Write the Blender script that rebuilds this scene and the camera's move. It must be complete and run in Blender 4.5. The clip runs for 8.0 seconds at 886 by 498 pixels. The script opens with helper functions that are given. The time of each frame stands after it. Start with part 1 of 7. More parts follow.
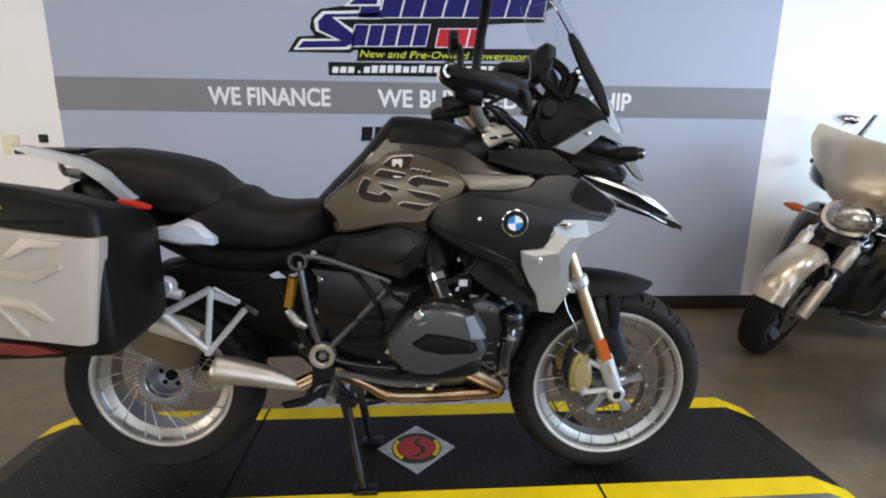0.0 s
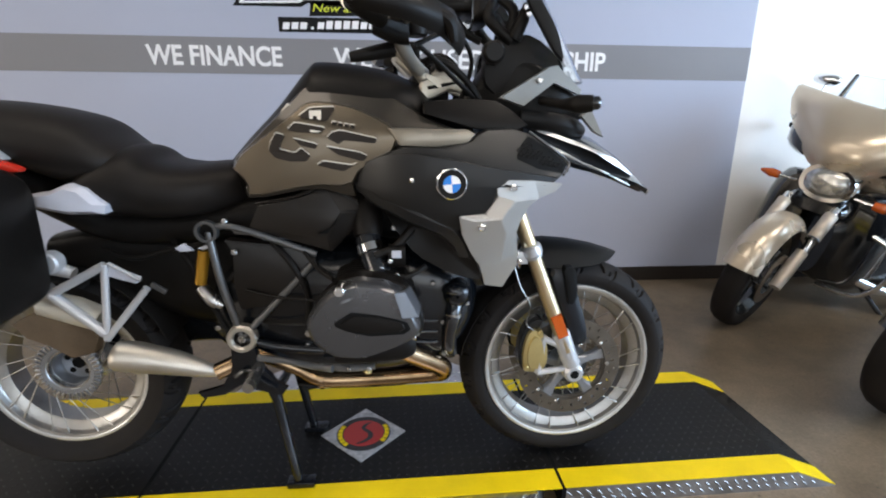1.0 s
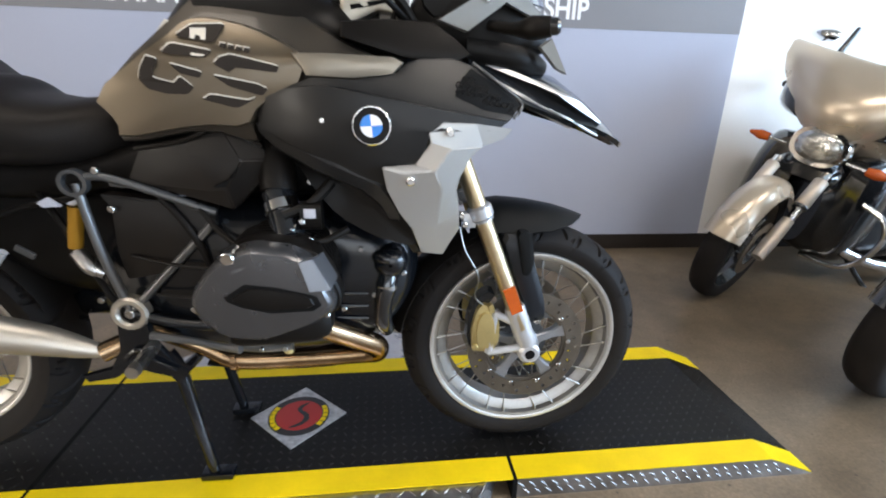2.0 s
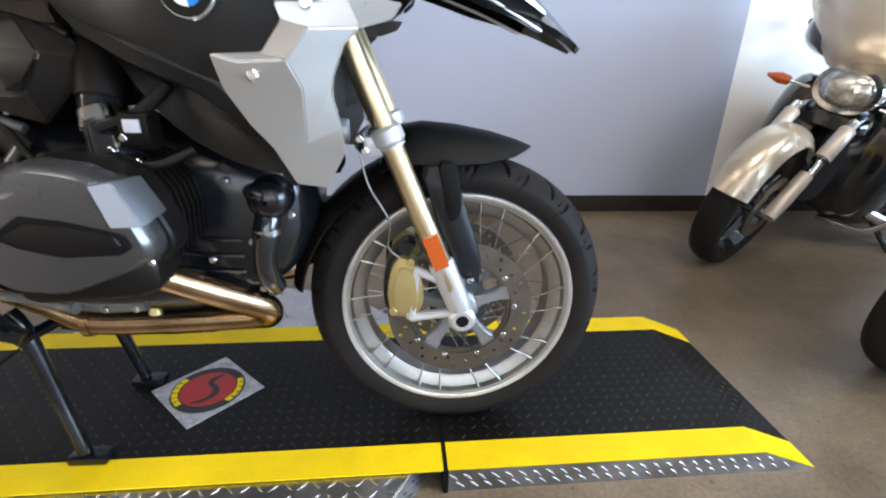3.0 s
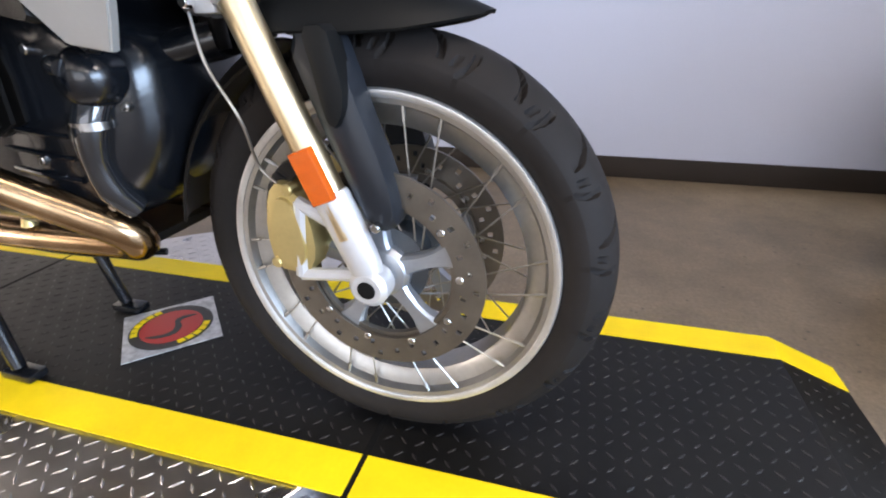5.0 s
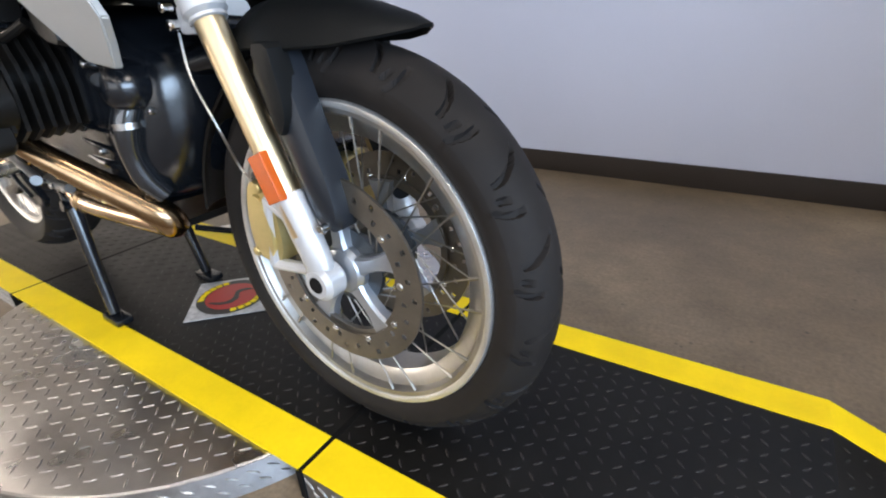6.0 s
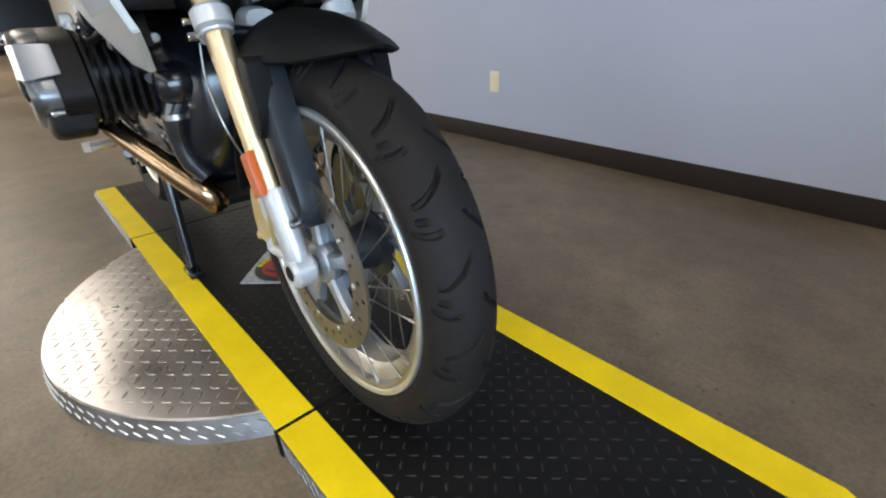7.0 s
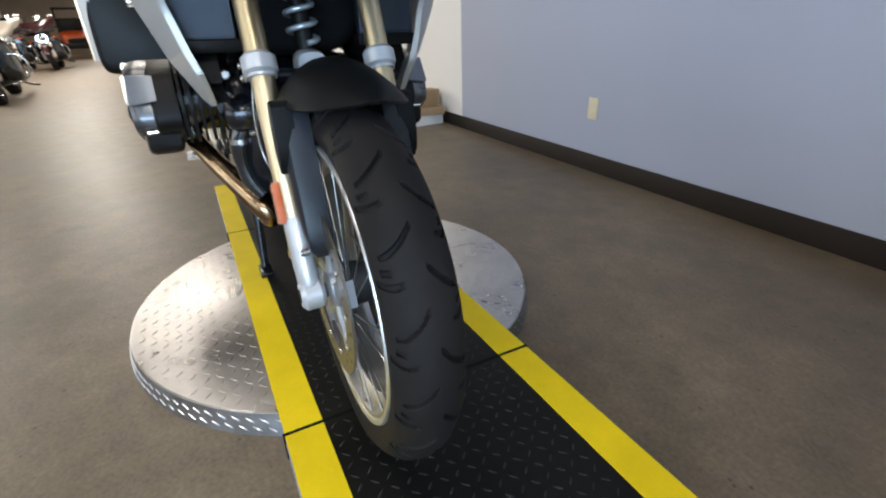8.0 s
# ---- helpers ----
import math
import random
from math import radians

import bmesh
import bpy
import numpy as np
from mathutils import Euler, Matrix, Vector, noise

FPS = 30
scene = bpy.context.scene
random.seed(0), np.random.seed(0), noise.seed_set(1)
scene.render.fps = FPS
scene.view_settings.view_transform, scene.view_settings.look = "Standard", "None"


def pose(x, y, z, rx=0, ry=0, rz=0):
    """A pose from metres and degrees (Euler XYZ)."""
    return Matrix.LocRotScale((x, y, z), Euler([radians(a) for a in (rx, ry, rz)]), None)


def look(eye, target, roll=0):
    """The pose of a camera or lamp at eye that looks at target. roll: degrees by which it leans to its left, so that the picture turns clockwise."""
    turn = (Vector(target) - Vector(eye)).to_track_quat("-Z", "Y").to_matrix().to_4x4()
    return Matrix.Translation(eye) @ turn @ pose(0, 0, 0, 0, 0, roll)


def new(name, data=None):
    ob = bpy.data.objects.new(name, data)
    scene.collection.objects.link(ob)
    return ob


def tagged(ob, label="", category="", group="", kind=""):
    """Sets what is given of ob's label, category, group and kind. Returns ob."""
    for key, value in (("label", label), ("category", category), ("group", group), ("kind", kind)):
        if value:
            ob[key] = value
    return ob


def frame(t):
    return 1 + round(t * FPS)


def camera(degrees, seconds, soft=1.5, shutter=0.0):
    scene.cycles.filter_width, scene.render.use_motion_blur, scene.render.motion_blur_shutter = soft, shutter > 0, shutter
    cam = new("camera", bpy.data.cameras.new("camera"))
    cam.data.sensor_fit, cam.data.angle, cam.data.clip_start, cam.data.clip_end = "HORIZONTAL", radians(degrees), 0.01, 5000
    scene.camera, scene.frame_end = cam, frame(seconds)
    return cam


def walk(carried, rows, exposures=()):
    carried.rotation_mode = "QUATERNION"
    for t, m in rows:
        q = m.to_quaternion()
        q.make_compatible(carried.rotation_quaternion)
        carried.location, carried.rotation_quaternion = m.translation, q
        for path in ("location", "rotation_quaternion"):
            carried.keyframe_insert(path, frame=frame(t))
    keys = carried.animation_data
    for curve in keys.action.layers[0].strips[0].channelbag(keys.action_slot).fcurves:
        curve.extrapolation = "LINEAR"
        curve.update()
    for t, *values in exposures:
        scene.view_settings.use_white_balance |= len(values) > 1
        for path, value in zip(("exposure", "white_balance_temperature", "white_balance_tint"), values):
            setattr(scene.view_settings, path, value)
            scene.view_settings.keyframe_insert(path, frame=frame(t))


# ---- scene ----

# The plan is drawn in units of K metres; lengths grow to metres where they are built.
K = 1.05
cam = camera(85.9, 8.0, soft=2.0, shutter=0.3)
PATH = [
    (0, (0.1333, -1.5495, 1.1190), (0.2314, 0.3095, 0.7181), 0.6),
    (0.5, (0.2029, -1.4990, 1.0971), (0.3181, 0.3505, 0.6552), 0.6),
    (1, (0.2686, -1.4095, 1.0695), (0.4238, 0.4219, 0.5686), 0.4),
    (1.2, (0.3000, -1.3724, 1.0638), (0.4714, 0.4533, 0.5467), 0.7),
    (2.3, (0.4552, -1.1838, 0.9762), (0.6629, 0.5895, 0.3114), 1.5),
    (2.5, (0.4981, -1.1429, 0.9524), (0.7029, 0.6238, 0.2714), 1.3),
    (3, (0.6333, -1.0552, 0.8733), (0.7790, 0.6971, 0.1410), 1.3),
    (3.5, (0.7362, -0.9724, 0.7990), (0.7829, 0.7619, 0.0114), 1.8),
    (4, (0.8257, -0.8752, 0.7448), (0.7562, 0.8438, -0.0724), 1.2),
    (4.5, (0.9181, -0.7876, 0.7171), (0.6781, 0.9171, -0.0971), 0.9),
    (5, (0.9962, -0.7248, 0.6952), (0.4971, 0.9133, -0.1371), -1.1),
    (5.2, (1.0486, -0.7057, 0.7000), (0.4486, 0.9010, -0.1295), -1.3),
    (6.3, (1.2905, -0.5810, 0.7105), (0.2010, 0.7352, -0.1305), -2.8),
    (6.5, (1.3371, -0.5486, 0.7238), (0.1752, 0.6943, -0.1333), -2.3),
    (7, (1.4000, -0.4752, 0.7410), (0.0981, 0.6124, -0.1248), -2.7),
    (7.5, (1.4762, -0.3810, 0.7581), (0.0390, 0.5238, -0.1038), -1.8),
    (8, (1.4857, -0.3267, 0.7895), (-0.0657, 0.4219, -0.0238), -1.9),
]
walk(cam, [(t, look(Vector(eye) * K, Vector(target) * K, roll)) for t, eye, target, roll in PATH],
     [(0, -0.37, 6580, 12), (1, -0.22, 6560, 12), (2.5, 0.10, 6500, 12), (4.0, 0.33, 6430, 16), (5.0, 0.46, 6620, 17), (6.5, 0.02, 6630, 11), (8, -0.32, 6330, 9)])


# ---- world and lights ----
world = bpy.data.worlds.new("sky")
scene.world = world
world.use_nodes = True
nt = world.node_tree
sky = nt.nodes.new("ShaderNodeTexSky")
sky.sky_type = "NISHITA"
sky.sun_disc = False
sky.sun_elevation = radians(48)
sky.sun_rotation = radians(150)
nt.links.new(sky.outputs[0], nt.nodes["Background"].inputs[0])
nt.nodes["Background"].inputs[1].default_value = 0.10
scene.view_settings.exposure = 0.0


def area_lamp(name, eye, target, w, h, power, colour):
    data = bpy.data.lights.new(name, "AREA")
    data.shape, data.size, data.size_y, data.energy, data.color = "RECTANGLE", w * K, h * K, power, colour
    ob = new(name, data)
    ob.matrix_world = look(Vector(eye) * K, Vector(target) * K)
    return ob


# daylight standing in the window openings
area_lamp("daylight_east", (6.75, -3.0, 1.6), (0.0, -1.5, 0.9), 4.6, 2.3, 740, (0.53, 0.745, 1.0))
area_lamp("daylight_south", (1.4, -6.9, 1.6), (1.4, 0.0, 0.9), 5.4, 2.3, 125, (0.86, 0.93, 1.0))
# warm fill added out of view to brighten the far floor
area_lamp("fill_southwest", (-11.0, -6.9, 1.6), (-9.5, 0.0, 0.3), 5.2, 2.3, 640, (1.0, 0.93, 0.82))
# fluorescent troffers of the ceiling; the last three added to brighten the far end
TROFFERS = [(-5.6, -0.9), (-3.2, -0.9), (-0.8, -0.9), (1.6, -0.9), (4.0, -0.9), (-5.6, -4.2), (-3.2, -4.2), (-0.8, -4.2), (1.6, -4.2), (4.0, -4.2), (-9.0, -2.5), (-11.5, -2.5), (-15.5, -3.5), (-19.5, -3.5), (-24.0, -3.5)]
for x, y in TROFFERS:
    area_lamp("troffer_light", (x, y, 3.20), (x, y, 0.0), 1.2, 0.6, 125 if x < -8 else 40 if x < -5 else 44 if x > 3 else 12 if x < 0 else 30, (1.0, 0.905, 0.79))


# ---- materials ----
def mat(name, colour, rough=0.5, metal=0.0, var=0.12, scale=8.0, fine=140.0, bump=0.08, coat=0.0, wear=0.15, tint=None, spec=0.5, bdist=0.002):
    """A surface with broad tone changes, fine grain in colour, gloss and relief."""
    m = bpy.data.materials.new(name)
    m.use_nodes = True
    t = m.node_tree
    b = t.nodes["Principled BSDF"]
    co = t.nodes.new("ShaderNodeTexCoord")
    big = t.nodes.new("ShaderNodeTexNoise")
    big.inputs["Scale"].default_value, big.inputs["Detail"].default_value = scale, 5.0
    small = t.nodes.new("ShaderNodeTexNoise")
    small.inputs["Scale"].default_value, small.inputs["Detail"].default_value = fine, 4.0
    for n in (big, small):
        t.links.new(co.outputs["Object"], n.inputs["Vector"])
    ramp = t.nodes.new("ShaderNodeValToRGB")
    lo = [c * (1 - var) for c in colour]
    hi = [min(1.0, c * (1 + var)) for c in (tint or colour)]
    ramp.color_ramp.elements[0].position, ramp.color_ramp.elements[1].position = 0.3, 0.72
    ramp.color_ramp.elements[0].color, ramp.color_ramp.elements[1].color = (*lo, 1), (*hi, 1)
    t.links.new(big.outputs["Fac"], ramp.inputs["Fac"])
    mix = t.nodes.new("ShaderNodeMix")
    mix.data_type, mix.blend_type = "RGBA", "MULTIPLY"
    mix.inputs["Factor"].default_value = min(1.0, var * 2)
    t.links.new(ramp.outputs["Color"], mix.inputs["A"])
    grey = t.nodes.new("ShaderNodeMapRange")
    grey.inputs["To Min"].default_value, grey.inputs["To Max"].default_value = 0.6, 1.25
    t.links.new(small.outputs["Fac"], grey.inputs["Value"])
    t.links.new(grey.outputs["Result"], mix.inputs["B"])
    t.links.new(mix.outputs["Result"], b.inputs["Base Color"])
    rr = t.nodes.new("ShaderNodeMapRange")
    rr.inputs["To Min"].default_value = max(0.02, rough * (1 - wear))
    rr.inputs["To Max"].default_value = min(1.0, rough * (1 + wear))
    t.links.new(big.outputs["Fac"], rr.inputs["Value"])
    t.links.new(rr.outputs["Result"], b.inputs["Roughness"])
    if bump:
        bp = t.nodes.new("ShaderNodeBump")
        bp.inputs["Strength"].default_value, bp.inputs["Distance"].default_value = bump, bdist
        t.links.new(small.outputs["Fac"], bp.inputs["Height"])
        t.links.new(bp.outputs["Normal"], b.inputs["Normal"])
    b.inputs["Metallic"].default_value = metal
    b.inputs["Coat Weight"].default_value = coat
    b.inputs["Coat Roughness"].default_value = 0.06
    b.inputs["Specular IOR Level"].default_value = spec
    return m


def glow(name, colour, power):
    m = bpy.data.materials.new(name)
    m.use_nodes = True
    b = m.node_tree.nodes["Principled BSDF"]
    b.inputs["Base Color"].default_value = (*colour, 1)
    b.inputs["Emission Color"].default_value = (*colour, 1)
    b.inputs["Emission Strength"].default_value = power
    return m


def glass(name, colour, rough=0.02):
    m = bpy.data.materials.new(name)
    m.use_nodes = True
    b = m.node_tree.nodes["Principled BSDF"]
    b.inputs["Base Color"].default_value = (*colour, 1)
    b.inputs["Transmission Weight"].default_value = 1.0
    b.inputs["Roughness"].default_value = rough
    b.inputs["IOR"].default_value = 1.45
    return m


def concrete(name):
    """Ground and sealed concrete: broad stains, mid mottling, fine aggregate and sparse dark pits."""
    m = mat(name, (0.144, 0.108, 0.0695), 0.44, var=0.22, scale=1.1, fine=36, bump=0.22, tint=(0.184, 0.141, 0.095), wear=0.3, bdist=0.002)
    t = m.node_tree
    b = t.nodes["Principled BSDF"]
    was = b.inputs["Base Color"].links[0].from_socket
    co = t.nodes.new("ShaderNodeTexCoord")
    last = was
    for kind, scale, lo, hi, dark, light in (("noise", 7.0, 0.35, 0.68, 0.80, 1.14), ("noise", 95.0, 0.3, 0.7, 0.72, 1.24), ("pit", 17.0, 0.045, 0.10, 0.45, 1.0), ("noise", 2.4, 0.60, 0.70, 1.0, 0.80)):
        tex = t.nodes.new("ShaderNodeTexVoronoi" if kind == "pit" else "ShaderNodeTexNoise")
        tex.inputs["Scale"].default_value = scale
        if kind == "noise":
            tex.inputs["Detail"].default_value = 6.0
            tex.inputs["Roughness"].default_value = 0.65
        t.links.new(co.outputs["Object"], tex.inputs["Vector"])
        rng = t.nodes.new("ShaderNodeMapRange")
        rng.inputs["From Min"].default_value, rng.inputs["From Max"].default_value = lo, hi
        rng.inputs["To Min"].default_value, rng.inputs["To Max"].default_value = dark, light
        t.links.new(tex.outputs["Distance" if kind == "pit" else "Fac"], rng.inputs["Value"])
        mul = t.nodes.new("ShaderNodeMix")
        mul.data_type, mul.blend_type = "RGBA", "MULTIPLY"
        mul.inputs["Factor"].default_value = 1.0
        t.links.new(last, mul.inputs["A"])
        t.links.new(rng.outputs["Result"], mul.inputs["B"])
        last = mul.outputs["Result"]
    t.links.new(last, b.inputs["Base Color"])
    return m


M = {
    "concrete": concrete("sealed_concrete"),
    "grey_paint": mat("grey_wall_paint", (0.362, 0.392, 0.492), 0.6, var=0.03, scale=1.2, fine=90, bump=0.05),
    "white_paint": mat("white_wall_paint", (0.80, 0.785, 0.76), 0.6, var=0.03, scale=1.5, fine=90, bump=0.05),
    "stripe": mat("charcoal_wall_paint", (0.19, 0.19, 0.205), 0.6, var=0.05, scale=1.5, fine=90, bump=0.04),
    "letter": mat("white_vinyl", (0.78, 0.78, 0.80), 0.5, var=0.03, scale=6, bump=0.0),
    "rubber_base": mat("brown_rubber_skirting", (0.019, 0.0145, 0.012), 0.6, var=0.15, scale=3, spec=0.2),
    "ceiling": mat("ceiling_tile", (0.32, 0.31, 0.29), 0.8, var=0.06, scale=3),
    "black_deck": mat("black_deck_paint", (0.0068, 0.0063, 0.0060), 0.44, var=0.3, scale=9, fine=60, bump=0.1, wear=0.3, spec=0.2),
    "lug": mat("worn_black_tread", (0.0115, 0.0108, 0.0105), 0.44, var=0.4, scale=14, fine=60, bump=0.05, wear=0.4, spec=0.35),
    "alu_plate": mat("aluminium_plate", (0.60, 0.58, 0.57), 0.29, metal=1.0, var=0.12, scale=7, fine=42, bump=0.10, wear=0.4),
    "rim_side": mat("scuffed_aluminium_edge", (0.34, 0.33, 0.33), 0.44, metal=1.0, var=0.25, scale=12, fine=90, bump=0.08, wear=0.4),
    "rim_lug": mat("bright_aluminium_lug", (0.72, 0.72, 0.72), 0.30, metal=1.0, var=0.1, scale=30, fine=90, bump=0.02),
    "skirt_lug": mat("dull_aluminium_lug", (0.32, 0.315, 0.31), 0.45, metal=1.0, var=0.15, scale=30, fine=90, bump=0.02),
    "yellow": mat("yellow_safety_tape", (0.83, 0.605, 0.005), 0.5, var=0.08, scale=10, fine=120, bump=0.12, spec=0.22),
    "tan_paint": mat("tan_wall_paint", (0.22, 0.17, 0.12), 0.7, var=0.15, scale=1.2),
    # near-black joints; also solid discs and plates for the shade in holes
    "gap": mat("dark_gap", (0.005, 0.005, 0.005), 0.7, var=0.1, spec=0.1),
}


# ---- mesh helpers ----
def part(name, bm, material, parent=None, label="", smooth=35):
    """Links a bmesh as one mesh object under a thing or a part."""
    bm.transform(Matrix.Scale(K, 4))
    bmesh.ops.recalc_face_normals(bm, faces=bm.faces)
    me = bpy.data.meshes.new(name)
    bm.to_mesh(me)
    bm.free()
    me.materials.append(material)
    if smooth:
        me.shade_smooth()
        me.set_sharp_from_angle(angle=radians(smooth))
    ob = new(name, me)
    if parent is not None:
        ob.parent = parent
    if label:
        ob["label"] = label
    return ob


def base(name, at, rz=0.0, rx=0.0, ry=0.0):
    """An empty at the base of a thing, at a place of the plan."""
    ob = new(name)
    ob.matrix_world = pose(at[0] * K, at[1] * K, at[2] * K, rx, ry, rz)
    return ob


def add_box(bm, lo, hi, bev=0.0, seg=2):
    lo, hi = Vector(lo), Vector(hi)
    made = bmesh.ops.create_cube(bm, size=1.0)["verts"]
    for v in made:
        v.co = Vector((lo[i] + (v.co[i] + 0.5) * (hi[i] - lo[i]) for i in range(3)))
    if bev:
        bmesh.ops.bevel(bm, geom=list({e for v in made for e in v.link_edges}), offset=bev, segments=seg, affect="EDGES", profile=0.6)
    return bm


def box(lo, hi, bev=0.0, seg=2):
    return add_box(bmesh.new(), lo, hi, bev, seg)


def smooth_path(pts, n=6, closed=False):
    """Catmull-Rom through the points."""
    pts = [Vector(p) for p in pts]
    if len(pts) < 3:
        return pts
    out = []
    m = len(pts)
    for i in range(m if closed else m - 1):
        if closed:
            a, b, c, d = (pts[(i + k) % m] for k in (-1, 0, 1, 2))
        else:
            a, b, c, d = pts[max(i - 1, 0)], pts[i], pts[i + 1], pts[min(i + 2, m - 1)]
        for k in range(n):
            s = k / n
            out.append(0.5 * (2 * b + (c - a) * s + (2 * a - 5 * b + 4 * c - d) * s * s + (3 * b - a - 3 * c + d) * s**3))
    if not closed:
        out.append(pts[-1])
    return out


def add_rings(bm, rings, caps=True, closed=False):
    """Skins loops of equal length."""
    loops = [[bm.verts.new(p) for p in r] for r in rings]
    n = len(loops[0])
    pairs = list(zip(loops, loops[1:])) + ([(loops[-1], loops[0])] if closed else [])
    for a, b in pairs:
        for i in range(n):
            bm.faces.new((a[i], a[(i + 1) % n], b[(i + 1) % n], b[i]))
    if caps and not closed:
        bm.faces.new(loops[0][::-1])
        bm.faces.new(loops[-1])
    return bm


def add_tube(bm, pts, r, n=12, k=6, closed=False):
    """A round tube through the points; r is one radius or one for each given point."""
    path = smooth_path(pts, k, closed)
    m = len(path)
    rs = list(r) if isinstance(r, (list, tuple)) else [r] * len(pts)
    rings, up = [], None
    for i, p in enumerate(path):
        d = (path[(i + 1) % m] - path[i - 1]) if closed else (path[min(i + 1, m - 1)] - path[max(i - 1, 0)])
        d.normalize()
        if up is None:
            up = d.orthogonal().normalized()
        up = (up - d * up.dot(d)).normalized()
        side = d.cross(up)
        f = i / max(1, m - 1) * (len(rs) - 1)
        j = min(int(f), len(rs) - 2) if len(rs) > 1 else 0
        rad = rs[j] + (rs[min(j + 1, len(rs) - 1)] - rs[j]) * (f - j)
        rings.append([p + rad * (math.cos(a) * up + math.sin(a) * side) for a in (2 * math.pi * q / n for q in range(n))])
    return add_rings(bm, rings, closed=closed)


def tube(pts, r, n=12, k=6, closed=False):
    return add_tube(bmesh.new(), pts, r, n, k, closed)


def add_cyl(bm, a, b, r, n=20, bev=0.0):
    """A straight round bar from a to b with eased ends."""
    a, b = Vector(a), Vector(b)
    d = (b - a).normalized()
    up = d.orthogonal().normalized()
    side = d.cross(up)
    ring = lambda p, rad: [p + rad * (math.cos(q) * up + math.sin(q) * side) for q in (2 * math.pi * i / n for i in range(n))]
    if bev:
        return add_rings(bm, [ring(a, r - bev), ring(a + d * bev, r), ring(b - d * bev, r), ring(b, r - bev)])
    return add_rings(bm, [ring(a, r), ring(b, r)])


def cyl(a, b, r, n=20, bev=0.0):
    return add_cyl(bmesh.new(), a, b, r, n, bev)


def add_lathe(bm, prof, n=64, at=(0, 0, 0)):
    """Turns a closed profile of (radius, y) round the y axis."""
    rings = []
    for i in range(n):
        a = 2 * math.pi * i / n
        rings.append([(at[0] + r * math.cos(a), at[1] + y, at[2] + r * math.sin(a)) for r, y in prof])
    return add_rings(bm, rings, closed=True)


def lathe(prof, n=64, at=(0, 0, 0)):
    return add_lathe(bmesh.new(), prof, n, at)


def soften(prof, times=1, cut=0.22):
    """Cuts the corners of a closed outline."""
    for _ in range(times):
        out = []
        for i, p in enumerate(prof):
            q = prof[(i + 1) % len(prof)]
            out += [tuple(a + (b - a) * cut for a, b in zip(p, q)), tuple(a + (b - a) * (1 - cut) for a, b in zip(p, q))]
        prof = out
    return prof


def add_pillow(bm, prof, y, thick=0.02, bulge=0.01, edge=0.006, cuts=1, side=-1, lean=None, rings=(1.0, 0.97, 0.86, 0.6, 0.3)):
    """A moulded panel: an outline in x and z, standing at y, that swells outwards towards its middle."""
    prof = soften(prof, cuts) if cuts else prof
    cx, cz = sum(p[0] for p in prof) / len(prof), sum(p[1] for p in prof) / len(prof)
    yy = (lambda x, z: y + lean(x, z)) if lean else (lambda x, z: y)
    loops = [[(x, side * (yy(x, z) - thick), z) for x, z in prof], [(x, side * (yy(x, z) - edge), z) for x, z in prof]]
    for s in rings[1:]:
        row = []
        for x, z in prof:
            px, pz = cx + (x - cx) * s, cz + (z - cz) * s
            row.append((px, side * (yy(px, pz) + bulge * (1 - s * s)), pz))
        loops.append(row)
    return add_rings(bm, loops)


def pillow(*a, **k):
    return add_pillow(bmesh.new(), *a, **k)


def facets(verts, faces, thick, s, bev=0.0018):
    """A folded plate: corners (x, z, how far out), its faces, and a thickness inwards."""
    bm = bmesh.new()
    outer = [bm.verts.new((x, s * h, z)) for x, z, h in verts]
    inner = [bm.verts.new((x, s * (h - thick), z)) for x, z, h in verts]
    edges = {}
    for f in faces:
        bm.faces.new([outer[i] for i in f])
        bm.faces.new([inner[i] for i in reversed(f)])
        for a, b in zip(f, f[1:] + f[:1]):
            edges[(a, b)] = True
    for a, b in edges:
        if (b, a) not in edges:
            bm.faces.new((outer[b], outer[a], inner[a], inner[b]))
    bmesh.ops.recalc_face_normals(bm, faces=bm.faces)
    if bev:
        sharp = [e for e in bm.edges if e.is_manifold and e.calc_face_angle(0.0) > radians(14)]
        bmesh.ops.bevel(bm, geom=sharp, offset=bev, segments=2, affect="EDGES", clamp_overlap=True)
    return bm


def add_loft(bm, stations, n=28, axis=0):
    """Rounded cross-sections along x: (x, low, high, half width, roundness, y of the middle)."""
    rings = []
    for st in stations:
        x, lo, hi, w, e = st[:5]
        yc = st[5] if len(st) > 5 else 0.0
        zc, h = (lo + hi) / 2, (hi - lo) / 2
        row = []
        for i in range(n):
            a = 2 * math.pi * i / n
            c, s = math.cos(a), math.sin(a)
            row.append((x, yc + w * math.copysign(abs(c) ** (2 / e), c), zc + h * math.copysign(abs(s) ** (2 / e), s)))
        rings.append(row)
    return add_rings(bm, rings)


def blend(stations, k=4):
    """Smooths a list of stations with extra ones between."""
    wide = [list(s) + [0.0] * (6 - len(s)) for s in stations]
    out = []
    for i in range(len(wide) - 1):
        a, b, c, d = wide[max(i - 1, 0)], wide[i], wide[i + 1], wide[min(i + 2, len(wide) - 1)]
        for j in range(k):
            s = j / k
            out.append([0.5 * (2 * q + (r - p) * s + (2 * p - 5 * q + 4 * r - t) * s * s + (3 * q - p - 3 * r + t) * s**3) for p, q, r, t in zip(a, b, c, d)])
    return out + [wide[-1]]


def loft(stations, n=28, k=4):
    return add_loft(bmesh.new(), blend(stations, k), n)


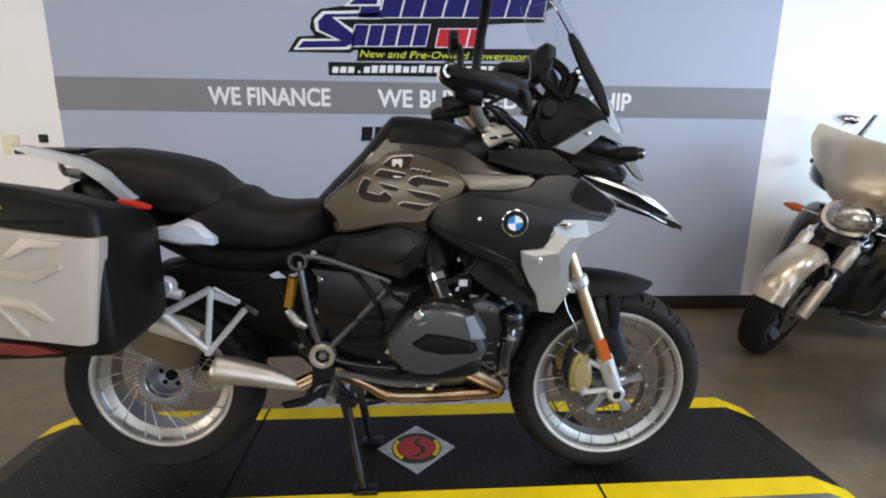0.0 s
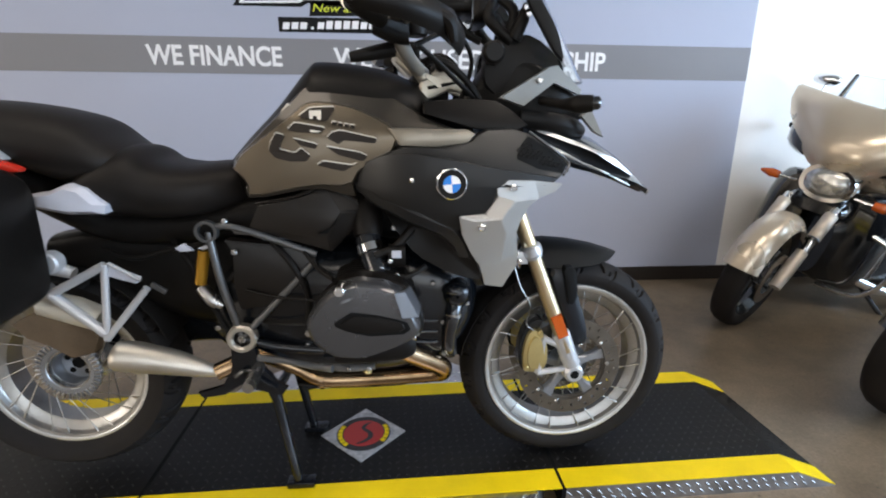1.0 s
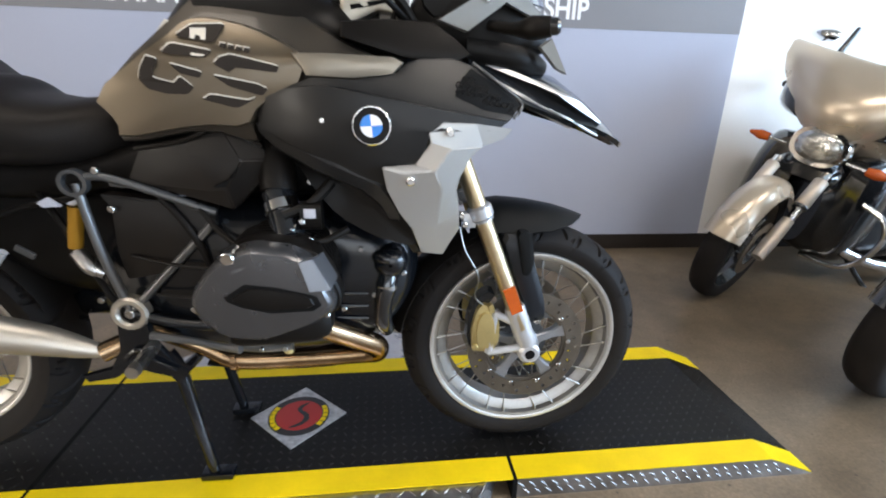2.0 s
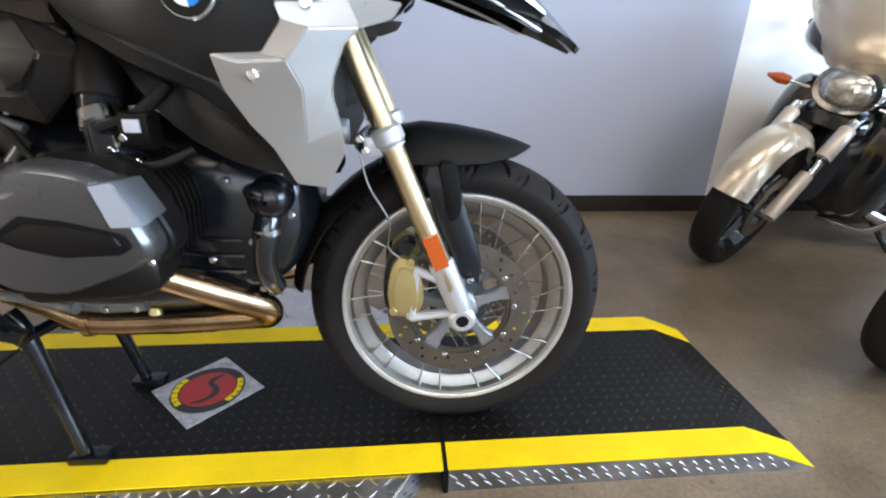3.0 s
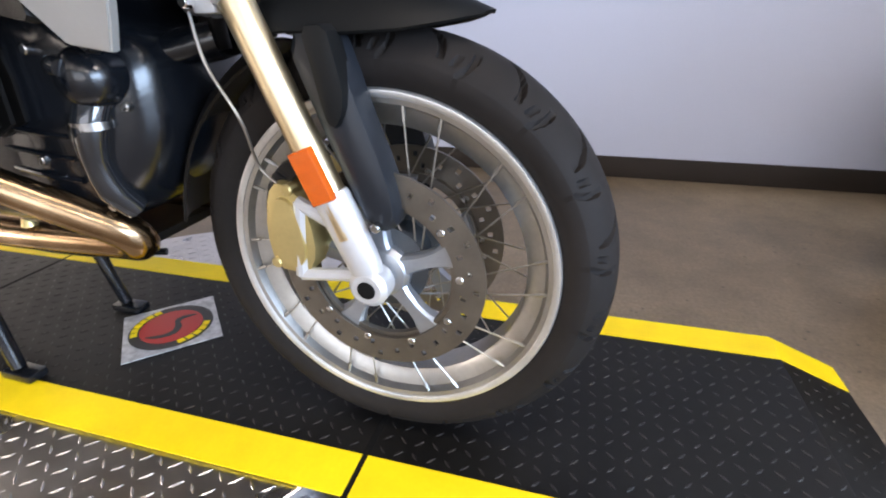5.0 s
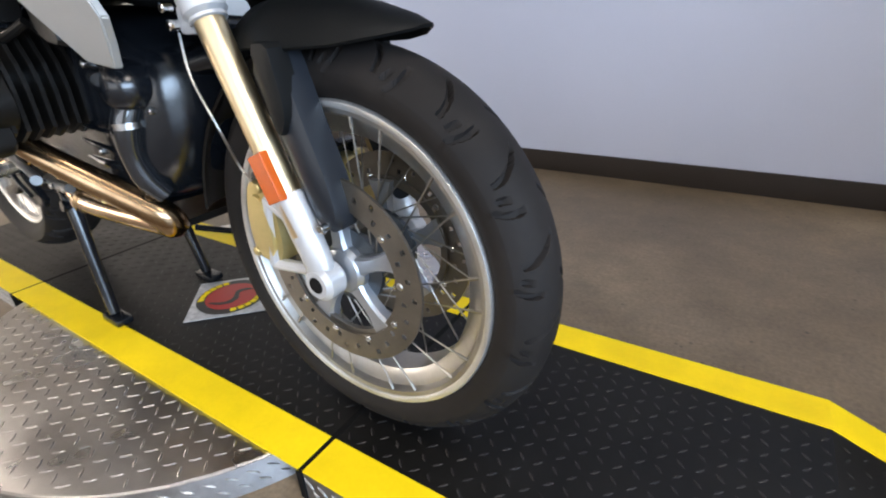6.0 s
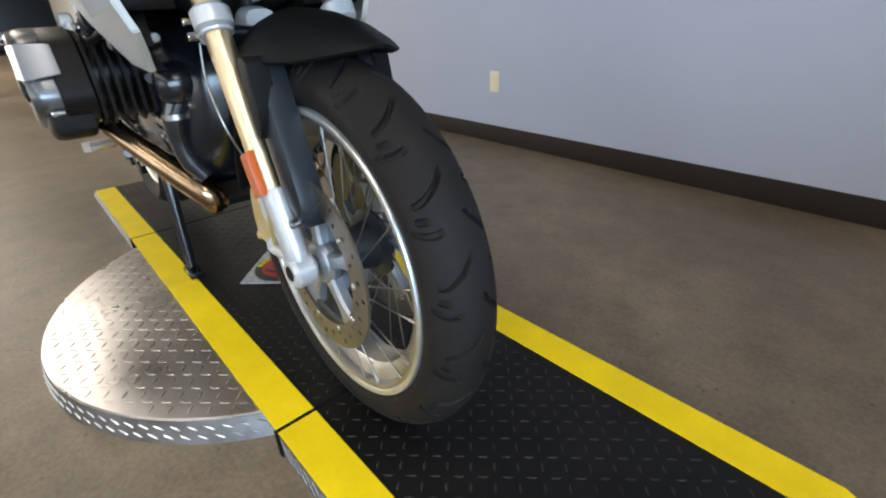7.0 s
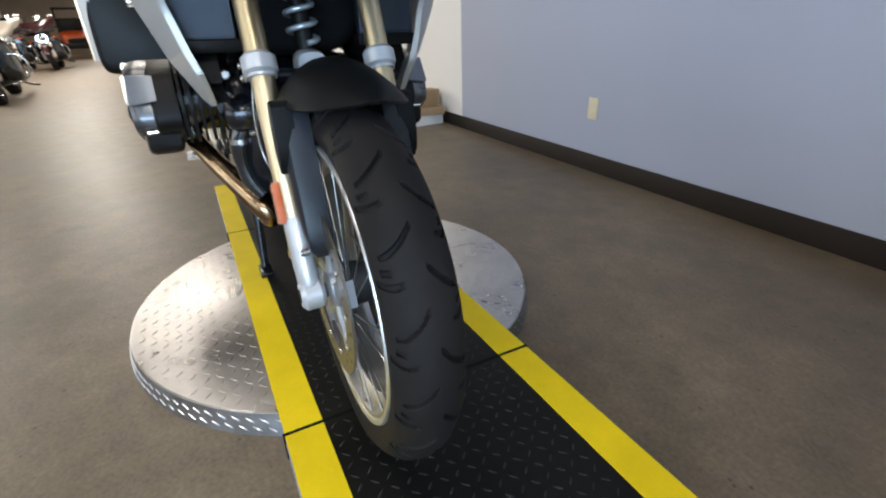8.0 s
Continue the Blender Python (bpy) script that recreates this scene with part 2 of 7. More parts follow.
def add_sheet(bm, grid, thick):
    """A curved sheet of that thickness over rows of points."""
    g = [[Vector(p) for p in row] for row in grid]
    h, w = len(g), len(g[0])
    low = []
    for i in range(h):
        row = []
        for j in range(w):
            du = g[min(i + 1, h - 1)][j] - g[max(i - 1, 0)][j]
            dv = g[i][min(j + 1, w - 1)] - g[i][max(j - 1, 0)]
            nrm = du.cross(dv)
            nrm = nrm.normalized() if nrm.length > 1e-9 else Vector((0, 0, 1))
            row.append(g[i][j] - nrm * thick)
        low.append(row)
    a = [[bm.verts.new(p) for p in r] for r in g]
    b = [[bm.verts.new(p) for p in r] for r in low]
    for i in range(h - 1):
        for j in range(w - 1):
            bm.faces.new((a[i][j], a[i + 1][j], a[i + 1][j + 1], a[i][j + 1]))
            bm.faces.new((b[i][j], b[i][j + 1], b[i + 1][j + 1], b[i + 1][j]))
    for i in range(h - 1):
        bm.faces.new((a[i][0], b[i][0], b[i + 1][0], a[i + 1][0]))
        bm.faces.new((a[i][-1], a[i + 1][-1], b[i + 1][-1], b[i][-1]))
    for j in range(w - 1):
        bm.faces.new((a[0][j], a[0][j + 1], b[0][j + 1], b[0][j]))
        bm.faces.new((a[-1][j], b[-1][j], b[-1][j + 1], a[-1][j + 1]))
    return bm


def sheet(grid, thick):
    return add_sheet(bmesh.new(), grid, thick)


def words(name, text, x0, x1, z0, z1, y, material, parent=None, shear=0.0, label="", depth=0.002, bold=0.024):
    """Raised writing on the wall that fills a rectangle, read from the south."""
    cu = bpy.data.curves.new(name, "FONT")
    cu.body, cu.extrude, cu.shear = text, 0.004, shear
    cu.offset = bold
    tmp = bpy.data.objects.new(name, cu)
    scene.collection.objects.link(tmp)
    dg = bpy.context.evaluated_depsgraph_get()
    dg.update()
    me = bpy.data.meshes.new_from_object(tmp.evaluated_get(dg))
    bpy.data.objects.remove(tmp)
    bm = bmesh.new()
    bm.from_mesh(me)
    xs, ys = [v.co.x for v in bm.verts], [v.co.y for v in bm.verts]
    ax, bx, ay, by = min(xs), max(xs), min(ys), max(ys)
    for v in bm.verts:
        px, py, pz = v.co
        v.co = (x0 + (px - ax) / (bx - ax) * (x1 - x0), y - depth * (pz / 0.004), z0 + (py - ay) / (by - ay) * (z1 - z0))
    return part(name, bm, material, parent, label, smooth=0)


# ---- the room ----
NORTH = 1.61
tagged(part("floor", box((-28, -7.6, -0.12), (7.2, NORTH + 0.3, 0)), M["concrete"]), "worn brown-grey sealed concrete showroom floor", "floor", kind="structure")
wall = part("wall_north_a", box((-28, NORTH, 0), (-2.074, NORTH + 0.16, 3.3)), M["white_paint"])
tagged(wall, "white painted showroom wall beside the grey section", "wall", kind="structure")
grey = part("wall_north_b", box((-2.074, NORTH, 0), (2.441, NORTH + 0.16, 3.3)), M["grey_paint"])
tagged(grey, "light grey painted showroom wall behind the motorcycle", "wall", kind="structure")
wall = part("wall_north_c", box((2.441, NORTH, 0), (7.2, NORTH + 0.16, 3.3)), M["white_paint"])
tagged(wall, "white painted showroom wall beside the grey section", "wall", kind="structure")
stripe = part("wall_stripe", box((-2.074, NORTH - 0.003, 1.316), (2.441, NORTH, 1.512)), M["stripe"])
tagged(stripe, "dark grey painted stripe across the grey wall", "stripe", kind="structure")
base_run = part("baseboard", box((-2.62, NORTH - 0.012, 0), (7.2, NORTH, 0.098), 0.004), M["rubber_base"])
tagged(base_run, "dark brown rubber baseboard along the wall", "baseboard", kind="structure")
# the ceiling is unseen; its dark grey holds back bounced light
tagged(part("ceiling", box((-28, -7.6, 3.3), (7.2, NORTH + 0.3, 3.42)), M["ceiling"]), "suspended ceiling out of view, darkened to cut bounced light", "ceiling", kind="structure")


def wall_with_window(name, along, at, lo, hi, w0, w1, sill, head):
    """A thick wall along x or y with one wide window opening."""
    bm = bmesh.new()
    t = 0.2 if at > 0 else -0.2

    def slab(a, b, z0, z1):
        if along == "y":
            add_box(bm, (min(at, at + t), a, z0), (max(at, at + t), b, z1))
        else:
            add_box(bm, (a, min(at, at + t), z0), (b, max(at, at + t), z1))

    slab(lo, w0, 0, 3.3)
    slab(w1, hi, 0, 3.3)
    slab(w0, w1, 0, sill)
    slab(w0, w1, head, 3.3)
    return tagged(part(name, bm, M["white_paint"]), "white painted showroom wall with a wide shop window", "wall", kind="structure")


wall_with_window("wall_east", "y", 7.0, -7.6, NORTH, -5.4, -0.6, 0.4, 2.8)
wall_with_window("wall_south_a", "x", -7.2, -4.0, 7.0, -1.4, 4.2, 0.4, 2.8)
# the opening here is unseen, added for the southwest fill
wall_with_window("wall_south_b", "x", -7.2, -27.8, -4.0, -12.4, -7.0, 0.4, 2.8)
tagged(part("wall_west", box((-28, -7.6, 0), (-27.8, NORTH, 3.3)), M["tan_paint"]), "brown painted end wall of the showroom", "wall", kind="structure")


# ---- writing on the grey wall ----
words("lettering", "WE FINANCE", -1.168, -0.418, 1.358, 1.468, NORTH - 0.003, M["letter"], stripe)
words("lettering", "WE BUY USED", -0.124, 0.776, 1.358, 1.468, NORTH - 0.003, M["letter"], stripe)
words("lettering", "WE SHIP", 1.011, 1.512, 1.358, 1.468, NORTH - 0.003, M["letter"], stripe)


# ---- ceiling lights ----
M["diffuser"] = glow("lit_diffuser", (1.0, 0.92, 0.80), 3.0)
M["fixture"] = mat("white_enamel_fixture", (0.7, 0.7, 0.7), 0.4, var=0.03)
for x, y in TROFFERS:
    c = base("ceiling_light", (x, y, 3.3))
    tagged(c, "flat white fluorescent ceiling light with a glowing diffuser", "ceiling light", "ceiling lights")
    part("diffuser", box((-0.58, -0.28, -0.045), (0.58, 0.28, -0.03)), M["diffuser"], c, "", 0)
    bm = bmesh.new()
    for a, b in (((-0.62, -0.32), (0.62, -0.285)), ((-0.62, 0.285), (0.62, 0.32)), ((-0.62, -0.285), (-0.585, 0.285)), ((0.585, -0.285), (0.62, 0.285))):
        add_box(bm, (*a, -0.05), (*b, 0.0))
    part("housing", bm, M["fixture"], c, "", 0)


# ---- turntable and ramps ----
TOP = 0.06
DX, DY, DR = 0.118, -0.030, 0.600
Y0, Y1 = -0.316, 0.270
SEAM_F, SEAM_R = 0.707, -0.471


def add_lug(bm, c, d, nrm, length=0.024, width=0.0075, high=0.0018):
    """One raised lozenge of tread plate."""
    c, d, nrm = Vector(c), Vector(d).normalized(), Vector(nrm)
    s = nrm.cross(d)
    a = [bm.verts.new(c + d * (length / 2)), bm.verts.new(c + s * (width / 2)), bm.verts.new(c - d * (length / 2)), bm.verts.new(c - s * (width / 2))]
    b = [bm.verts.new(c + d * (length / 4) + nrm * high), bm.verts.new(c - d * (length / 4) + nrm * high)]
    for f in ((a[0], a[1], b[0]), (a[1], a[2], b[1]), (a[1], b[1], b[0]), (a[2], a[3], b[1]), (a[3], a[0], b[0]), (a[3], b[0], b[1])):
        bm.faces.new(f)


def lugs(x0, x1, y0, y1, z, step, keep, slope=None, length=0.024, width=0.0075, high=0.0018):
    bm = bmesh.new()
    for i in range(int((x1 - x0) / step) + 1):
        for j in range(int((y1 - y0) / step) + 1):
            x, y = x0 + (i + 0.5) * step, y0 + (j + 0.5) * step
            if x > x1 - 0.006 or y > y1 - 0.006 or not keep(x, y):
                continue
            zz = z if slope is None else slope(x)
            turn = 1 if (i + j) % 2 else -1
            add_lug(bm, (x, y, zz), (1, turn, 0), (0, 0, 1), length, width, high)
    return bm


table = base("display_turntable", (DX, DY, 0))
tagged(table, "round aluminium tread-plate turntable under the black ramp deck", "turntable")
loc = Matrix.Translation((-DX, -DY, 0))


def on_table(name, bm, material, label="", smooth=35):
    bm.transform(loc)
    return part(name, bm, material, table, label, smooth)


bm = bmesh.new()
rings = []
for r, z in ((DR - 0.011, 0.0515), (DR - 0.011, 0.053), (DR - 0.014, 0.0555), (0.02, 0.0555), (0.02, 0.0515)):
    rings.append([(DX + r * math.cos(a), DY + r * math.sin(a), z) for a in (2 * math.pi * i / 144 for i in range(144))])
on_table("disc", add_rings(bm, rings), M["alu_plate"], "shiny aluminium tread-plate disc")
rings = []
for r, z in ((0.1, 0.0), (DR, 0.0), (DR - 0.010, 0.0515), (0.1, 0.0515)):
    rings.append([(DX + r * math.cos(a), DY + r * math.sin(a), z) for a in (2 * math.pi * i / 144 for i in range(144))])
on_table("rim_band", add_rings(bmesh.new(), rings), M["rim_side"], "scuffed tread-plate edge of the disc")
inside = lambda x, y: math.hypot(x - DX, y - DY) < DR - 0.028 and not (Y0 + 0.01 < y < Y1 - 0.01)
on_table("tread_pattern", lugs(DX - DR, DX + DR, DY - DR, DY + DR, 0.0555, 0.0285, inside, None, 0.024, 0.0058, 0.0015), M["alu_plate"], smooth=0)
bm = bmesh.new()
for i in range(int(2 * math.pi * DR / 0.034)):
    a = i * 0.034 / DR
    out = Vector((math.cos(a), math.sin(a), 0))
    for z, tilt in ((0.036, 1), (0.016, 1)):
        shift = 0.0 if z > 0.02 else 0.017 / DR
        o = Vector((math.cos(a + shift), math.sin(a + shift), 0))
        add_lug(bm, Vector((DX, DY, z)) + o * (DR - 0.19 * z), Vector((-o.y, o.x, 0)) + Vector((0, 0, -0.6 * tilt)), o, 0.027, 0.0040, 0.0022)
on_table("rim_tread", bm, M["rim_lug"], smooth=0)


def deck_surface(x):
    """Height of the deck along its length, with its sloped ends."""
    for e, s in ((1.428, 1), (-1.192, -1)):
        d = (x - e) * s
        if d > 0:
            return max(0.004, TOP - d * 0.415)
    return TOP


def deck_piece(name, xs, parent, shift):
    """One length of black deck with tread, yellow tape and tread-plate skirts."""
    mv = Matrix.Translation((-shift[0], -shift[1], 0))

    def put(nm, bm, material, label="", smooth=35):
        bm.transform(mv)
        return part(nm, bm, material, parent, label, smooth)

    low = 0.0556 if name == "centre" else 0.0
    prof = [(x, deck_surface(x)) for x in xs] + [(xs[-1], low), (xs[0], low)]
    put("deck", add_rings(bmesh.new(), [[(x, Y0 + 0.003, z) for x, z in prof], [(x, Y1 - 0.003, z) for x, z in prof]]), M["black_deck"], "black painted tread-plate deck", 0)
    keep = lambda x, y: True
    tilt = lambda x: deck_surface(x)
    put("tread_pattern", lugs(xs[0] + 0.004, xs[-1] - 0.004, Y0 + 0.08, Y1 - 0.08, TOP, 0.0275, keep, tilt, 0.019, 0.0056, 0.0011), M["lug"], smooth=0)
    for a, b in ((Y0, Y0 + 0.077), (Y1 - 0.077, Y1)):
        grid = [[(x, y, deck_surface(x) + 0.0015) for y in (a, b)] for x in xs]
        put("yellow_tape", sheet(grid, 0.003), M["yellow"], "bright yellow safety tape strip", 0)
    if name == "centre":
        return
    for y, s in ((Y0, -1), (Y1, 1)):
        put("skirt", add_rings(bmesh.new(), [[(x, y, z) for x, z in prof], [(x, y - s * 0.003, z) for x, z in prof]]), M["rim_side"], "bare aluminium tread-plate side", 0)
        bm = bmesh.new()
        n = int((xs[-1] - xs[0]) / 0.03)
        for i in range(n):
            for z, off in ((0.040, 0.0), (0.018, 0.015)):
                x = xs[0] + 0.012 + i * 0.03 + off
                if deck_surface(x) > z + 0.012 and x < xs[-1] - 0.02:
                    add_lug(bm, (x, y, z), (1, 0, -0.8), (0, s, 0), 0.028, 0.0075, 0.0022)
        put("skirt_tread", bm, M["skirt_lug"], smooth=0)


deck_piece("centre", [SEAM_R + 0.005, SEAM_F - 0.005], table, (DX, DY))
ramp = base("loading_ramp", (1.1, DY, 0))
tagged(ramp, "black tread-plate ramp with yellow tape edges on the concrete floor", "ramp", "ramps of the turntable")
deck_piece("front", [SEAM_F + 0.005, 1.428, 1.563], ramp, (1.1, DY))
ramp = base("loading_ramp", (-0.85, DY, 0))
tagged(ramp, "black tread-plate ramp with yellow tape edges on the concrete floor", "ramp", "ramps of the turntable")
deck_piece("rear", [-1.327, -1.192, SEAM_R - 0.005], ramp, (-0.85, DY))
for x in (SEAM_F, SEAM_R):
    on_table("hinge_strip", box((x - 0.006, Y0 - 0.004, 0.0), (x + 0.006, Y1 + 0.004, TOP + 0.0005)), M["gap"], "black hinge joint between deck and ramp", 0)

# emblem tile on the deck
M["glitter"] = mat("glitter_vinyl", (0.50, 0.50, 0.51), 0.35, metal=0.35, var=0.35, scale=60, fine=500, bump=0.2)
M["red"] = mat("red_vinyl", (0.42, 0.025, 0.02), 0.4, var=0.08, bump=0.03)
M["black_vinyl"] = mat("black_vinyl", (0.02, 0.02, 0.02), 0.45, var=0.1, bump=0.03)
emblem = base("floor_emblem", (0.126, -0.022, TOP), 45)
tagged(emblem, "silver glitter diamond decal with a red round emblem on the deck", "decal")


def flat(prof, z, thick=0.001):
    return add_rings(bmesh.new(), [[(x, y, z) for x, y in prof], [(x, y, z + thick) for x, y in prof]])


def disc2(r, n=48, sx=1.0):
    return [(sx * r * math.cos(2 * math.pi * i / n), r * math.sin(2 * math.pi * i / n)) for i in range(n)]


part("backing", flat([(-0.098, -0.098), (0.098, -0.098), (0.098, 0.098), (-0.098, 0.098)], 0.002, 0.002), M["glitter"], emblem, "", 0)
part("ring", flat(disc2(0.088), 0.004), M["black_vinyl"], emblem, "", 0)
part("red_disc", flat(disc2(0.066), 0.005), M["red"], emblem, "", 0)
swirl = [(0.028, 0.058), (0.0, 0.046), (-0.012, 0.022), (0.018, -0.008), (0.012, -0.034), (-0.030, -0.058), (0.006, -0.052), (0.034, -0.026), (0.028, 0.004), (0.002, 0.022), (0.012, 0.042)]
bm = flat(soften(swirl, 2), 0.006)
bm.transform(Matrix.Rotation(radians(-45), 4, "Z"))
part("swirl", bm, M["black_vinyl"], emblem, "", 0)
for a0, count in ((20, 6), (-168, 5)):
    for i in range(count):
        bm = flat([(-0.0075, -0.007), (0.0075, -0.007), (0.0075, 0.007), (-0.0075, 0.007)], 0.006)
        a = a0 + i * 14
        bm.transform(Matrix.Rotation(radians(a), 4, "Z") @ Matrix.Translation((0, 0.0765, 0)))
        part("letter_bar", bm, M["yellow"], emblem, "", 0)

for ob in bpy.data.objects:
    if ob.name.startswith(("tread_pattern", "rim_tread", "skirt_tread")):
        ob["kind"] = "stuff"

# the turntable stands turned by a degree
swing = Matrix.Translation((SEAM_F * K, DY * K, 0)) @ Matrix.Rotation(radians(0.9), 4, "Z") @ Matrix.Translation((-SEAM_F * K, -DY * K, 0))
for ob in bpy.data.objects:
    if ob.name.startswith(("display_turntable", "loading_ramp", "floor_emblem")):
        ob.matrix_world = swing @ ob.matrix_world


# ---- the motorcycle on the turntable ----
M |= {
    "tyre": mat("tyre_rubber", (0.0145, 0.0125, 0.0118), 0.66, var=0.25, scale=6, fine=90, bump=0.12, spec=0.13),
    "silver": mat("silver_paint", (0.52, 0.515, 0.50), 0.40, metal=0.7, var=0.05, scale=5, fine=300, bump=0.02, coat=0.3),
    "white_alloy": mat("white_alloy", (0.52, 0.52, 0.53), 0.36, metal=0.45, var=0.05, scale=10, bump=0.03),
    "rim": mat("polished_rim", (0.45, 0.44, 0.42), 0.40, metal=1.0, var=0.16, scale=9, fine=120, bump=0.04, wear=0.4),
    "rim_edge": mat("worn_bright_rim_edge", (0.68, 0.68, 0.67), 0.36, metal=0.85, var=0.16, scale=14, fine=160, bump=0.05, wear=0.4),
    "hub_cast": mat("cast_hub_alloy", (0.33, 0.345, 0.37), 0.34, metal=0.75, var=0.10, scale=18, fine=220, bump=0.04, wear=0.3),
    "hub_dark": mat("shaded_hub", (0.060, 0.066, 0.072), 0.35, metal=0.6, var=0.15, scale=14, bump=0.03),
    "steel": mat("bare_steel", (0.50, 0.50, 0.50), 0.27, metal=1.0, var=0.12, scale=12, bump=0.03),
    "spoke": mat("dull_spoke_steel", (0.36, 0.35, 0.33), 0.34, metal=1.0, var=0.1, bump=0.0),
    "chrome": mat("chrome", (0.80, 0.80, 0.80), 0.08, metal=1.0, var=0.04, bump=0.0),
    "gold": mat("gold_anodised_tube", (0.60, 0.48, 0.29), 0.36, metal=1.0, var=0.05, scale=6, bump=0.0, tint=(0.70, 0.58, 0.38)),
    "brass": mat("gold_caliper", (0.56, 0.45, 0.20), 0.34, metal=0.8, var=0.12, scale=12, bump=0.05),
    "disc": mat("brake_disc_steel", (0.195, 0.178, 0.155), 0.34, metal=0.9, var=0.15, scale=16, bump=0.03),
    "exhaust": mat("heat_tinted_chrome", (0.24, 0.145, 0.072), 0.22, metal=1.0, var=0.25, scale=7, bump=0.0, tint=(0.46, 0.325, 0.20)),
    "muffler": mat("brushed_stainless", (0.60, 0.56, 0.49), 0.42, metal=0.9, var=0.1, scale=7, fine=200, bump=0.05),
    "plastic": mat("black_textured_plastic", (0.0062, 0.0052, 0.0045), 0.42, var=0.25, scale=8, fine=350, bump=0.12, spec=0.16),
    "gloss_black": mat("gloss_black_paint", (0.010, 0.011, 0.013), 0.12, var=0.1, bump=0.0, coat=0.8),
    "dark_grey": mat("matt_anthracite_paint", (0.0125, 0.0122, 0.0122), 0.40, metal=0.0, var=0.08, scale=6, fine=400, bump=0.02, coat=0.03, spec=0.28),
    "tank": mat("bronze_grey_paint", (0.044, 0.037, 0.029), 0.34, metal=0.5, var=0.08, scale=3, fine=500, bump=0.02, coat=0.25),
    "tank_gold": mat("champagne_paint", (0.150, 0.120, 0.084), 0.32, metal=0.75, var=0.06, scale=4, fine=500, bump=0.02, coat=0.2),
    "decal": mat("brown_decal", (0.020, 0.0145, 0.011), 0.5, spec=0.2, var=0.1, bump=0.02),
    "decal_edge": mat("cream_decal", (0.62, 0.57, 0.48), 0.4, var=0.05, bump=0.0),
    "seat": mat("black_seat_vinyl", (0.0130, 0.0108, 0.0094), 0.48, var=0.22, scale=10, fine=260, bump=0.25, spec=0.17),
    "engine": mat("black_engine_casting", (0.0050, 0.0060, 0.0080), 0.20, metal=0.0, var=0.2, scale=14, fine=160, bump=0.12, spec=0.5),
    "cover": mat("grey_engine_cover", (0.115, 0.115, 0.120), 0.27, metal=0.75, var=0.07, scale=9, fine=300, bump=0.0),
    "frame_grey": mat("grey_frame_paint", (0.12, 0.12, 0.12), 0.30, metal=0.6, var=0.08, scale=12, bump=0.03),
    "orange": mat("amber_reflector", (0.50, 0.085, 0.006), 0.18, var=0.06, scale=80, fine=500, bump=0.3, coat=0.5),
    "red_lens": mat("red_reflector", (0.60, 0.03, 0.015), 0.18, var=0.06, scale=80, fine=500, bump=0.3, coat=0.5),
    "blue": mat("blue_enamel", (0.02, 0.20, 0.62), 0.2, var=0.03, bump=0.0, coat=0.5),
    "white_enamel": mat("white_enamel", (0.80, 0.80, 0.80), 0.2, var=0.02, bump=0.0, coat=0.5),
    "side_black": mat("satin_brown_black_plastic", (0.0105, 0.0085, 0.0072), 0.30, var=0.2, scale=9, fine=300, bump=0.05, spec=0.35),
    "bracket_tan": mat("tan_bracket", (0.125, 0.090, 0.058), 0.42, metal=0.35, var=0.2, scale=14, bump=0.04),
    "case_red": mat("dull_red_plastic", (0.16, 0.018, 0.010), 0.4, var=0.15, scale=10, bump=0.03),
    "ochre": mat("gold_shock_body", (0.50, 0.26, 0.028), 0.25, metal=0.6, var=0.1, bump=0.03),
    "radiator": mat("radiator_fins", (0.035, 0.045, 0.06), 0.4, metal=0.5, var=0.15, bump=0.05),
    "spring": mat("pale_spring_steel", (0.50, 0.55, 0.60), 0.3, metal=0.7, var=0.06, bump=0.0),
    "fin": mat("blue_grey_radiator_fin", (0.06, 0.07, 0.09), 0.4, metal=0.5, var=0.1, bump=0.0),
    "facet": mat("highlit_cover_facet", (0.19, 0.20, 0.222), 0.33, metal=0.75, var=0.06, bump=0.02),
    "fender_black": mat("matt_black_fender", (0.0055, 0.0058, 0.006), 0.50, var=0.15, scale=6, fine=350, bump=0.08, spec=0.13),
    "bright_cast": mat("bright_cast_alloy", (0.46, 0.42, 0.35), 0.36, metal=0.7, var=0.12, scale=16, bump=0.04),
    "case_silver": mat("brushed_case_silver", (0.54, 0.48, 0.41), 0.42, metal=0.5, var=0.05, scale=4, fine=260, bump=0.04),
    "clear": glass("clear_screen", (0.93, 0.95, 0.96)),
    "pale_plate": mat("pale_grey_plastic", (0.50, 0.50, 0.55), 0.4, var=0.05, bump=0.03),
}
BY = -0.12
bike = base("motorcycle", (0.0, BY, TOP))
tagged(bike, "bronze and black adventure motorcycle on its centre stand on the turntable", "motorcycle")


def both(name, build, material, label="", parent=None, smooth=35):
    """A part for each side of the motorcycle; build(side) returns the bmesh."""
    for s in (-1, 1):
        part(name, build(s), material, parent or bike, label, smooth)


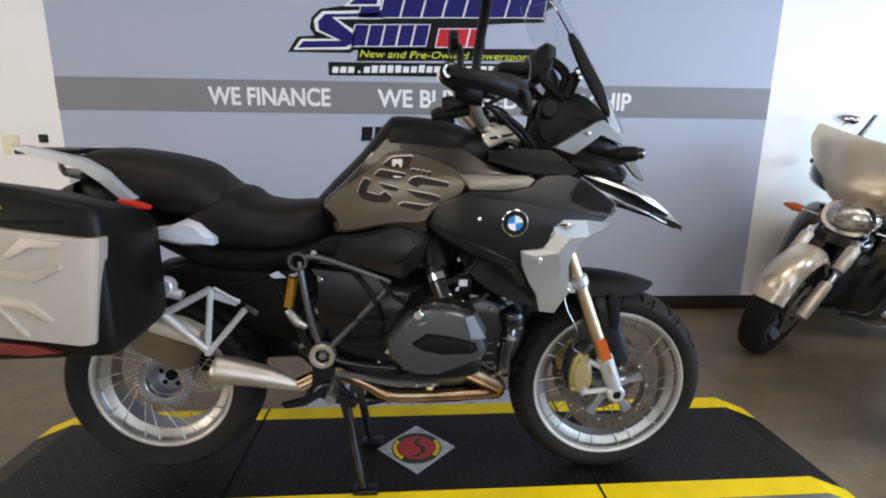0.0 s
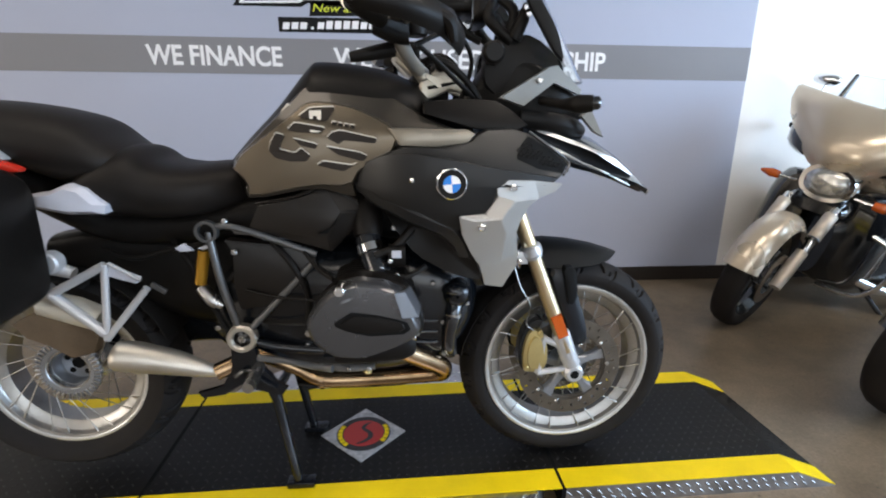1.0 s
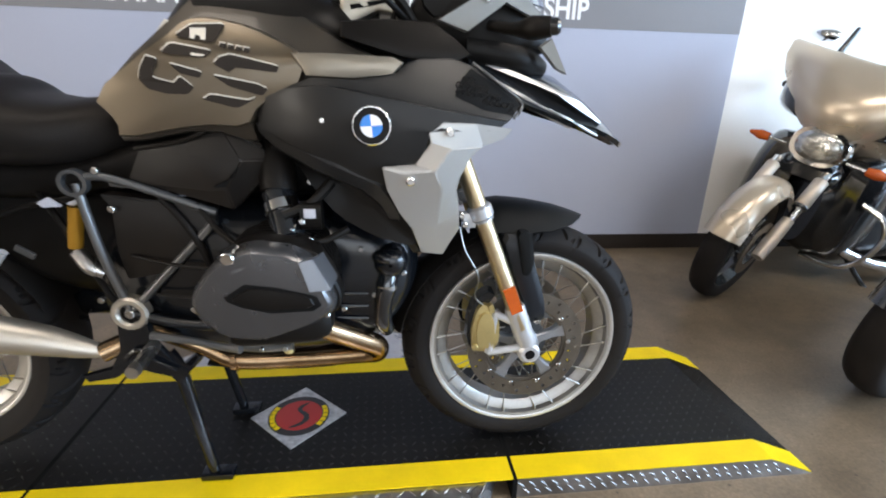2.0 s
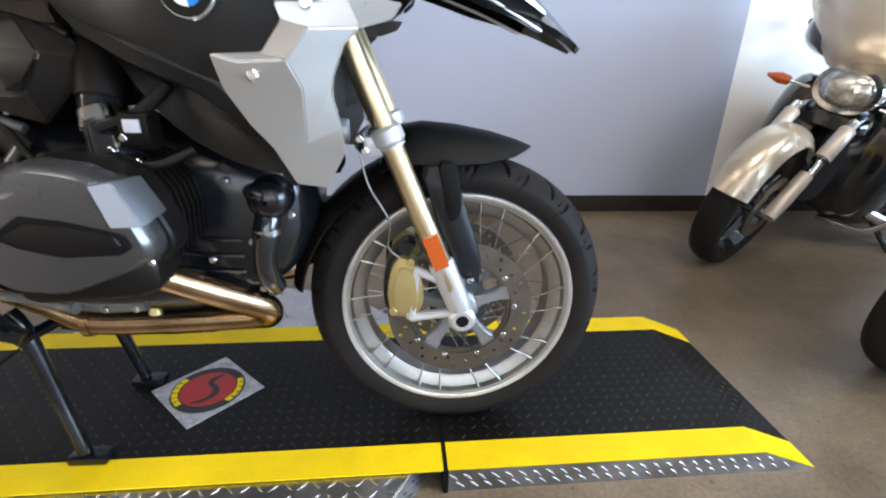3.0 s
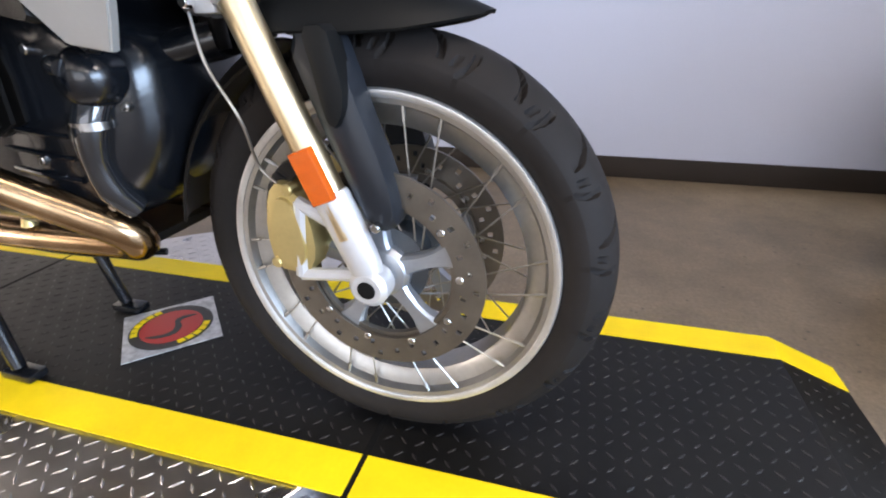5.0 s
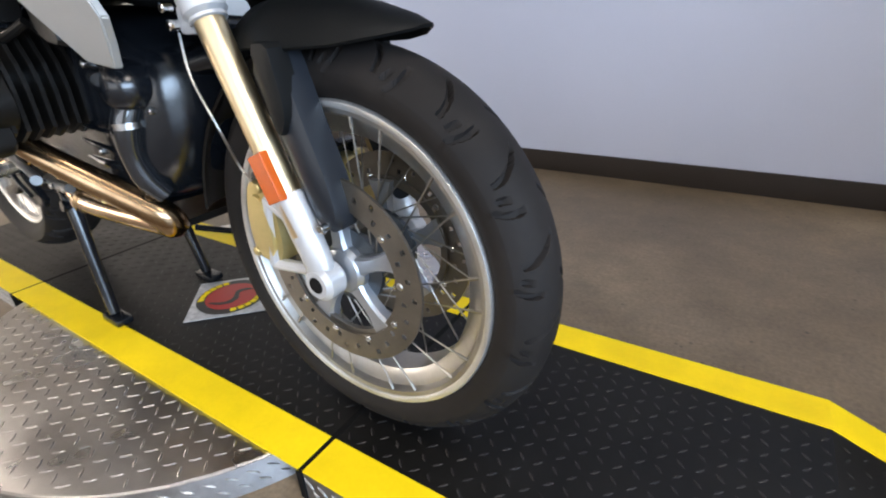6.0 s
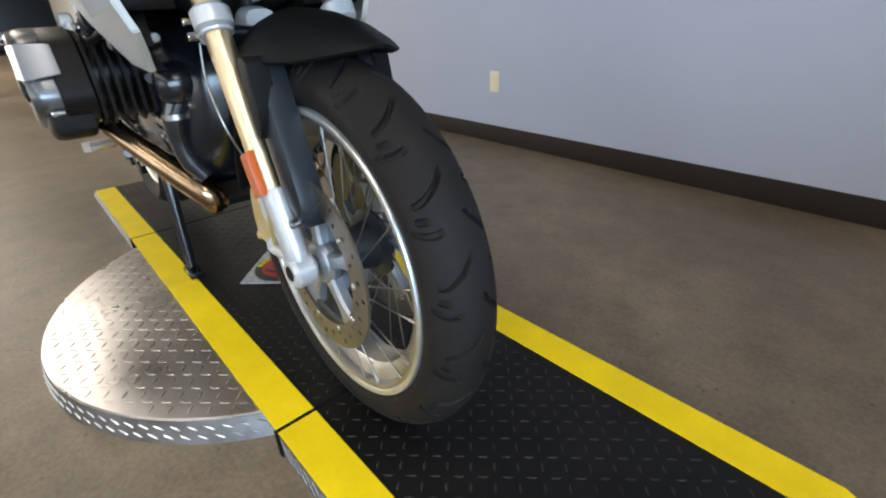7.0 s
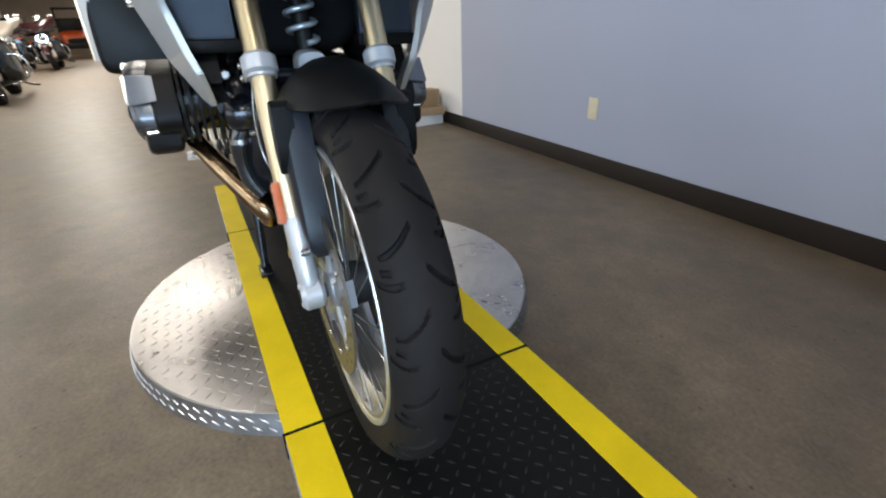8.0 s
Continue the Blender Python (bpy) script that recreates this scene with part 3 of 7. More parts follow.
# wheels
def tyre_mesh(R, W, rim_r, grooves, n=620, m=42):
    """A treaded tyre round the y axis: rounded crown, shoulders, sidewalls and cut grooves."""
    prof, tag = [], []
    for i in range(m + 1):
        u = -1 + 2 * i / m
        a = u * 1.12
        y = W * math.sin(a) / math.sin(1.12)
        r = R - (R * 0.115) * (1 - math.cos(a)) / (1 - math.cos(1.12))
        prof.append((r, y))
        tag.append(u)
    side = [(R - 0.052, W * 0.97), (R - 0.066, W * 0.88), (rim_r + 0.004, W * 0.72), (rim_r - 0.012, W * 0.60)]
    prof = [(r, -y) for r, y in side[::-1]] + prof + side
    tag = [9] * len(side) + tag + [9] * len(side)
    rings = []
    for i in range(n):
        th = 2 * math.pi * i / n
        row = []
        for (r, y), u in zip(prof, tag):
            d = 0.0
            if abs(u) < 1:
                s = abs(u)
                for off, lo, hi, slant, bow in grooves:
                    if lo < s < hi:
                        ph = th * 18 / (2 * math.pi) + off + (0.5 if u > 0 else 0.0) + slant * s + bow * s * s
                        f = abs((ph + 0.5) % 1 - 0.5) / 18 * 2 * math.pi * R
                        edge = min(1.0, (s - lo) / 0.05, (hi - s) / 0.05)
                        if f < 0.0044:
                            d = max(d, 0.008 * edge)
            row.append(((r - d) * math.cos(th), y, (r - d) * math.sin(th)))
        rings.append(row)
    return add_rings(bmesh.new(), rings, closed=True)


def perforated_ring(r0, r1, y, thick, rows=5, n=120):
    """A brake disc's ring with rows of drilled holes."""
    bm = bmesh.new()
    vs = [[bm.verts.new(((r0 + (r1 - r0) * j / rows) * math.cos(2 * math.pi * (i + (j % 2) * 0.0) / n), y, (r0 + (r1 - r0) * j / rows) * math.sin(2 * math.pi * i / n))) for i in range(n)] for j in range(rows + 1)]
    for j in range(rows):
        for i in range(n):
            if 0 < j < rows - 1 and (i + 4 * j) % 10 == 0:
                continue
            k = (i + 1) % n
            bm.faces.new((vs[j][i], vs[j][k], vs[j + 1][k], vs[j + 1][i]))
    made = bmesh.ops.extrude_face_region(bm, geom=bm.faces[:])["geom"]
    for v in made:
        if isinstance(v, bmesh.types.BMVert):
            v.co.y += thick
    return bm


def spoked_wheel(name, at, R, W, rim_r, rim_w, hub_r, spokes, label, grooves, discs):
    w = base(name, at)
    w.matrix_world = Matrix.Translation(Vector(at) * K)
    w.parent = bike
    part("tyre", tyre_mesh(R, W, rim_r, grooves, *((1240, 60) if at[0] > 0 else (620, 42))), M["tyre"], w, "black rubber road tyre with angled grooves", 40)
    a, b = rim_r, rim_w
    prof = [(a, -b), (a + 0.004, -b + 0.003), (a + 0.002, -b + 0.007), (a - 0.014, -b + 0.012), (a - 0.022, -b * 0.5), (a - 0.034, -b * 0.3), (a - 0.034, b * 0.3), (a - 0.022, b * 0.5), (a - 0.014, b - 0.012), (a + 0.002, b - 0.007), (a + 0.004, b - 0.003), (a, b),
            (a - 0.010, b - 0.002), (a - 0.015, b * 0.72), (a - 0.034, b * 0.60), (a - 0.040, b * 0.50), (a - 0.040, -b * 0.50), (a - 0.034, -b * 0.60), (a - 0.015, -b * 0.72), (a - 0.010, -b + 0.002)]
    part("rim", lathe(prof, 128), M["rim"], w, "polished aluminium spoked rim", 30)
    for sgn in (-1, 1):
        part("rim_lip", lathe([(a - 0.005, sgn * (b - 0.005)), (a - 0.003, sgn * (b + 0.001)), (a + 0.002, sgn * (b + 0.0035)), (a + 0.006, sgn * (b + 0.003)), (a + 0.008, sgn * (b - 0.001)), (a + 0.008, sgn * (b - 0.005))], 128), M["rim_edge"], w, "bright polished rim lip", 40)
    hub = [(0.012, -0.05), (0.03, -0.05), (hub_r * 0.75, -0.046), (hub_r, -0.044), (hub_r, -0.036), (hub_r * 0.7, -0.03), (hub_r * 0.6, 0.0), (hub_r * 0.7, 0.03), (hub_r, 0.036), (hub_r, 0.044), (hub_r * 0.75, 0.046), (0.03, 0.05), (0.012, 0.05)]
    if not discs:
        hub = [(0.052, -0.044), (hub_r, -0.044), (hub_r, -0.036), (hub_r * 0.75, -0.03), (hub_r * 0.72, 0.03), (hub_r, 0.036), (hub_r, 0.044), (0.030, 0.046), (0.030, 0.016), (0.052, 0.014)]
    # front hub is coloured dark for the shade between the star's arms
    part("hub", lathe(hub, 48), M["hub_dark"] if discs else M["steel"], w, "silver alloy wheel hub", 40)
    me = None
    for i in range(spokes):
        s = -1 if i % 2 else 1
        ang = 2 * math.pi * i / spokes
        if i < 2:
            lean = 0.42 if s > 0 else -0.42
            p0 = Vector((hub_r * 0.96 * math.cos(lean * 1.6), s * 0.040, hub_r * 0.96 * math.sin(lean * 1.6)))
            p1 = Vector(((rim_r - 0.010) * math.cos(0), s * (rim_w - 0.006), 0))
            bm = bmesh.new()
            add_cyl(bm, p0, p1, 0.0014, 6)
            add_cyl(bm, p1 + (p0 - p1).normalized() * 0.018, p1, 0.0027, 6)
            ob = part("spoke", bm, M["spoke"], w)
            if i == 0:
                me = [ob.data]
            else:
                me.append(ob.data)
        else:
            ob = new("spoke", me[i % 2])
            ob.parent = w
        ob.matrix_basis = Matrix.Rotation(-ang - (0.09 if (i // 2) % 2 else 0.0), 4, "Y")
    for s, r0, r1 in discs:
        part("brake_disc", perforated_ring(r0, r1, s * 0.066 - 0.0022, 0.0045), M["disc"], w, "drilled steel brake disc", 30)
        # cast star: a hub boss and five flared arms that carry the disc
        star = part("disc_carrier", lathe([(0.014, s * 0.036), (0.040, s * 0.036), (0.040, s * 0.058), (0.034, s * 0.066), (0.024, s * 0.070), (0.014, s * 0.070)], 40), M["hub_cast"], w, "silver cast hub boss", 28)
        part("carrier_ring", lathe([(r0 - 0.009, s * 0.056), (r0 + 0.003, s * 0.056), (r0 + 0.003, s * 0.062), (r0 - 0.007, s * 0.062)], 64), M["disc"], w, "dark inner ring of the brake disc", 28)
        for i in range(5):
            turn = Matrix.Rotation(-2 * math.pi * i / 5 - 0.35, 4, "Y")
            out, flat_y = [], (s * 0.044, s * 0.058, s * 0.063)
            for y, grow in zip(flat_y, (1.0, 1.0, 0.72)):
                half = [(0.026, 0.019), (0.045, 0.0125), (0.068, 0.0110), (0.086, 0.0135), (r0 - 0.001, 0.022)]
                ring = [(r, w2 * grow) for r, w2 in half] + [(r, -w2 * grow) for r, w2 in half[::-1]]
                out.append([turn @ Vector((r, y, q)) for r, q in ring])
            part("star_arm", add_rings(bmesh.new(), out), M["hub_cast"], star, "", 28)
        for i in range(10):
            a2 = 2 * math.pi * i / 10 + 0.05
            c = Vector((math.cos(a2) * (r0 + 0.006), s * 0.062, math.sin(a2) * (r0 + 0.006)))
            part("disc_bobbin", cyl(c, c + Vector((0, s * 0.008, 0)), 0.0058, 12, 0.0015), M["steel"], w)
    return w


F_AX = (0.743, -0.007, 0.316)
R_AX = (-0.648, 0.0, 0.343)
G_FRONT = ((0.0, 0.05, 0.78, 0.95, -0.65), (0.50, 0.42, 0.98, 0.80, -0.70), (0.74, 0.60, 0.84, -0.35, 0.10))
front = spoked_wheel("front_wheel", F_AX, 0.3145, 0.054, 0.2375, 0.047, 0.062, 40, "", G_FRONT, ((-1, 0.108, 0.150), (1, 0.108, 0.150)))
rear = spoked_wheel("rear_wheel", R_AX, 0.298, 0.080, 0.2065, 0.056, 0.075, 40, "", G_FRONT, ())
part("hub_cap", lathe([(0.016, 0.004), (0.046, 0.002), (0.050, -0.006), (0.053, -0.040), (0.058, -0.0465), (0.064, -0.0475), (0.080, -0.0455), (0.083, -0.042), (0.083, -0.034), (0.050, -0.030), (0.048, 0.010), (0.016, 0.012)], 60), M["hub_cast"], rear, "machined hollow wheel hub with lug holes", 30)
tooth = None
for i in range(40):
    if tooth is None:
        ob = part("hub_tooth", box((0.068, -0.051, -0.0026), (0.087, -0.036, 0.0026), 0.0012), M["steel"], rear)
        tooth = ob.data
    else:
        ob = new("hub_tooth", tooth)
        ob.parent = rear
    ob.matrix_basis = Matrix.Rotation(2 * math.pi * i / 40, 4, "Y")
for i in range(5):
    a = 2 * math.pi * i / 5 + 0.2
    c = Vector((0.034 * math.cos(a), 0.0015, 0.034 * math.sin(a)))
    part("lug_hole", cyl(c, c + Vector((0, 0.004, 0)), 0.0085, 16, 0.001), M["gap"], rear)
part("hub_bore", cyl((0, -0.004, 0), (0, 0.008, 0), 0.017, 20, 0.001), M["gap"], rear)

# front fork
F0, F1 = Vector((0.728, 0, 0.365)), Vector((0.515, 0, 0.895))
FD = (F1 - F0).normalized()
FN = Vector((FD.z, 0, -FD.x))
FY = 0.104


def on_fork(t, y, fwd=0.0):
    return F0 + FD * t + FN * fwd + Vector((0, y, 0))


both("fork_tube", lambda s: cyl(on_fork(0.02, s * FY), on_fork(0.56, s * FY), 0.0198, 28, 0.002), M["gold"], "gold anodised fork tube")


def slider(s):
    bm = bmesh.new()
    add_tube(bm, [on_fork(0.082, s * FY), on_fork(0.075, s * FY), on_fork(0.02, s * FY), on_fork(-0.022, s * FY), (F_AX[0] - 0.003, s * FY, F_AX[2] + 0.004)], [0.0205, 0.0255, 0.0248, 0.0235, 0.020], 24, 3)
    for v in bm.verts:
        v.co.y = s * FY + (v.co.y - s * FY) * 0.78
    return bm


def caliper_stay(s):
    bm = bmesh.new()
    for a, b in (((0.735, 0.33), (0.640, 0.318)), ((0.708, 0.395), (0.648, 0.425)), ((0.640, 0.318), (0.652, 0.425))):
        add_tube(bm, [(a[0], s * FY, a[1]), (b[0], s * FY, b[1])], [0.010, 0.009], 10, 2)
    return bm


both("fork_slider", slider, M["white_alloy"], "silver-white cast fork bottom")
both("axle_clamp", lambda s: cyl((F_AX[0], s * (FY - 0.022), F_AX[2]), (F_AX[0], s * (FY + 0.018), F_AX[2]), 0.0275, 28, 0.007), M["white_alloy"], "silver-white axle clamp")
both("caliper_stay", caliper_stay, M["white_alloy"], "silver-white caliper stay")
both("axle_bore", lambda s: cyl((F_AX[0], s * (FY + 0.014), F_AX[2]), (F_AX[0], s * (FY + 0.0195), F_AX[2]), 0.0135, 20, 0.002), M["gap"], "dark disc for the hollow of the axle end")


def reflector(s):
    prof = [(-0.014, 0.0), (0.016, 0.0), (0.016, 0.068), (-0.014, 0.068)]
    pts = [on_fork(0.075 + z, 0, x) for x, z in prof]
    return pillow([(p.x, p.z) for p in pts], FY + 0.026, 0.012, 0.001, 0.002, 0, s, None, (1.0, 0.95))


both("reflector", reflector, M["orange"], "amber side reflector")
both("reflector_holder", lambda s: pillow([(p.x, p.z) for p in (on_fork(0.077, 0, -0.012), on_fork(0.077, 0, 0.014), on_fork(0.141, 0, 0.014), on_fork(0.141, 0, -0.012))], FY + 0.022, 0.03, 0.0, 0.004, 1, s), M["plastic"])


def clamp(s):
    bm = bmesh.new()
    for t0, t1, r in ((0.320, 0.354, 0.0285), (0.314, 0.322, 0.0245)):
        add_cyl(bm, on_fork(t0, s * FY), on_fork(t1, s * FY), r, 28, 0.006)
    add_box(bm, on_fork(0.320, s * FY - 0.014, -0.05), on_fork(0.320, s * FY - 0.014, -0.05) + Vector((0.03, 0.028, 0.034)), 0.005)
    return bm


both("fork_clamp", clamp, M["white_alloy"], "silver fork clamp")
for s in (-1, 1):
    for dz in (0.0, 0.022):
        c = on_fork(0.330 + dz, s * (FY + 0.014), -0.043)
        part("clamp_bolt", cyl(c, c + Vector((0, s * 0.016, 0)), 0.0065, 10, 0.0015), M["chrome"], bike)
part("fork_bridge", tube([on_fork(0.33, -0.08, -0.045), on_fork(0.33, 0, -0.06), on_fork(0.33, 0.08, -0.045)], 0.016, 14, 4), M["engine"], bike, "black lower fork bridge")


M["stay_grey"] = mat("matt_slate_plastic", (0.0135, 0.0155, 0.0195), 0.36, var=0.1, scale=6, fine=400, bump=0.03, spec=0.25)
STAY = [(0.655, 0.625), (0.684, 0.540), (0.705, 0.485), (0.738, 0.402), (0.756, 0.386), (0.782, 0.398), (0.781, 0.430), (0.770, 0.474), (0.746, 0.540), (0.728, 0.600), (0.716, 0.630)]
FRONT_PLATE = [(0.690, 0.632), (0.700, 0.585), (0.706, 0.548), (0.712, 0.526), (0.722, 0.522), (0.733, 0.542), (0.735, 0.568), (0.728, 0.602), (0.722, 0.632)]
both("fork_stay", lambda s: pillow(STAY, 0.096, 0.036, 0.010, 0.008, 1, s, None, (1.0, 0.9, 0.66, 0.3)), M["stay_grey"], "matt slate grey fender stay")
# separate black plate over the front part of the stay
both("stay_plate", lambda s: pillow(FRONT_PLATE, 0.114, 0.030, 0.003, 0.003, 1, s), M["fender_black"], "matt black plate over the front of the stay")
both("stay_bolt", lambda s: cyl((0.757, s * 0.095, 0.400), (0.757, s * 0.111, 0.400), 0.0062, 14, 0.0015), M["steel"])


def caliper(s):
    bm = bmesh.new()
    prof = [(0.600, 0.322), (0.650, 0.318), (0.668, 0.350), (0.664, 0.405), (0.648, 0.440), (0.622, 0.452), (0.606, 0.435), (0.594, 0.38)]
    add_pillow(bm, prof, FY + 0.002, 0.055, 0.003, 0.006, 1, s)
    add_pillow(bm, [(0.612, 0.333), (0.645, 0.331), (0.655, 0.352), (0.652, 0.400), (0.640, 0.428), (0.624, 0.432), (0.612, 0.415), (0.606, 0.375)], FY + 0.009, 0.012, 0.001, 0.003, 1, s)
    for x, z in ((0.606, 0.335), (0.640, 0.442)):
        add_cyl(bm, (x, s * (FY - 0.01), z), (x, s * (FY + 0.010), z), 0.008, 10, 0.002)
    return bm


both("brake_caliper", caliper, M["brass"], "gold four-piston brake caliper")
both("caliper_back", lambda s: pillow([(0.586, 0.345), (0.602, 0.318), (0.614, 0.330), (0.604, 0.38), (0.616, 0.440), (0.640, 0.462), (0.655, 0.470), (0.632, 0.478), (0.602, 0.450), (0.588, 0.405)], FY - 0.012, 0.040, 0.002, 0.004, 1, s), M["engine"], "dark inner half of the caliper")
both("brake_hose", lambda s: tube([on_fork(0.325, s * (FY + 0.012), -0.055), on_fork(0.27, s * (FY + 0.02), -0.062), on_fork(0.20, s * (FY + 0.02), -0.055), (0.600, s * FY, 0.470), (0.622, s * FY, 0.448)], 0.0020, 8), M["spoke"], "grey braided brake hose")

# front fender: a pointed front and a hugger behind the tyre
rows = []
for x, zt, w, drop in ((0.585, 0.636, 0.082, 0.03), (0.610, 0.681, 0.092, 0.060), (0.655, 0.689, 0.094, 0.064), (0.72, 0.683, 0.093, 0.060), (0.79, 0.670, 0.080, 0.044), (0.84, 0.655, 0.054, 0.022), (0.870, 0.643, 0.020, 0.004)):
    rows.append([(x - 0.012 * (1 - abs(u)) * -1, w * u, zt - drop * abs(u) ** 2.4) for u in (q / 7 for q in range(-7, 8))])
part("front_fender", sheet(rows, 0.005), M["fender_black"], bike, "matt black front fender", 60)
rows = []
for a in range(118, 178, 6):
    r = 0.335 + 0.014 * (a - 118) / 78
    w = 0.072
    rows.append([(F_AX[0] + (r - 0.025 * abs(u) ** 3) * math.cos(radians(a)), w * u, F_AX[2] + (r - 0.025 * abs(u) ** 3) * math.sin(radians(a))) for u in (q / 6 for q in range(-6, 7))])
part("fender_hugger", sheet(rows, 0.004), M["plastic"], bike, "black plastic splash guard", 60)

# tank and bodywork
part("tank_core", loft([(-0.165, 0.84, 0.905, 0.05, 2.5), (-0.11, 0.80, 0.962, 0.10, 2.6), (-0.03, 0.79, 1.040, 0.135, 2.6), (0.045, 0.78, 1.128, 0.145, 2.7), (0.075, 0.78, 1.143, 0.148, 2.8), (0.16, 0.80, 1.138, 0.150, 2.8), (0.235, 0.82, 1.124, 0.150, 2.7), (0.305, 0.84, 1.095, 0.14, 2.6), (0.36, 0.86, 1.05, 0.12, 2.5), (0.44, 0.88, 1.02, 0.11, 2.5)], 36), M["plastic"], bike, "black textured tank centre cover", 50)
lean = lambda x, z: -0.55 * max(0.0, z - 0.98) - 0.10 * max(0.0, -x)
tankp = [(-0.128, 0.908), (-0.060, 0.968), (0.010, 1.040), (0.052, 1.088), (0.085, 1.098), (0.165, 1.088), (0.240, 1.066), (0.30, 1.028), (0.36, 0.998), (0.445, 0.972), (0.425, 0.950), (0.34, 0.940), (0.25, 0.931), (0.180, 0.898), (0.150, 0.858), (0.160, 0.828), (0.068, 0.856), (-0.088, 0.824), (-0.098, 0.85), (-0.088, 0.866)]
both("tank_panel", lambda s: pillow(tankp, 0.176, 0.06, 0.022, 0.012, 1, s, lean), M["tank"], "bronze-grey painted tank side")
goldp = [(-0.118, 0.910), (0.020, 1.010), (0.052, 1.043), (0.092, 1.048), (0.165, 1.034), (0.235, 1.002), (0.262, 0.975), (0.245, 0.935), (0.175, 0.903), (0.150, 0.862), (0.068, 0.866), (-0.080, 0.836), (-0.078, 0.868)]
both("tank_accent", lambda s: pillow(goldp, 0.205, 0.06, 0.004, 0.010, 1, s, lean), M["tank_gold"], "champagne painted panel with plain graphics")
both("tank_edge", lambda s: pillow([(0.236, 0.990), (0.294, 0.991), (0.412, 0.988), (0.430, 0.979), (0.412, 0.960), (0.341, 0.951), (0.262, 0.954)], 0.231, 0.05, 0.003, 0.003, 0, s, lambda x, z: -0.5 * max(0.0, 0.26 - x) - 0.25 * max(0.0, z - 0.975)), mat("bright_champagne_edge", (0.26, 0.23, 0.185), 0.34, metal=0.6, var=0.05), "bright champagne edge facet")


def mark(pts, lift=0.0):
    def build(s):
        y = lambda x, z: 0.2104 + lift + lean(x, z)
        return add_rings(bmesh.new(), [[(x, s * (y(x, z) - 0.006), z) for x, z in pts], [(x, s * y(x, z), z) for x, z in pts]])
    return build


GRAPHICS = [
    [(-0.021, 0.941), (-0.017, 0.958), (-0.003, 0.979), (0.014, 0.974), (0.004, 0.956), (0.003, 0.944), (0.035, 0.936), (0.048, 0.947), (0.068, 0.93), (0.057, 0.918), (0.022, 0.918), (-0.009, 0.926)],
    [(0.019, 0.984), (0.035, 1.001), (0.103, 0.99), (0.09, 0.977)],
    [(0.032, 0.968), (0.085, 0.955), (0.079, 0.945), (0.048, 0.952)],
    [(0.105, 0.969), (0.116, 0.98), (0.134, 0.985), (0.213, 0.968), (0.209, 0.957), (0.141, 0.964), (0.129, 0.955)],
    [(0.1, 0.951), (0.174, 0.938), (0.192, 0.93), (0.181, 0.918), (0.128, 0.932)],
    [(0.079, 0.91), (0.095, 0.919), (0.155, 0.91), (0.172, 0.915), (0.137, 0.896)],
    [(0.041, 1.012), (0.066, 1.032), (0.122, 1.035), (0.105, 1.002)],
    [(0.116, 1.003), (0.126, 1.002), (0.125, 0.994), (0.115, 0.996)],
    [(0.13, 1.001), (0.139, 0.999), (0.138, 0.992), (0.129, 0.994)],
    [(0.143, 0.999), (0.153, 0.997), (0.152, 0.99), (0.142, 0.991)],
    [(0.156, 0.997), (0.166, 0.995), (0.165, 0.988), (0.155, 0.989)],
]
GRAPHICS = [soften(g, 1, 0.10) for g in GRAPHICS]
for g in GRAPHICS:
    rim = [(x - 0.0008, z + 0.0024) for x, z in g]
    both("graphic_edge", mark(rim, -0.0006), M["decal_edge"], smooth=0)
    both("graphic", mark(g), M["decal"], smooth=0)
both("graphic_panel", mark([(0.066, 1.026), (0.092, 1.027), (0.092, 1.007), (0.085, 1.007), (0.083, 1.014), (0.075, 1.015), (0.074, 1.008), (0.067, 1.009)], 0.0012), M["decal_edge"], smooth=0)
both("tank_sticker", lambda s: pillow([(-0.022, 1.002), (-0.006, 0.999), (0.026, 1.036), (0.010, 1.042)], 0.146, 0.02, 0.001, 0.002, 0, s), M["decal_edge"], "cream sticker on the tank edge")

# side shrouds
SHROUD = [(0.12, 0.176), (0.17, 0.196), (0.23, 0.234), (0.30, 0.256), (0.37, 0.2635), (0.47, 0.2625), (0.56, 0.250), (0.62, 0.234), (0.66, 0.208)]
RIDGE = [(0.15, 0.905), (0.23, 0.934), (0.30, 0.940), (0.375, 0.927), (0.47, 0.909), (0.565, 0.893), (0.62, 0.884), (0.66, 0.884)]


def along(table, x):
    """Reads a table of x and value, straight between its rows."""
    for (a, u), (b, v) in zip(table, table[1:]):
        if x <= b:
            return u + (v - u) * max(0.0, (x - a) / (b - a))
    return table[-1][1]


low_shroud = [(0.166, 0.862), (0.165, 0.893), (0.180, 0.914), (0.226, 0.933), (0.296, 0.939), (0.375, 0.926), (0.467, 0.908), (0.564, 0.892), (0.622, 0.883), (0.60, 0.868), (0.52, 0.872), (0.475, 0.858), (0.462, 0.82), (0.44, 0.795), (0.400, 0.764), (0.364, 0.778), (0.292, 0.808), (0.222, 0.838)]
both("side_shroud", lambda s: pillow(low_shroud, 0.0, 0.05, 0.005, 0.0006, 0, s, lambda x, z: along(SHROUD, x) - 0.22 * max(0.0, 0.85 - z), (1.0, 0.985, 0.94, 0.75, 0.4)), M["dark_grey"], "matt anthracite radiator shroud", smooth=24)
up_shroud = [(0.226, 0.9335), (0.296, 0.9395), (0.375, 0.9265), (0.467, 0.9085), (0.564, 0.8925), (0.624, 0.8835), (0.652, 0.912), (0.60, 0.950), (0.562, 0.977), (0.52, 0.990), (0.46, 0.988), (0.434, 0.978), (0.418, 0.962), (0.345, 0.949), (0.27, 0.951)]
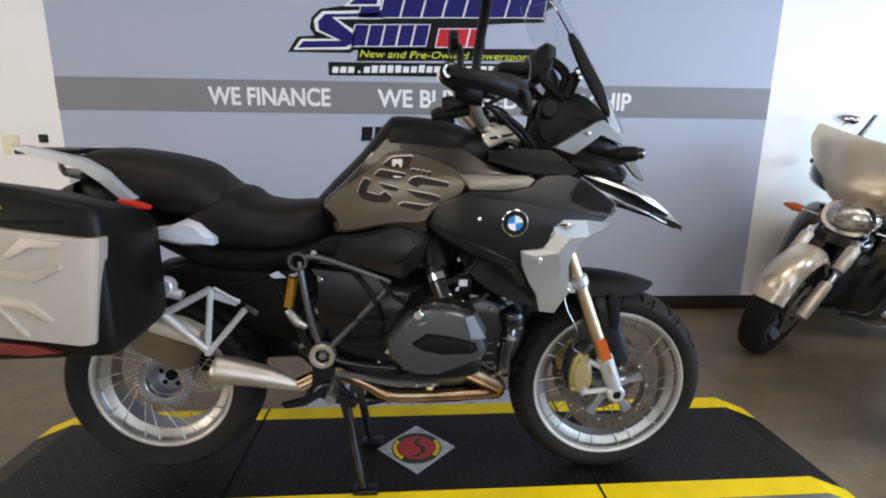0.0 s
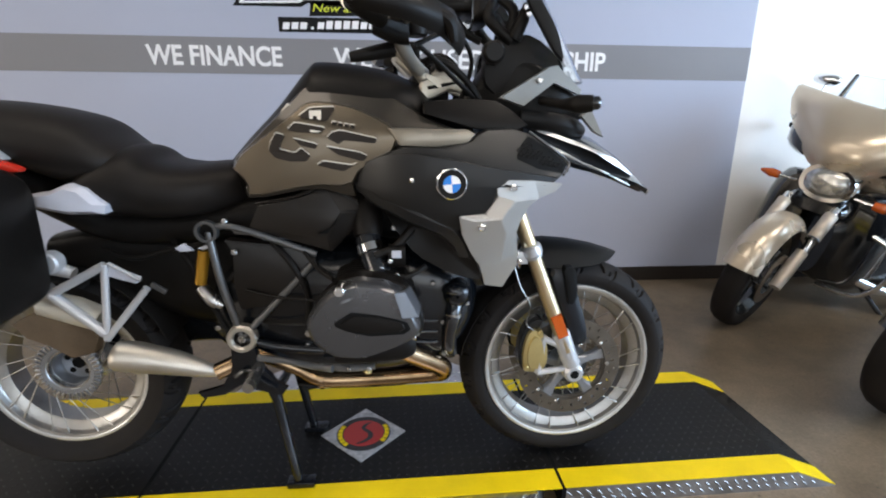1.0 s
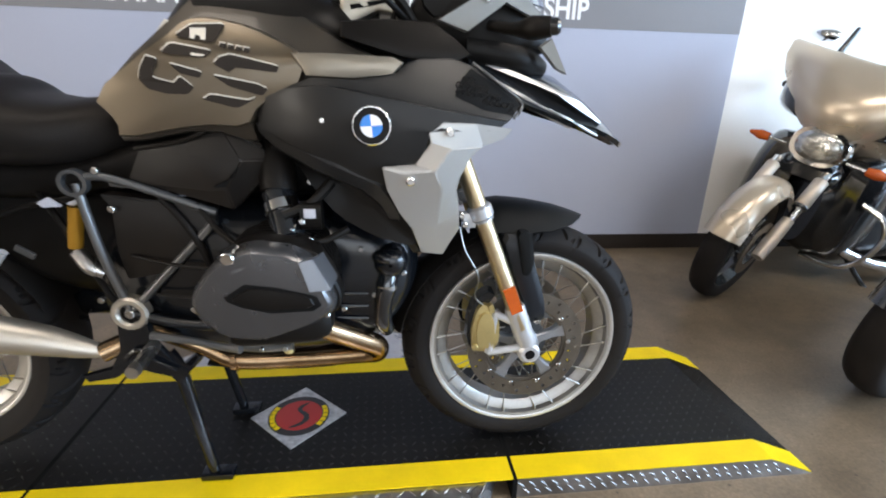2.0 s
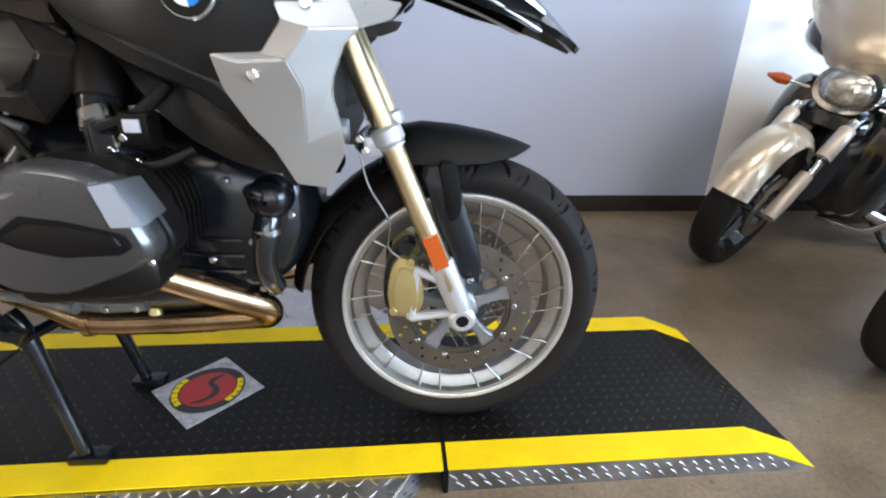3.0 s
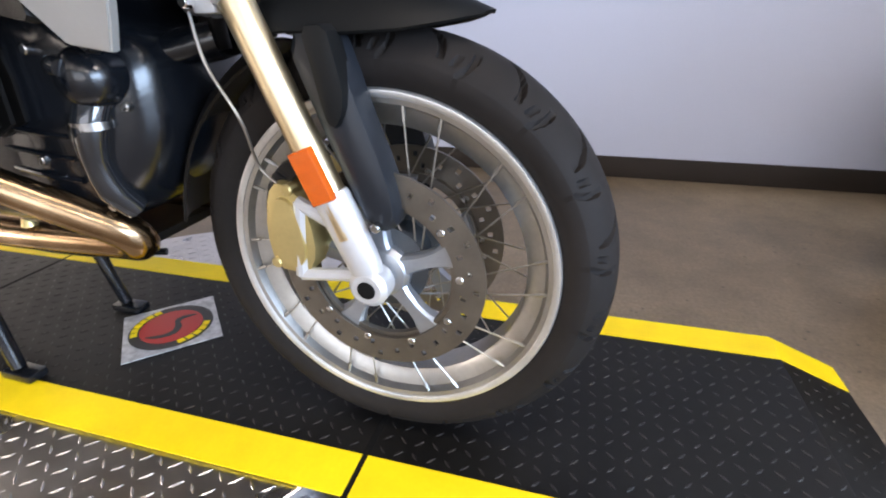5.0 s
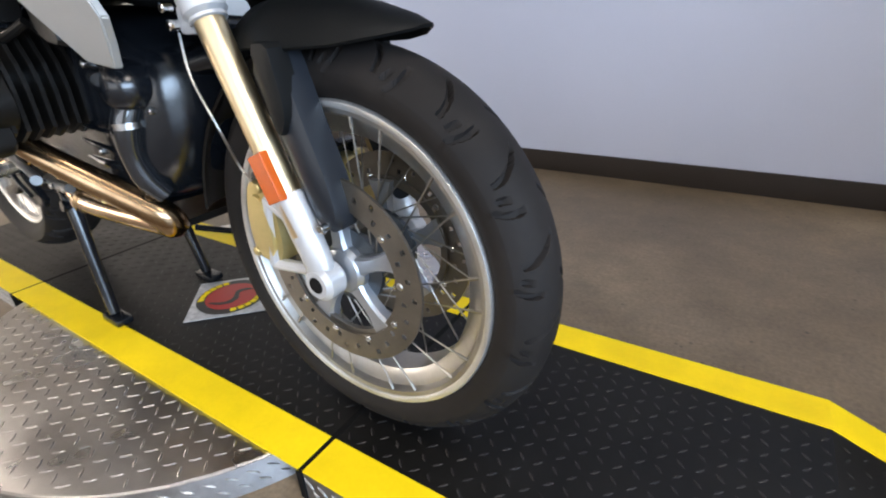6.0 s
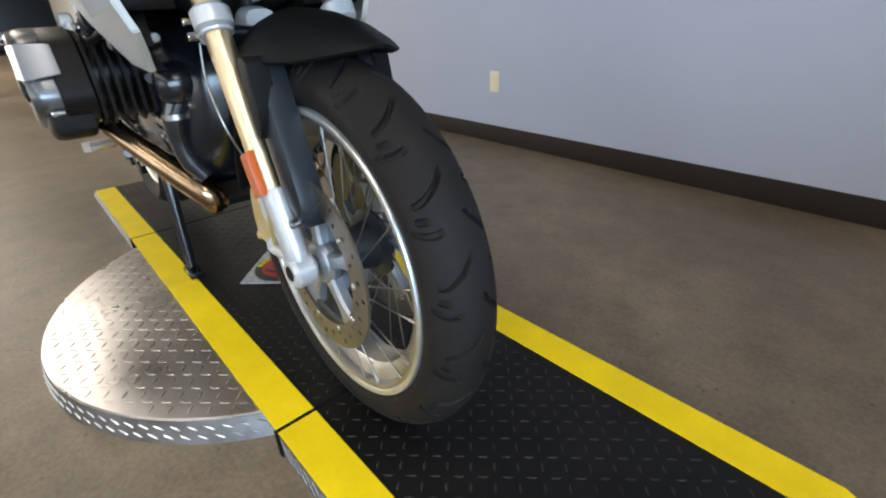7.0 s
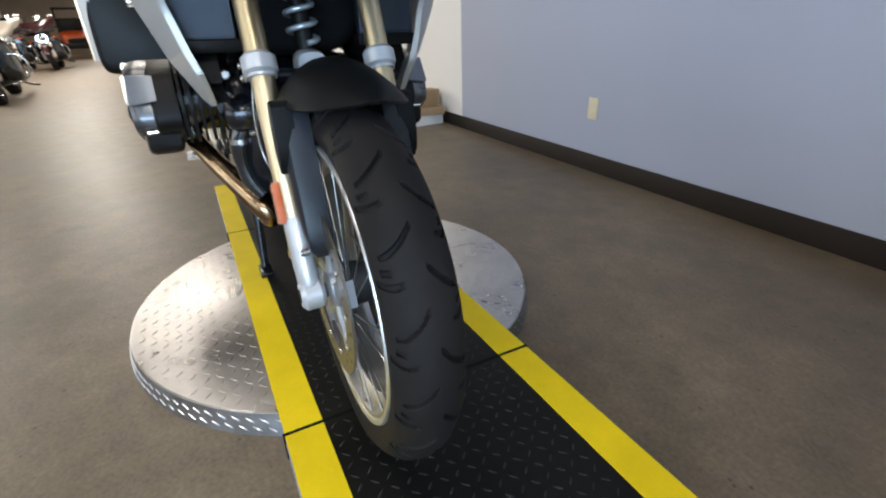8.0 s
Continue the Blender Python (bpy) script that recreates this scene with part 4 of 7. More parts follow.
both("upper_shroud", lambda s: pillow(up_shroud, 0.0, 0.05, 0.002, 0.0006, 0, s, lambda x, z: along(SHROUD, x) - 0.001 - 0.62 * max(0.0, z - along(RIDGE, x)), (1.0, 0.98, 0.9, 0.6)), M["dark_grey"], "matt anthracite upper fairing panel", smooth=24)
both("front_cowl", lambda s: pillow([(0.317, 1.048), (0.40, 1.056), (0.485, 1.052), (0.520, 1.030), (0.556, 0.998), (0.533, 0.986), (0.474, 0.984), (0.430, 0.990), (0.36, 1.010), (0.317, 1.022)], 0.186, 0.05, 0.005, 0.003, 0, s, lambda x, z: -0.45 * max(0.0, z - 0.995)), M["plastic"], "black cowl panel ahead of the tank")
grille = [(0.520, 0.926), (0.530, 0.950), (0.552, 0.974), (0.600, 0.946), (0.648, 0.912), (0.630, 0.893), (0.570, 0.904)]
both("grille", lambda s: pillow(grille, 0.0, 0.02, 0.0, 0.001, 0, s, lambda x, z: along(SHROUD, x) - 0.62 * max(0.0, z - along(RIDGE, x)) + 0.002, (1.0, 0.9)), M["gap"], "black honeycomb mesh insert")
both("grille_frame", lambda s: tube([(x, s * (along(SHROUD, x) - 0.62 * (z - along(RIDGE, x)) + 0.001), z) for x, z in ((0.556, 0.983), (0.604, 0.951), (0.654, 0.914), (0.634, 0.889))], 0.0035, 8, 3), M["frame_grey"], "thin grey grille frame")


def mesh_cells(s):
    bm = bmesh.new()
    for i in range(10):
        for j in range(7):
            x, z = 0.528 + i * 0.0125, 0.968 - j * 0.0115 - i * 0.0072 - (0.006 if i % 2 else 0)
            if 0.935 - (x - 0.52) * 0.32 < z + 0.002 and z < 0.970 - (x - 0.55) * 0.62 and z < 0.935 + (x - 0.52) * 1.3:
                y = along(SHROUD, x) - 0.62 * max(0.0, z - along(RIDGE, x)) + 0.0035
                ring = [(x + 0.0062 * math.cos(a), s * y, z + 0.0052 * math.sin(a)) for a in (k * math.pi / 3 for k in range(6))]
                add_tube(bm, ring, 0.0011, 4, 1, True)
    return bm


both("mesh", mesh_cells, M["plastic"], smooth=0)
duct = [(0.165, 0.836), (0.24, 0.822), (0.345, 0.805), (0.385, 0.80), (0.412, 0.742), (0.450, 0.664), (0.455, 0.636), (0.425, 0.640), (0.37, 0.655), (0.30, 0.69), (0.255, 0.745), (0.225, 0.80)]
both("radiator_duct", lambda s: pillow(duct, 0.188, 0.06, -0.018, 0.008, 1, s, lambda x, z: 0.03 * min(1, max(0, (x - 0.3) / 0.1))), M["plastic"], "black plastic radiator duct")
GUARD = [(0.39, 0.804, 0.276), (0.45, 0.807, 0.262), (0.477, 0.845, 0.258), (0.472, 0.863, 0.266), (0.498, 0.882, 0.264), (0.557, 0.88, 0.257), (0.631, 0.87, 0.235), (0.618, 0.851, 0.225), (0.576, 0.839, 0.243), (0.553, 0.819, 0.243), (0.536, 0.779, 0.232), (0.531, 0.754, 0.226), (0.539, 0.704, 0.212), (0.542, 0.667, 0.2), (0.525, 0.636, 0.192), (0.511, 0.608, 0.188), (0.465, 0.617, 0.198), (0.445, 0.678, 0.233), (0.421, 0.713, 0.248), (0.398, 0.761, 0.266), (0.513, 0.837, 0.272), (0.484, 0.799, 0.278), (0.493, 0.687, 0.236), (0.499, 0.763, 0.264), (0.424, 0.795, 0.279)]
GUARD_FACES = [(3, 4, 5, 8, 20, 2), (5, 6, 7, 8), (2, 20, 21, 1), (0, 1, 21, 24), (24, 21, 23, 22, 18, 19, 0), (20, 8, 9, 10, 23, 21), (23, 10, 11, 12, 22), (22, 12, 13, 14, 15, 16, 17, 18)]
both("radiator_guard", lambda s: facets(GUARD, GUARD_FACES, 0.012, s), M["silver"], "silver painted radiator side guard", smooth=22)
part("inner_cowl", loft([(0.06, 0.80, 0.90, 0.10, 3), (0.14, 0.72, 0.96, 0.135, 3), (0.28, 0.70, 0.98, 0.15, 3), (0.40, 0.68, 0.97, 0.15, 3), (0.425, 0.70, 0.93, 0.12, 3)], 24, 2), M["gap"], bike, "black inner cowl", 50)


def shroud_band(s):
    """The bevelled lower rim of the shroud, running down to the guard's tip."""
    outer = [(0.160, 0.872), (0.21, 0.848), (0.30, 0.810), (0.390, 0.770), (0.412, 0.735), (0.436, 0.685), (0.468, 0.612)]
    inner = [(0.160, 0.848), (0.195, 0.822), (0.262, 0.790), (0.345, 0.752), (0.378, 0.722), (0.404, 0.672), (0.448, 0.604)]
    rows = []
    for (x0, z0), (x1, z1) in zip(outer, inner):
        y = along(SHROUD, x0) - 0.012 - 0.42 * max(0.0, 0.80 - z0)
        rows.append([(x0, s * (y + 0.004), z0), (x0 + (x1 - x0) * 0.2, s * (y + 0.007), z0 + (z1 - z0) * 0.2), (x0 + (x1 - x0) * 0.8, s * (y - 0.004), z0 + (z1 - z0) * 0.8), (x1, s * (y - 0.022), z1)])
    return sheet(rows, 0.004 * s)


both("shroud_lower", shroud_band, M["dark_grey"], "anthracite shroud edge", smooth=30)
for s in (-1, 1):
    for x, y, z in ((0.511, 0.268, 0.865), (0.440, 0.279, 0.779), (0.450, 0.222, 0.963), (0.288, 0.258, 0.881)):
        r = 0.0078 if z < 0.87 else 0.0055
        part("panel_bolt", cyl((x, s * (y - 0.02), z), (x, s * y, z), r, 14, 0.002), M["chrome"], bike)
# round badge in blue and white quarters
for s in (-1, 1):
    c = Vector((0.373, s * 0.2725, 0.875))
    badge = part("badge", cyl(c - Vector((0, s * 0.008, 0)), c, 0.034, 40, 0.002), M["chrome"], bike, "round blue and white enamel badge")
    part("badge_ring", cyl(c, c + Vector((0, s * 0.001, 0)), 0.031, 40), M["plastic"], badge)
    for q in range(4):
        prof = [(0.0, 0.0)] + [(0.019 * math.cos(a), 0.019 * math.sin(a)) for a in (math.pi / 2 * (q + k / 6) + 0.1 for k in range(7))]
        bm = add_rings(bmesh.new(), [[(c.x + x, c.y + s * 0.001, c.z + z) for x, z in prof], [(c.x + x, c.y + s * 0.002, c.z + z) for x, z in prof]])
        part("badge_quarter", bm, M["blue"] if q % 2 else M["white_enamel"], badge, "", 0)

# beak
rows = []
for x, zt, w, drop in ((0.565, 1.020, 0.125, 0.050), (0.62, 1.012, 0.135, 0.085), (0.70, 0.994, 0.135, 0.090), (0.77, 0.966, 0.125, 0.085), (0.84, 0.920, 0.106, 0.055), (0.885, 0.882, 0.082, 0.032), (0.922, 0.848, 0.056, 0.014), (0.948, 0.824, 0.026, 0.002)):
    rows.append([(x, w * u, zt - drop * abs(u) ** 2.2) for u in (q / 8 for q in range(-8, 9))])
part("beak", sheet(rows, 0.012), M["gloss_black"], bike, "gloss black front beak", 60)
# silver strips that stand in for reflections along the gloss black beak
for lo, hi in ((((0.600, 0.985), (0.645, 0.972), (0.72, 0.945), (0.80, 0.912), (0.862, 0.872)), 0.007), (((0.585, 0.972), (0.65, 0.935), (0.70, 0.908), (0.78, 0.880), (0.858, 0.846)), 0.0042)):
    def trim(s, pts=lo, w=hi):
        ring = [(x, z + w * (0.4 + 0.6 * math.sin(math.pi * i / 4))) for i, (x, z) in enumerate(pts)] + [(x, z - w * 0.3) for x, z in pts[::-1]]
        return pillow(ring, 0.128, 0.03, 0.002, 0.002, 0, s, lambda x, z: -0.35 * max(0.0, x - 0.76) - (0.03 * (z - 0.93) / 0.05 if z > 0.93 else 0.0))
    both("beak_glint", trim, M["silver"], "silver strip standing in for a reflection on the beak")

# headlight surround, screen, indicators
part("headlight_body", loft([(0.45, 1.03, 1.10, 0.06, 4), (0.51, 1.0, 1.175, 0.085, 4), (0.58, 0.99, 1.165, 0.10, 4), (0.66, 1.0, 1.11, 0.10, 4), (0.73, 1.01, 1.05, 0.07, 3)], 28), M["plastic"], bike, "black headlight housing", 50)
part("beak_support", loft([(0.56, 0.975, 1.055, 0.100, 3), (0.64, 0.965, 1.045, 0.108, 3), (0.70, 0.960, 1.025, 0.095, 3), (0.738, 0.968, 1.0, 0.060, 3)], 22, 2), M["plastic"], bike, "black beak support under the headlight", 50)
M["wing_grey"] = mat("warm_grey_panel", (0.19, 0.19, 0.18), 0.42, metal=0.3, var=0.06, scale=8, bump=0.03)
both("headlight_wing", lambda s: pillow([(0.496, 1.059), (0.612, 1.129), (0.632, 1.133), (0.706, 1.082), (0.704, 1.068), (0.626, 1.094), (0.552, 1.040)], 0.140, 0.02, 0.0, 0.003, 0, s, lambda x, z: -0.45 * max(0.0, x - 0.618), (1.0, 0.97)), M["wing_grey"], "grey headlight side panel", smooth=20)
both("lower_wing", lambda s: pillow([(0.704, 1.020), (0.727, 1.037), (0.764, 0.970), (0.742, 0.980)], 0.118, 0.02, 0.0, 0.002, 0, s, None, (1.0, 0.95)), M["wing_grey"], "grey headlight side panel", smooth=20)
both("cockpit_frame", lambda s: pillow([(0.464, 1.095), (0.470, 1.165), (0.492, 1.196), (0.533, 1.206), (0.585, 1.206), (0.66, 1.15), (0.672, 1.132), (0.50, 1.062)], 0.085, 0.05, 0.008, 0.008, 1, s), M["plastic"], "black inner cockpit frame")
both("cockpit_strut", lambda s: tube([(0.489, s * 0.075, 1.290), (0.474, s * 0.08, 1.245), (0.497, s * 0.085, 1.215), (0.530, s * 0.085, 1.190)], [0.012, 0.014, 0.013, 0.015], 12, 4), M["plastic"], "black screen strut")
both("cockpit_strut", lambda s: tube([(0.535, s * 0.09, 1.195), (0.552, s * 0.10, 1.235), (0.560, s * 0.12, 1.262)], [0.018, 0.015, 0.012], 12, 4), M["plastic"], "black screen strut")
part("cockpit_knob", cyl((0.480, -0.10, 1.160), (0.482, -0.135, 1.160), 0.026, 24, 0.006), M["plastic"], bike)
for x, z in ((0.556, 1.238), (0.548, 1.252), (0.590, 1.098)):
    part("cockpit_bolt", cyl((x, -0.09, z), (x, -0.146, z), 0.006, 10, 0.001), M["steel"], bike)
rows = []
for z, x, w in ((1.10, 0.735, 0.10), (1.20, 0.675, 0.135), (1.30, 0.612, 0.15), (1.40, 0.548, 0.145), (1.47, 0.510, 0.11)):
    rows.append([(x - 0.07 * abs(u) ** 2, w * u, z) for u in (q / 6 for q in range(-6, 7))])
part("windscreen", sheet(rows, 0.004), M["clear"], bike, "clear curved windscreen", 60)
both("screen_edge", lambda s: pillow([(0.514, 1.342), (0.530, 1.347), (0.580, 1.270), (0.623, 1.205), (0.646, 1.133), (0.614, 1.165), (0.585, 1.210), (0.552, 1.262)], 0.150, 0.016, 0.002, 0.003, 1, s), M["plastic"], "black screen edge")
both("screen_bracket", lambda s: tube([(0.52, s * 0.07, 1.19), (0.535, s * 0.08, 1.25), (0.505, s * 0.07, 1.285), (0.475, s * 0.06, 1.30)], 0.013, 10), M["plastic"])
part("instrument_panel", loft([(0.440, 1.235, 1.285, 0.075, 4), (0.452, 1.232, 1.315, 0.085, 4), (0.482, 1.238, 1.342, 0.085, 4), (0.508, 1.275, 1.335, 0.07, 3)], 28, 2), M["plastic"], bike, "black instrument cluster", 50)
part("instrument_glass", pillow([(-0.07, 1.19), (0.07, 1.19), (0.07, 1.275), (-0.07, 1.275)], 0.0, 0.004, 0.0, 0.001, 1, 1), M["gloss_black"], bike, "dark instrument glass").matrix_basis = pose(0.436 * K, 0, 0.03 * K, 0, 0, 90)
part("device_mount", loft([(0.352, 1.262, 1.284, 0.055, 4), (0.362, 1.256, 1.290, 0.062, 5), (0.440, 1.254, 1.292, 0.062, 5), (0.452, 1.260, 1.286, 0.055, 4)], 20, 1), M["plastic"], bike, "black device cradle behind the screen", 40)
part("device_arm", tube([(0.40, 0.0, 1.26), (0.43, 0.0, 1.22), (0.47, 0.0, 1.20)], 0.010, 10, 3), M["plastic"], bike)


def indicator(s):
    return tube([(0.60, s * 0.12, 1.055), (0.635, s * 0.17, 1.045), (0.66, s * 0.205, 1.044), (0.69, s * 0.222, 1.046)], [0.010, 0.011, 0.021, 0.018], 14, 4)


both("indicator", indicator, M["plastic"], "black smoked front indicator")
both("indicator_lens", lambda s: cyl((0.684, s * 0.219, 1.046), (0.706, s * 0.227, 1.047), 0.015, 16, 0.005), M["gloss_black"], "smoked indicator lens")

# handlebar and controls
part("handlebar", tube([(0.185, -0.42, 1.198), (0.235, -0.30, 1.200), (0.290, -0.15, 1.135), (0.325, 0.0, 1.118), (0.290, 0.15, 1.135), (0.235, 0.30, 1.200), (0.185, 0.42, 1.198)], 0.0155, 16, 8), M["muffler"], bike, "silver tapered handlebar")
both("grip", lambda s: tube([(0.190, s * 0.425, 1.196), (0.210, s * 0.37, 1.192), (0.230, s * 0.315, 1.190)], 0.0165, 16, 4), M["plastic"], "black rubber grip")
both("switch_gear", lambda s: loft([(0.215, 1.165, 1.225, 0.03, 3, s * 0.30), (0.25, 1.155, 1.23, 0.034, 3, s * 0.27), (0.285, 1.155, 1.205, 0.028, 3, s * 0.24)], 20, 2), M["plastic"], "black switch housing")
part("bar_clamp", loft([(0.285, 1.055, 1.105, 0.045, 4), (0.31, 1.045, 1.125, 0.058, 4), (0.345, 1.045, 1.12, 0.058, 4), (0.385, 1.045, 1.10, 0.045, 4)], 24, 2), M["plastic"], bike, "black handlebar clamp base", 40)
both("bar_riser", lambda s: tube([(0.262, s * 0.085, 1.165), (0.292, s * 0.080, 1.138), (0.322, s * 0.072, 1.105)], [0.0135, 0.015, 0.016], 14, 4), M["bright_cast"], "cast silver bar riser")
both("clamp_arm", lambda s: pillow([(0.308, 1.050), (0.312, 1.096), (0.338, 1.110), (0.356, 1.132), (0.378, 1.126), (0.392, 1.106), (0.420, 1.118), (0.434, 1.090), (0.446, 1.056), (0.420, 1.072), (0.385, 1.078), (0.345, 1.060)], 0.078, 0.035, 0.004, 0.004, 0, s, None, (1.0, 0.9, 0.6)), M["bright_cast"], "cast silver upper fork yoke", smooth=22)
# round black disc on each side of the yoke
both("yoke_disc", lambda s: cyl((0.364, s * 0.070, 1.133), (0.364, s * 0.090, 1.138), 0.0175, 20, 0.004), M["plastic"], "black disc on the yoke")
both("yoke_gap", lambda s: pillow([(0.330, 1.086), (0.362, 1.092), (0.398, 1.098), (0.400, 1.092), (0.362, 1.083), (0.332, 1.078)], 0.084, 0.008, 0.0, 0.001, 0, s), M["gap"], smooth=0)
both("yoke_bolt", lambda s: cyl((0.428, s * 0.078, 1.072), (0.428, s * 0.090, 1.072), 0.009, 14, 0.002), M["plastic"])
both("yoke_rib", lambda s: pillow([(0.318, 1.118), (0.350, 1.108), (0.366, 1.085), (0.358, 1.082), (0.335, 1.100), (0.315, 1.108)], 0.086, 0.010, 0.0, 0.002, 0, s), M["bright_cast"])
both("control_cable", lambda s: tube([(0.30, s * 0.20, 1.165), (0.35, s * 0.17, 1.13), (0.40, s * 0.14, 1.09), (0.44, s * 0.10, 1.06)], 0.006, 8, 5), M["plastic"], "black control cable")
both("yoke_hose", lambda s: tube([(0.340, s * 0.110, 1.150), (0.385, s * 0.112, 1.128), (0.425, s * 0.105, 1.095), (0.455, s * 0.095, 1.055)], 0.009, 10, 5), M["plastic"], "black hydraulic hose")
both("bar_switch_stem", lambda s: tube([(0.165, s * 0.255, 1.128), (0.205, s * 0.250, 1.136), (0.252, s * 0.235, 1.148)], [0.010, 0.014, 0.016], 12, 4), M["plastic"], "black lever pivot housing")
both("brake_lever", lambda s: tube([(0.275, s * 0.26, 1.195), (0.285, s * 0.32, 1.198), (0.258, s * 0.42, 1.196)], [0.009, 0.006, 0.007], 10, 5), M["muffler"], "silver hand lever")
both("reservoir", lambda s: cyl((0.300, s * 0.215, 1.175), (0.300, s * 0.215, 1.225), 0.024, 20, 0.004), M["plastic"], "black fluid reservoir")


def guard(s):
    """A hand guard blade, swept forward of the grip and back to the bar."""
    rows = []
    for x, y, z0, z1 in ((0.188, 0.448, 1.184, 1.214), (0.230, 0.450, 1.176, 1.205), (0.280, 0.440, 1.166, 1.203), (0.325, 0.405, 1.156, 1.202), (0.360, 0.360, 1.138, 1.196), (0.378, 0.310, 1.130, 1.184), (0.374, 0.270, 1.138, 1.164)):
        rows.append([(x + 0.008 * math.sin(math.pi * u), s * (y + 0.010 * math.sin(math.pi * u)), z0 + (z1 - z0) * u) for u in (q / 6 for q in range(7))])
    return sheet(rows, 0.005 * s)


both("hand_guard", guard, M["plastic"], "black plastic hand guard", smooth=60)
both("guard_hook", lambda s: tube([(0.325, s * 0.405, 1.185), (0.352, s * 0.400, 1.172), (0.362, s * 0.395, 1.140)], [0.012, 0.013, 0.007], 10, 4), M["plastic"])
both("bar_end", lambda s: cyl((0.197, s * 0.418, 1.199), (0.195, s * 0.450, 1.204), 0.0205, 28, 0.004), M["plastic"], "bar end weight")
both("bar_end_ring", lambda s: lathe([(0.009, s * 0.448), (0.0135, s * 0.448), (0.0135, s * 0.452), (0.009, s * 0.452)], 28, (0.195, 0, 1.204)), M["steel"], "polished ring on the bar end")
both("mirror_stalk", lambda s: tube([(0.265, s * 0.275, 1.215), (0.27, s * 0.285, 1.28), (0.280, s * 0.32, 1.36), (0.275, s * 0.36, 1.405)], [0.010, 0.011, 0.0125, 0.012], 12, 5), M["plastic"], "black mirror stalk")
both("mirror", lambda s: pillow([(s * (0.40 + 0.075 * math.cos(a)), 1.425 + 0.042 * math.sin(a)) for a in (k * math.pi / 8 for k in range(16))], 0.0, 0.025, 0.012, 0.005, 0, 1), M["plastic"], "black round mirror")
for ob in [o for o in bike.children if o.name.startswith("mirror") and not o.name.startswith("mirror_stalk")]:
    ob.matrix_basis = pose(0.27 * K, 0, 0, 0, 0, -90)
both("cable", lambda s: tube([(0.30, s * 0.22, 1.16), (0.38, s * 0.19, 1.19), (0.43, s * 0.13, 1.14), (0.41, s * 0.09, 1.05), (0.40, s * 0.08, 0.98)], 0.0055, 8), M["plastic"])
part("steering_head", loft([(0.345, 0.90, 1.04, 0.055, 3), (0.40, 0.84, 1.06, 0.07, 3), (0.45, 0.80, 1.03, 0.07, 3), (0.50, 0.80, 0.96, 0.06, 3)], 20, 2), M["engine"], bike, "black steering head")
both("upper_tube", lambda s: cyl(on_fork(0.55, s * FY), on_fork(0.66, s * FY), 0.0175, 24, 0.002), M["gold"])

# seats
part("rider_seat", loft([(-0.52, 0.80, 0.85, 0.09, 3), (-0.485, 0.772, 0.895, 0.145, 2.6), (-0.41, 0.765, 0.940, 0.155, 2.4), (-0.362, 0.762, 0.941, 0.155, 2.4), (-0.322, 0.762, 0.912, 0.155, 2.5), (-0.25, 0.765, 0.900, 0.148, 2.5), (-0.175, 0.775, 0.904, 0.12, 2.4), (-0.128, 0.79, 0.896, 0.085, 2.4), (-0.108, 0.82, 0.86, 0.05, 2.2)], 36), M["seat"], bike, "black grained rider seat", 60)
part("pillion_seat", loft([(-0.775, 0.985, 1.028, 0.09, 2.3), (-0.74, 0.965, 1.044, 0.13, 2.3), (-0.68, 0.930, 1.047, 0.142, 2.3), (-0.60, 0.875, 1.038, 0.150, 2.3), (-0.53, 0.850, 1.026, 0.150, 2.3), (-0.47, 0.845, 1.006, 0.148, 2.3), (-0.425, 0.85, 0.966, 0.14, 2.3), (-0.385, 0.87, 0.940, 0.11, 2.2)], 36), M["seat"], bike, "black grained pillion seat", 60)
both("seat_cover", lambda s: pillow([(-0.560, 0.842), (-0.523, 0.846), (-0.478, 0.865), (-0.442, 0.855), (-0.404, 0.816), (-0.410, 0.796), (-0.485, 0.796), (-0.56, 0.812)], 0.168, 0.04, 0.020, 0.004, 0, s, None, (1.0, 0.72)), M["pale_plate"], "pale grey subframe cover")
part("subframe", loft([(-0.80, 0.90, 0.965, 0.07, 3), (-0.70, 0.84, 0.95, 0.10, 3), (-0.58, 0.76, 0.87, 0.10, 3), (-0.44, 0.70, 0.79, 0.10, 3), (-0.25, 0.70, 0.79, 0.11, 3), (-0.12, 0.72, 0.82, 0.11, 3), (0.05, 0.70, 0.86, 0.12, 3), (0.16, 0.72, 0.86, 0.12, 3)], 24), M["plastic"], bike, "black rear frame and airbox", 50)

# luggage rack, tail
both("grab_rail", lambda s: pillow([(-0.885, 1.046), (-0.85, 1.052), (-0.715, 1.020), (-0.66, 0.988), (-0.598, 0.918), (-0.622, 0.910), (-0.675, 0.960), (-0.725, 0.996), (-0.85, 1.032)], 0.168, 0.028, 0.0, 0.006, 0, s, None, (1.0, 0.96)), M["white_alloy"], "silver cast grab rail")
rows = [[(x, 0.12 * u, 1.040 + 0.006 * (1 - u * u)) for u in (-1, -0.5, 0, 0.5, 1)] for x in (-0.91, -0.86, -0.80, -0.755)]
part("rack_plate", sheet(rows, 0.012), M["plastic"], bike, "black luggage rack plate")
both("rail_reflector", lambda s: pillow([(-0.632, 0.920), (-0.60, 0.920), (-0.548, 0.902), (-0.556, 0.892), (-0.615, 0.902)], 0.190, 0.02, 0.003, 0.003, 1, s), M["red_lens"], "red-orange reflector strip")
part("tail_light", loft([(-0.855, 0.985, 1.015, 0.05, 7), (-0.84, 0.965, 1.025, 0.06, 7), (-0.77, 0.955, 1.025, 0.07, 7)], 28, 2), M["gloss_black"], bike, "black tail light housing")
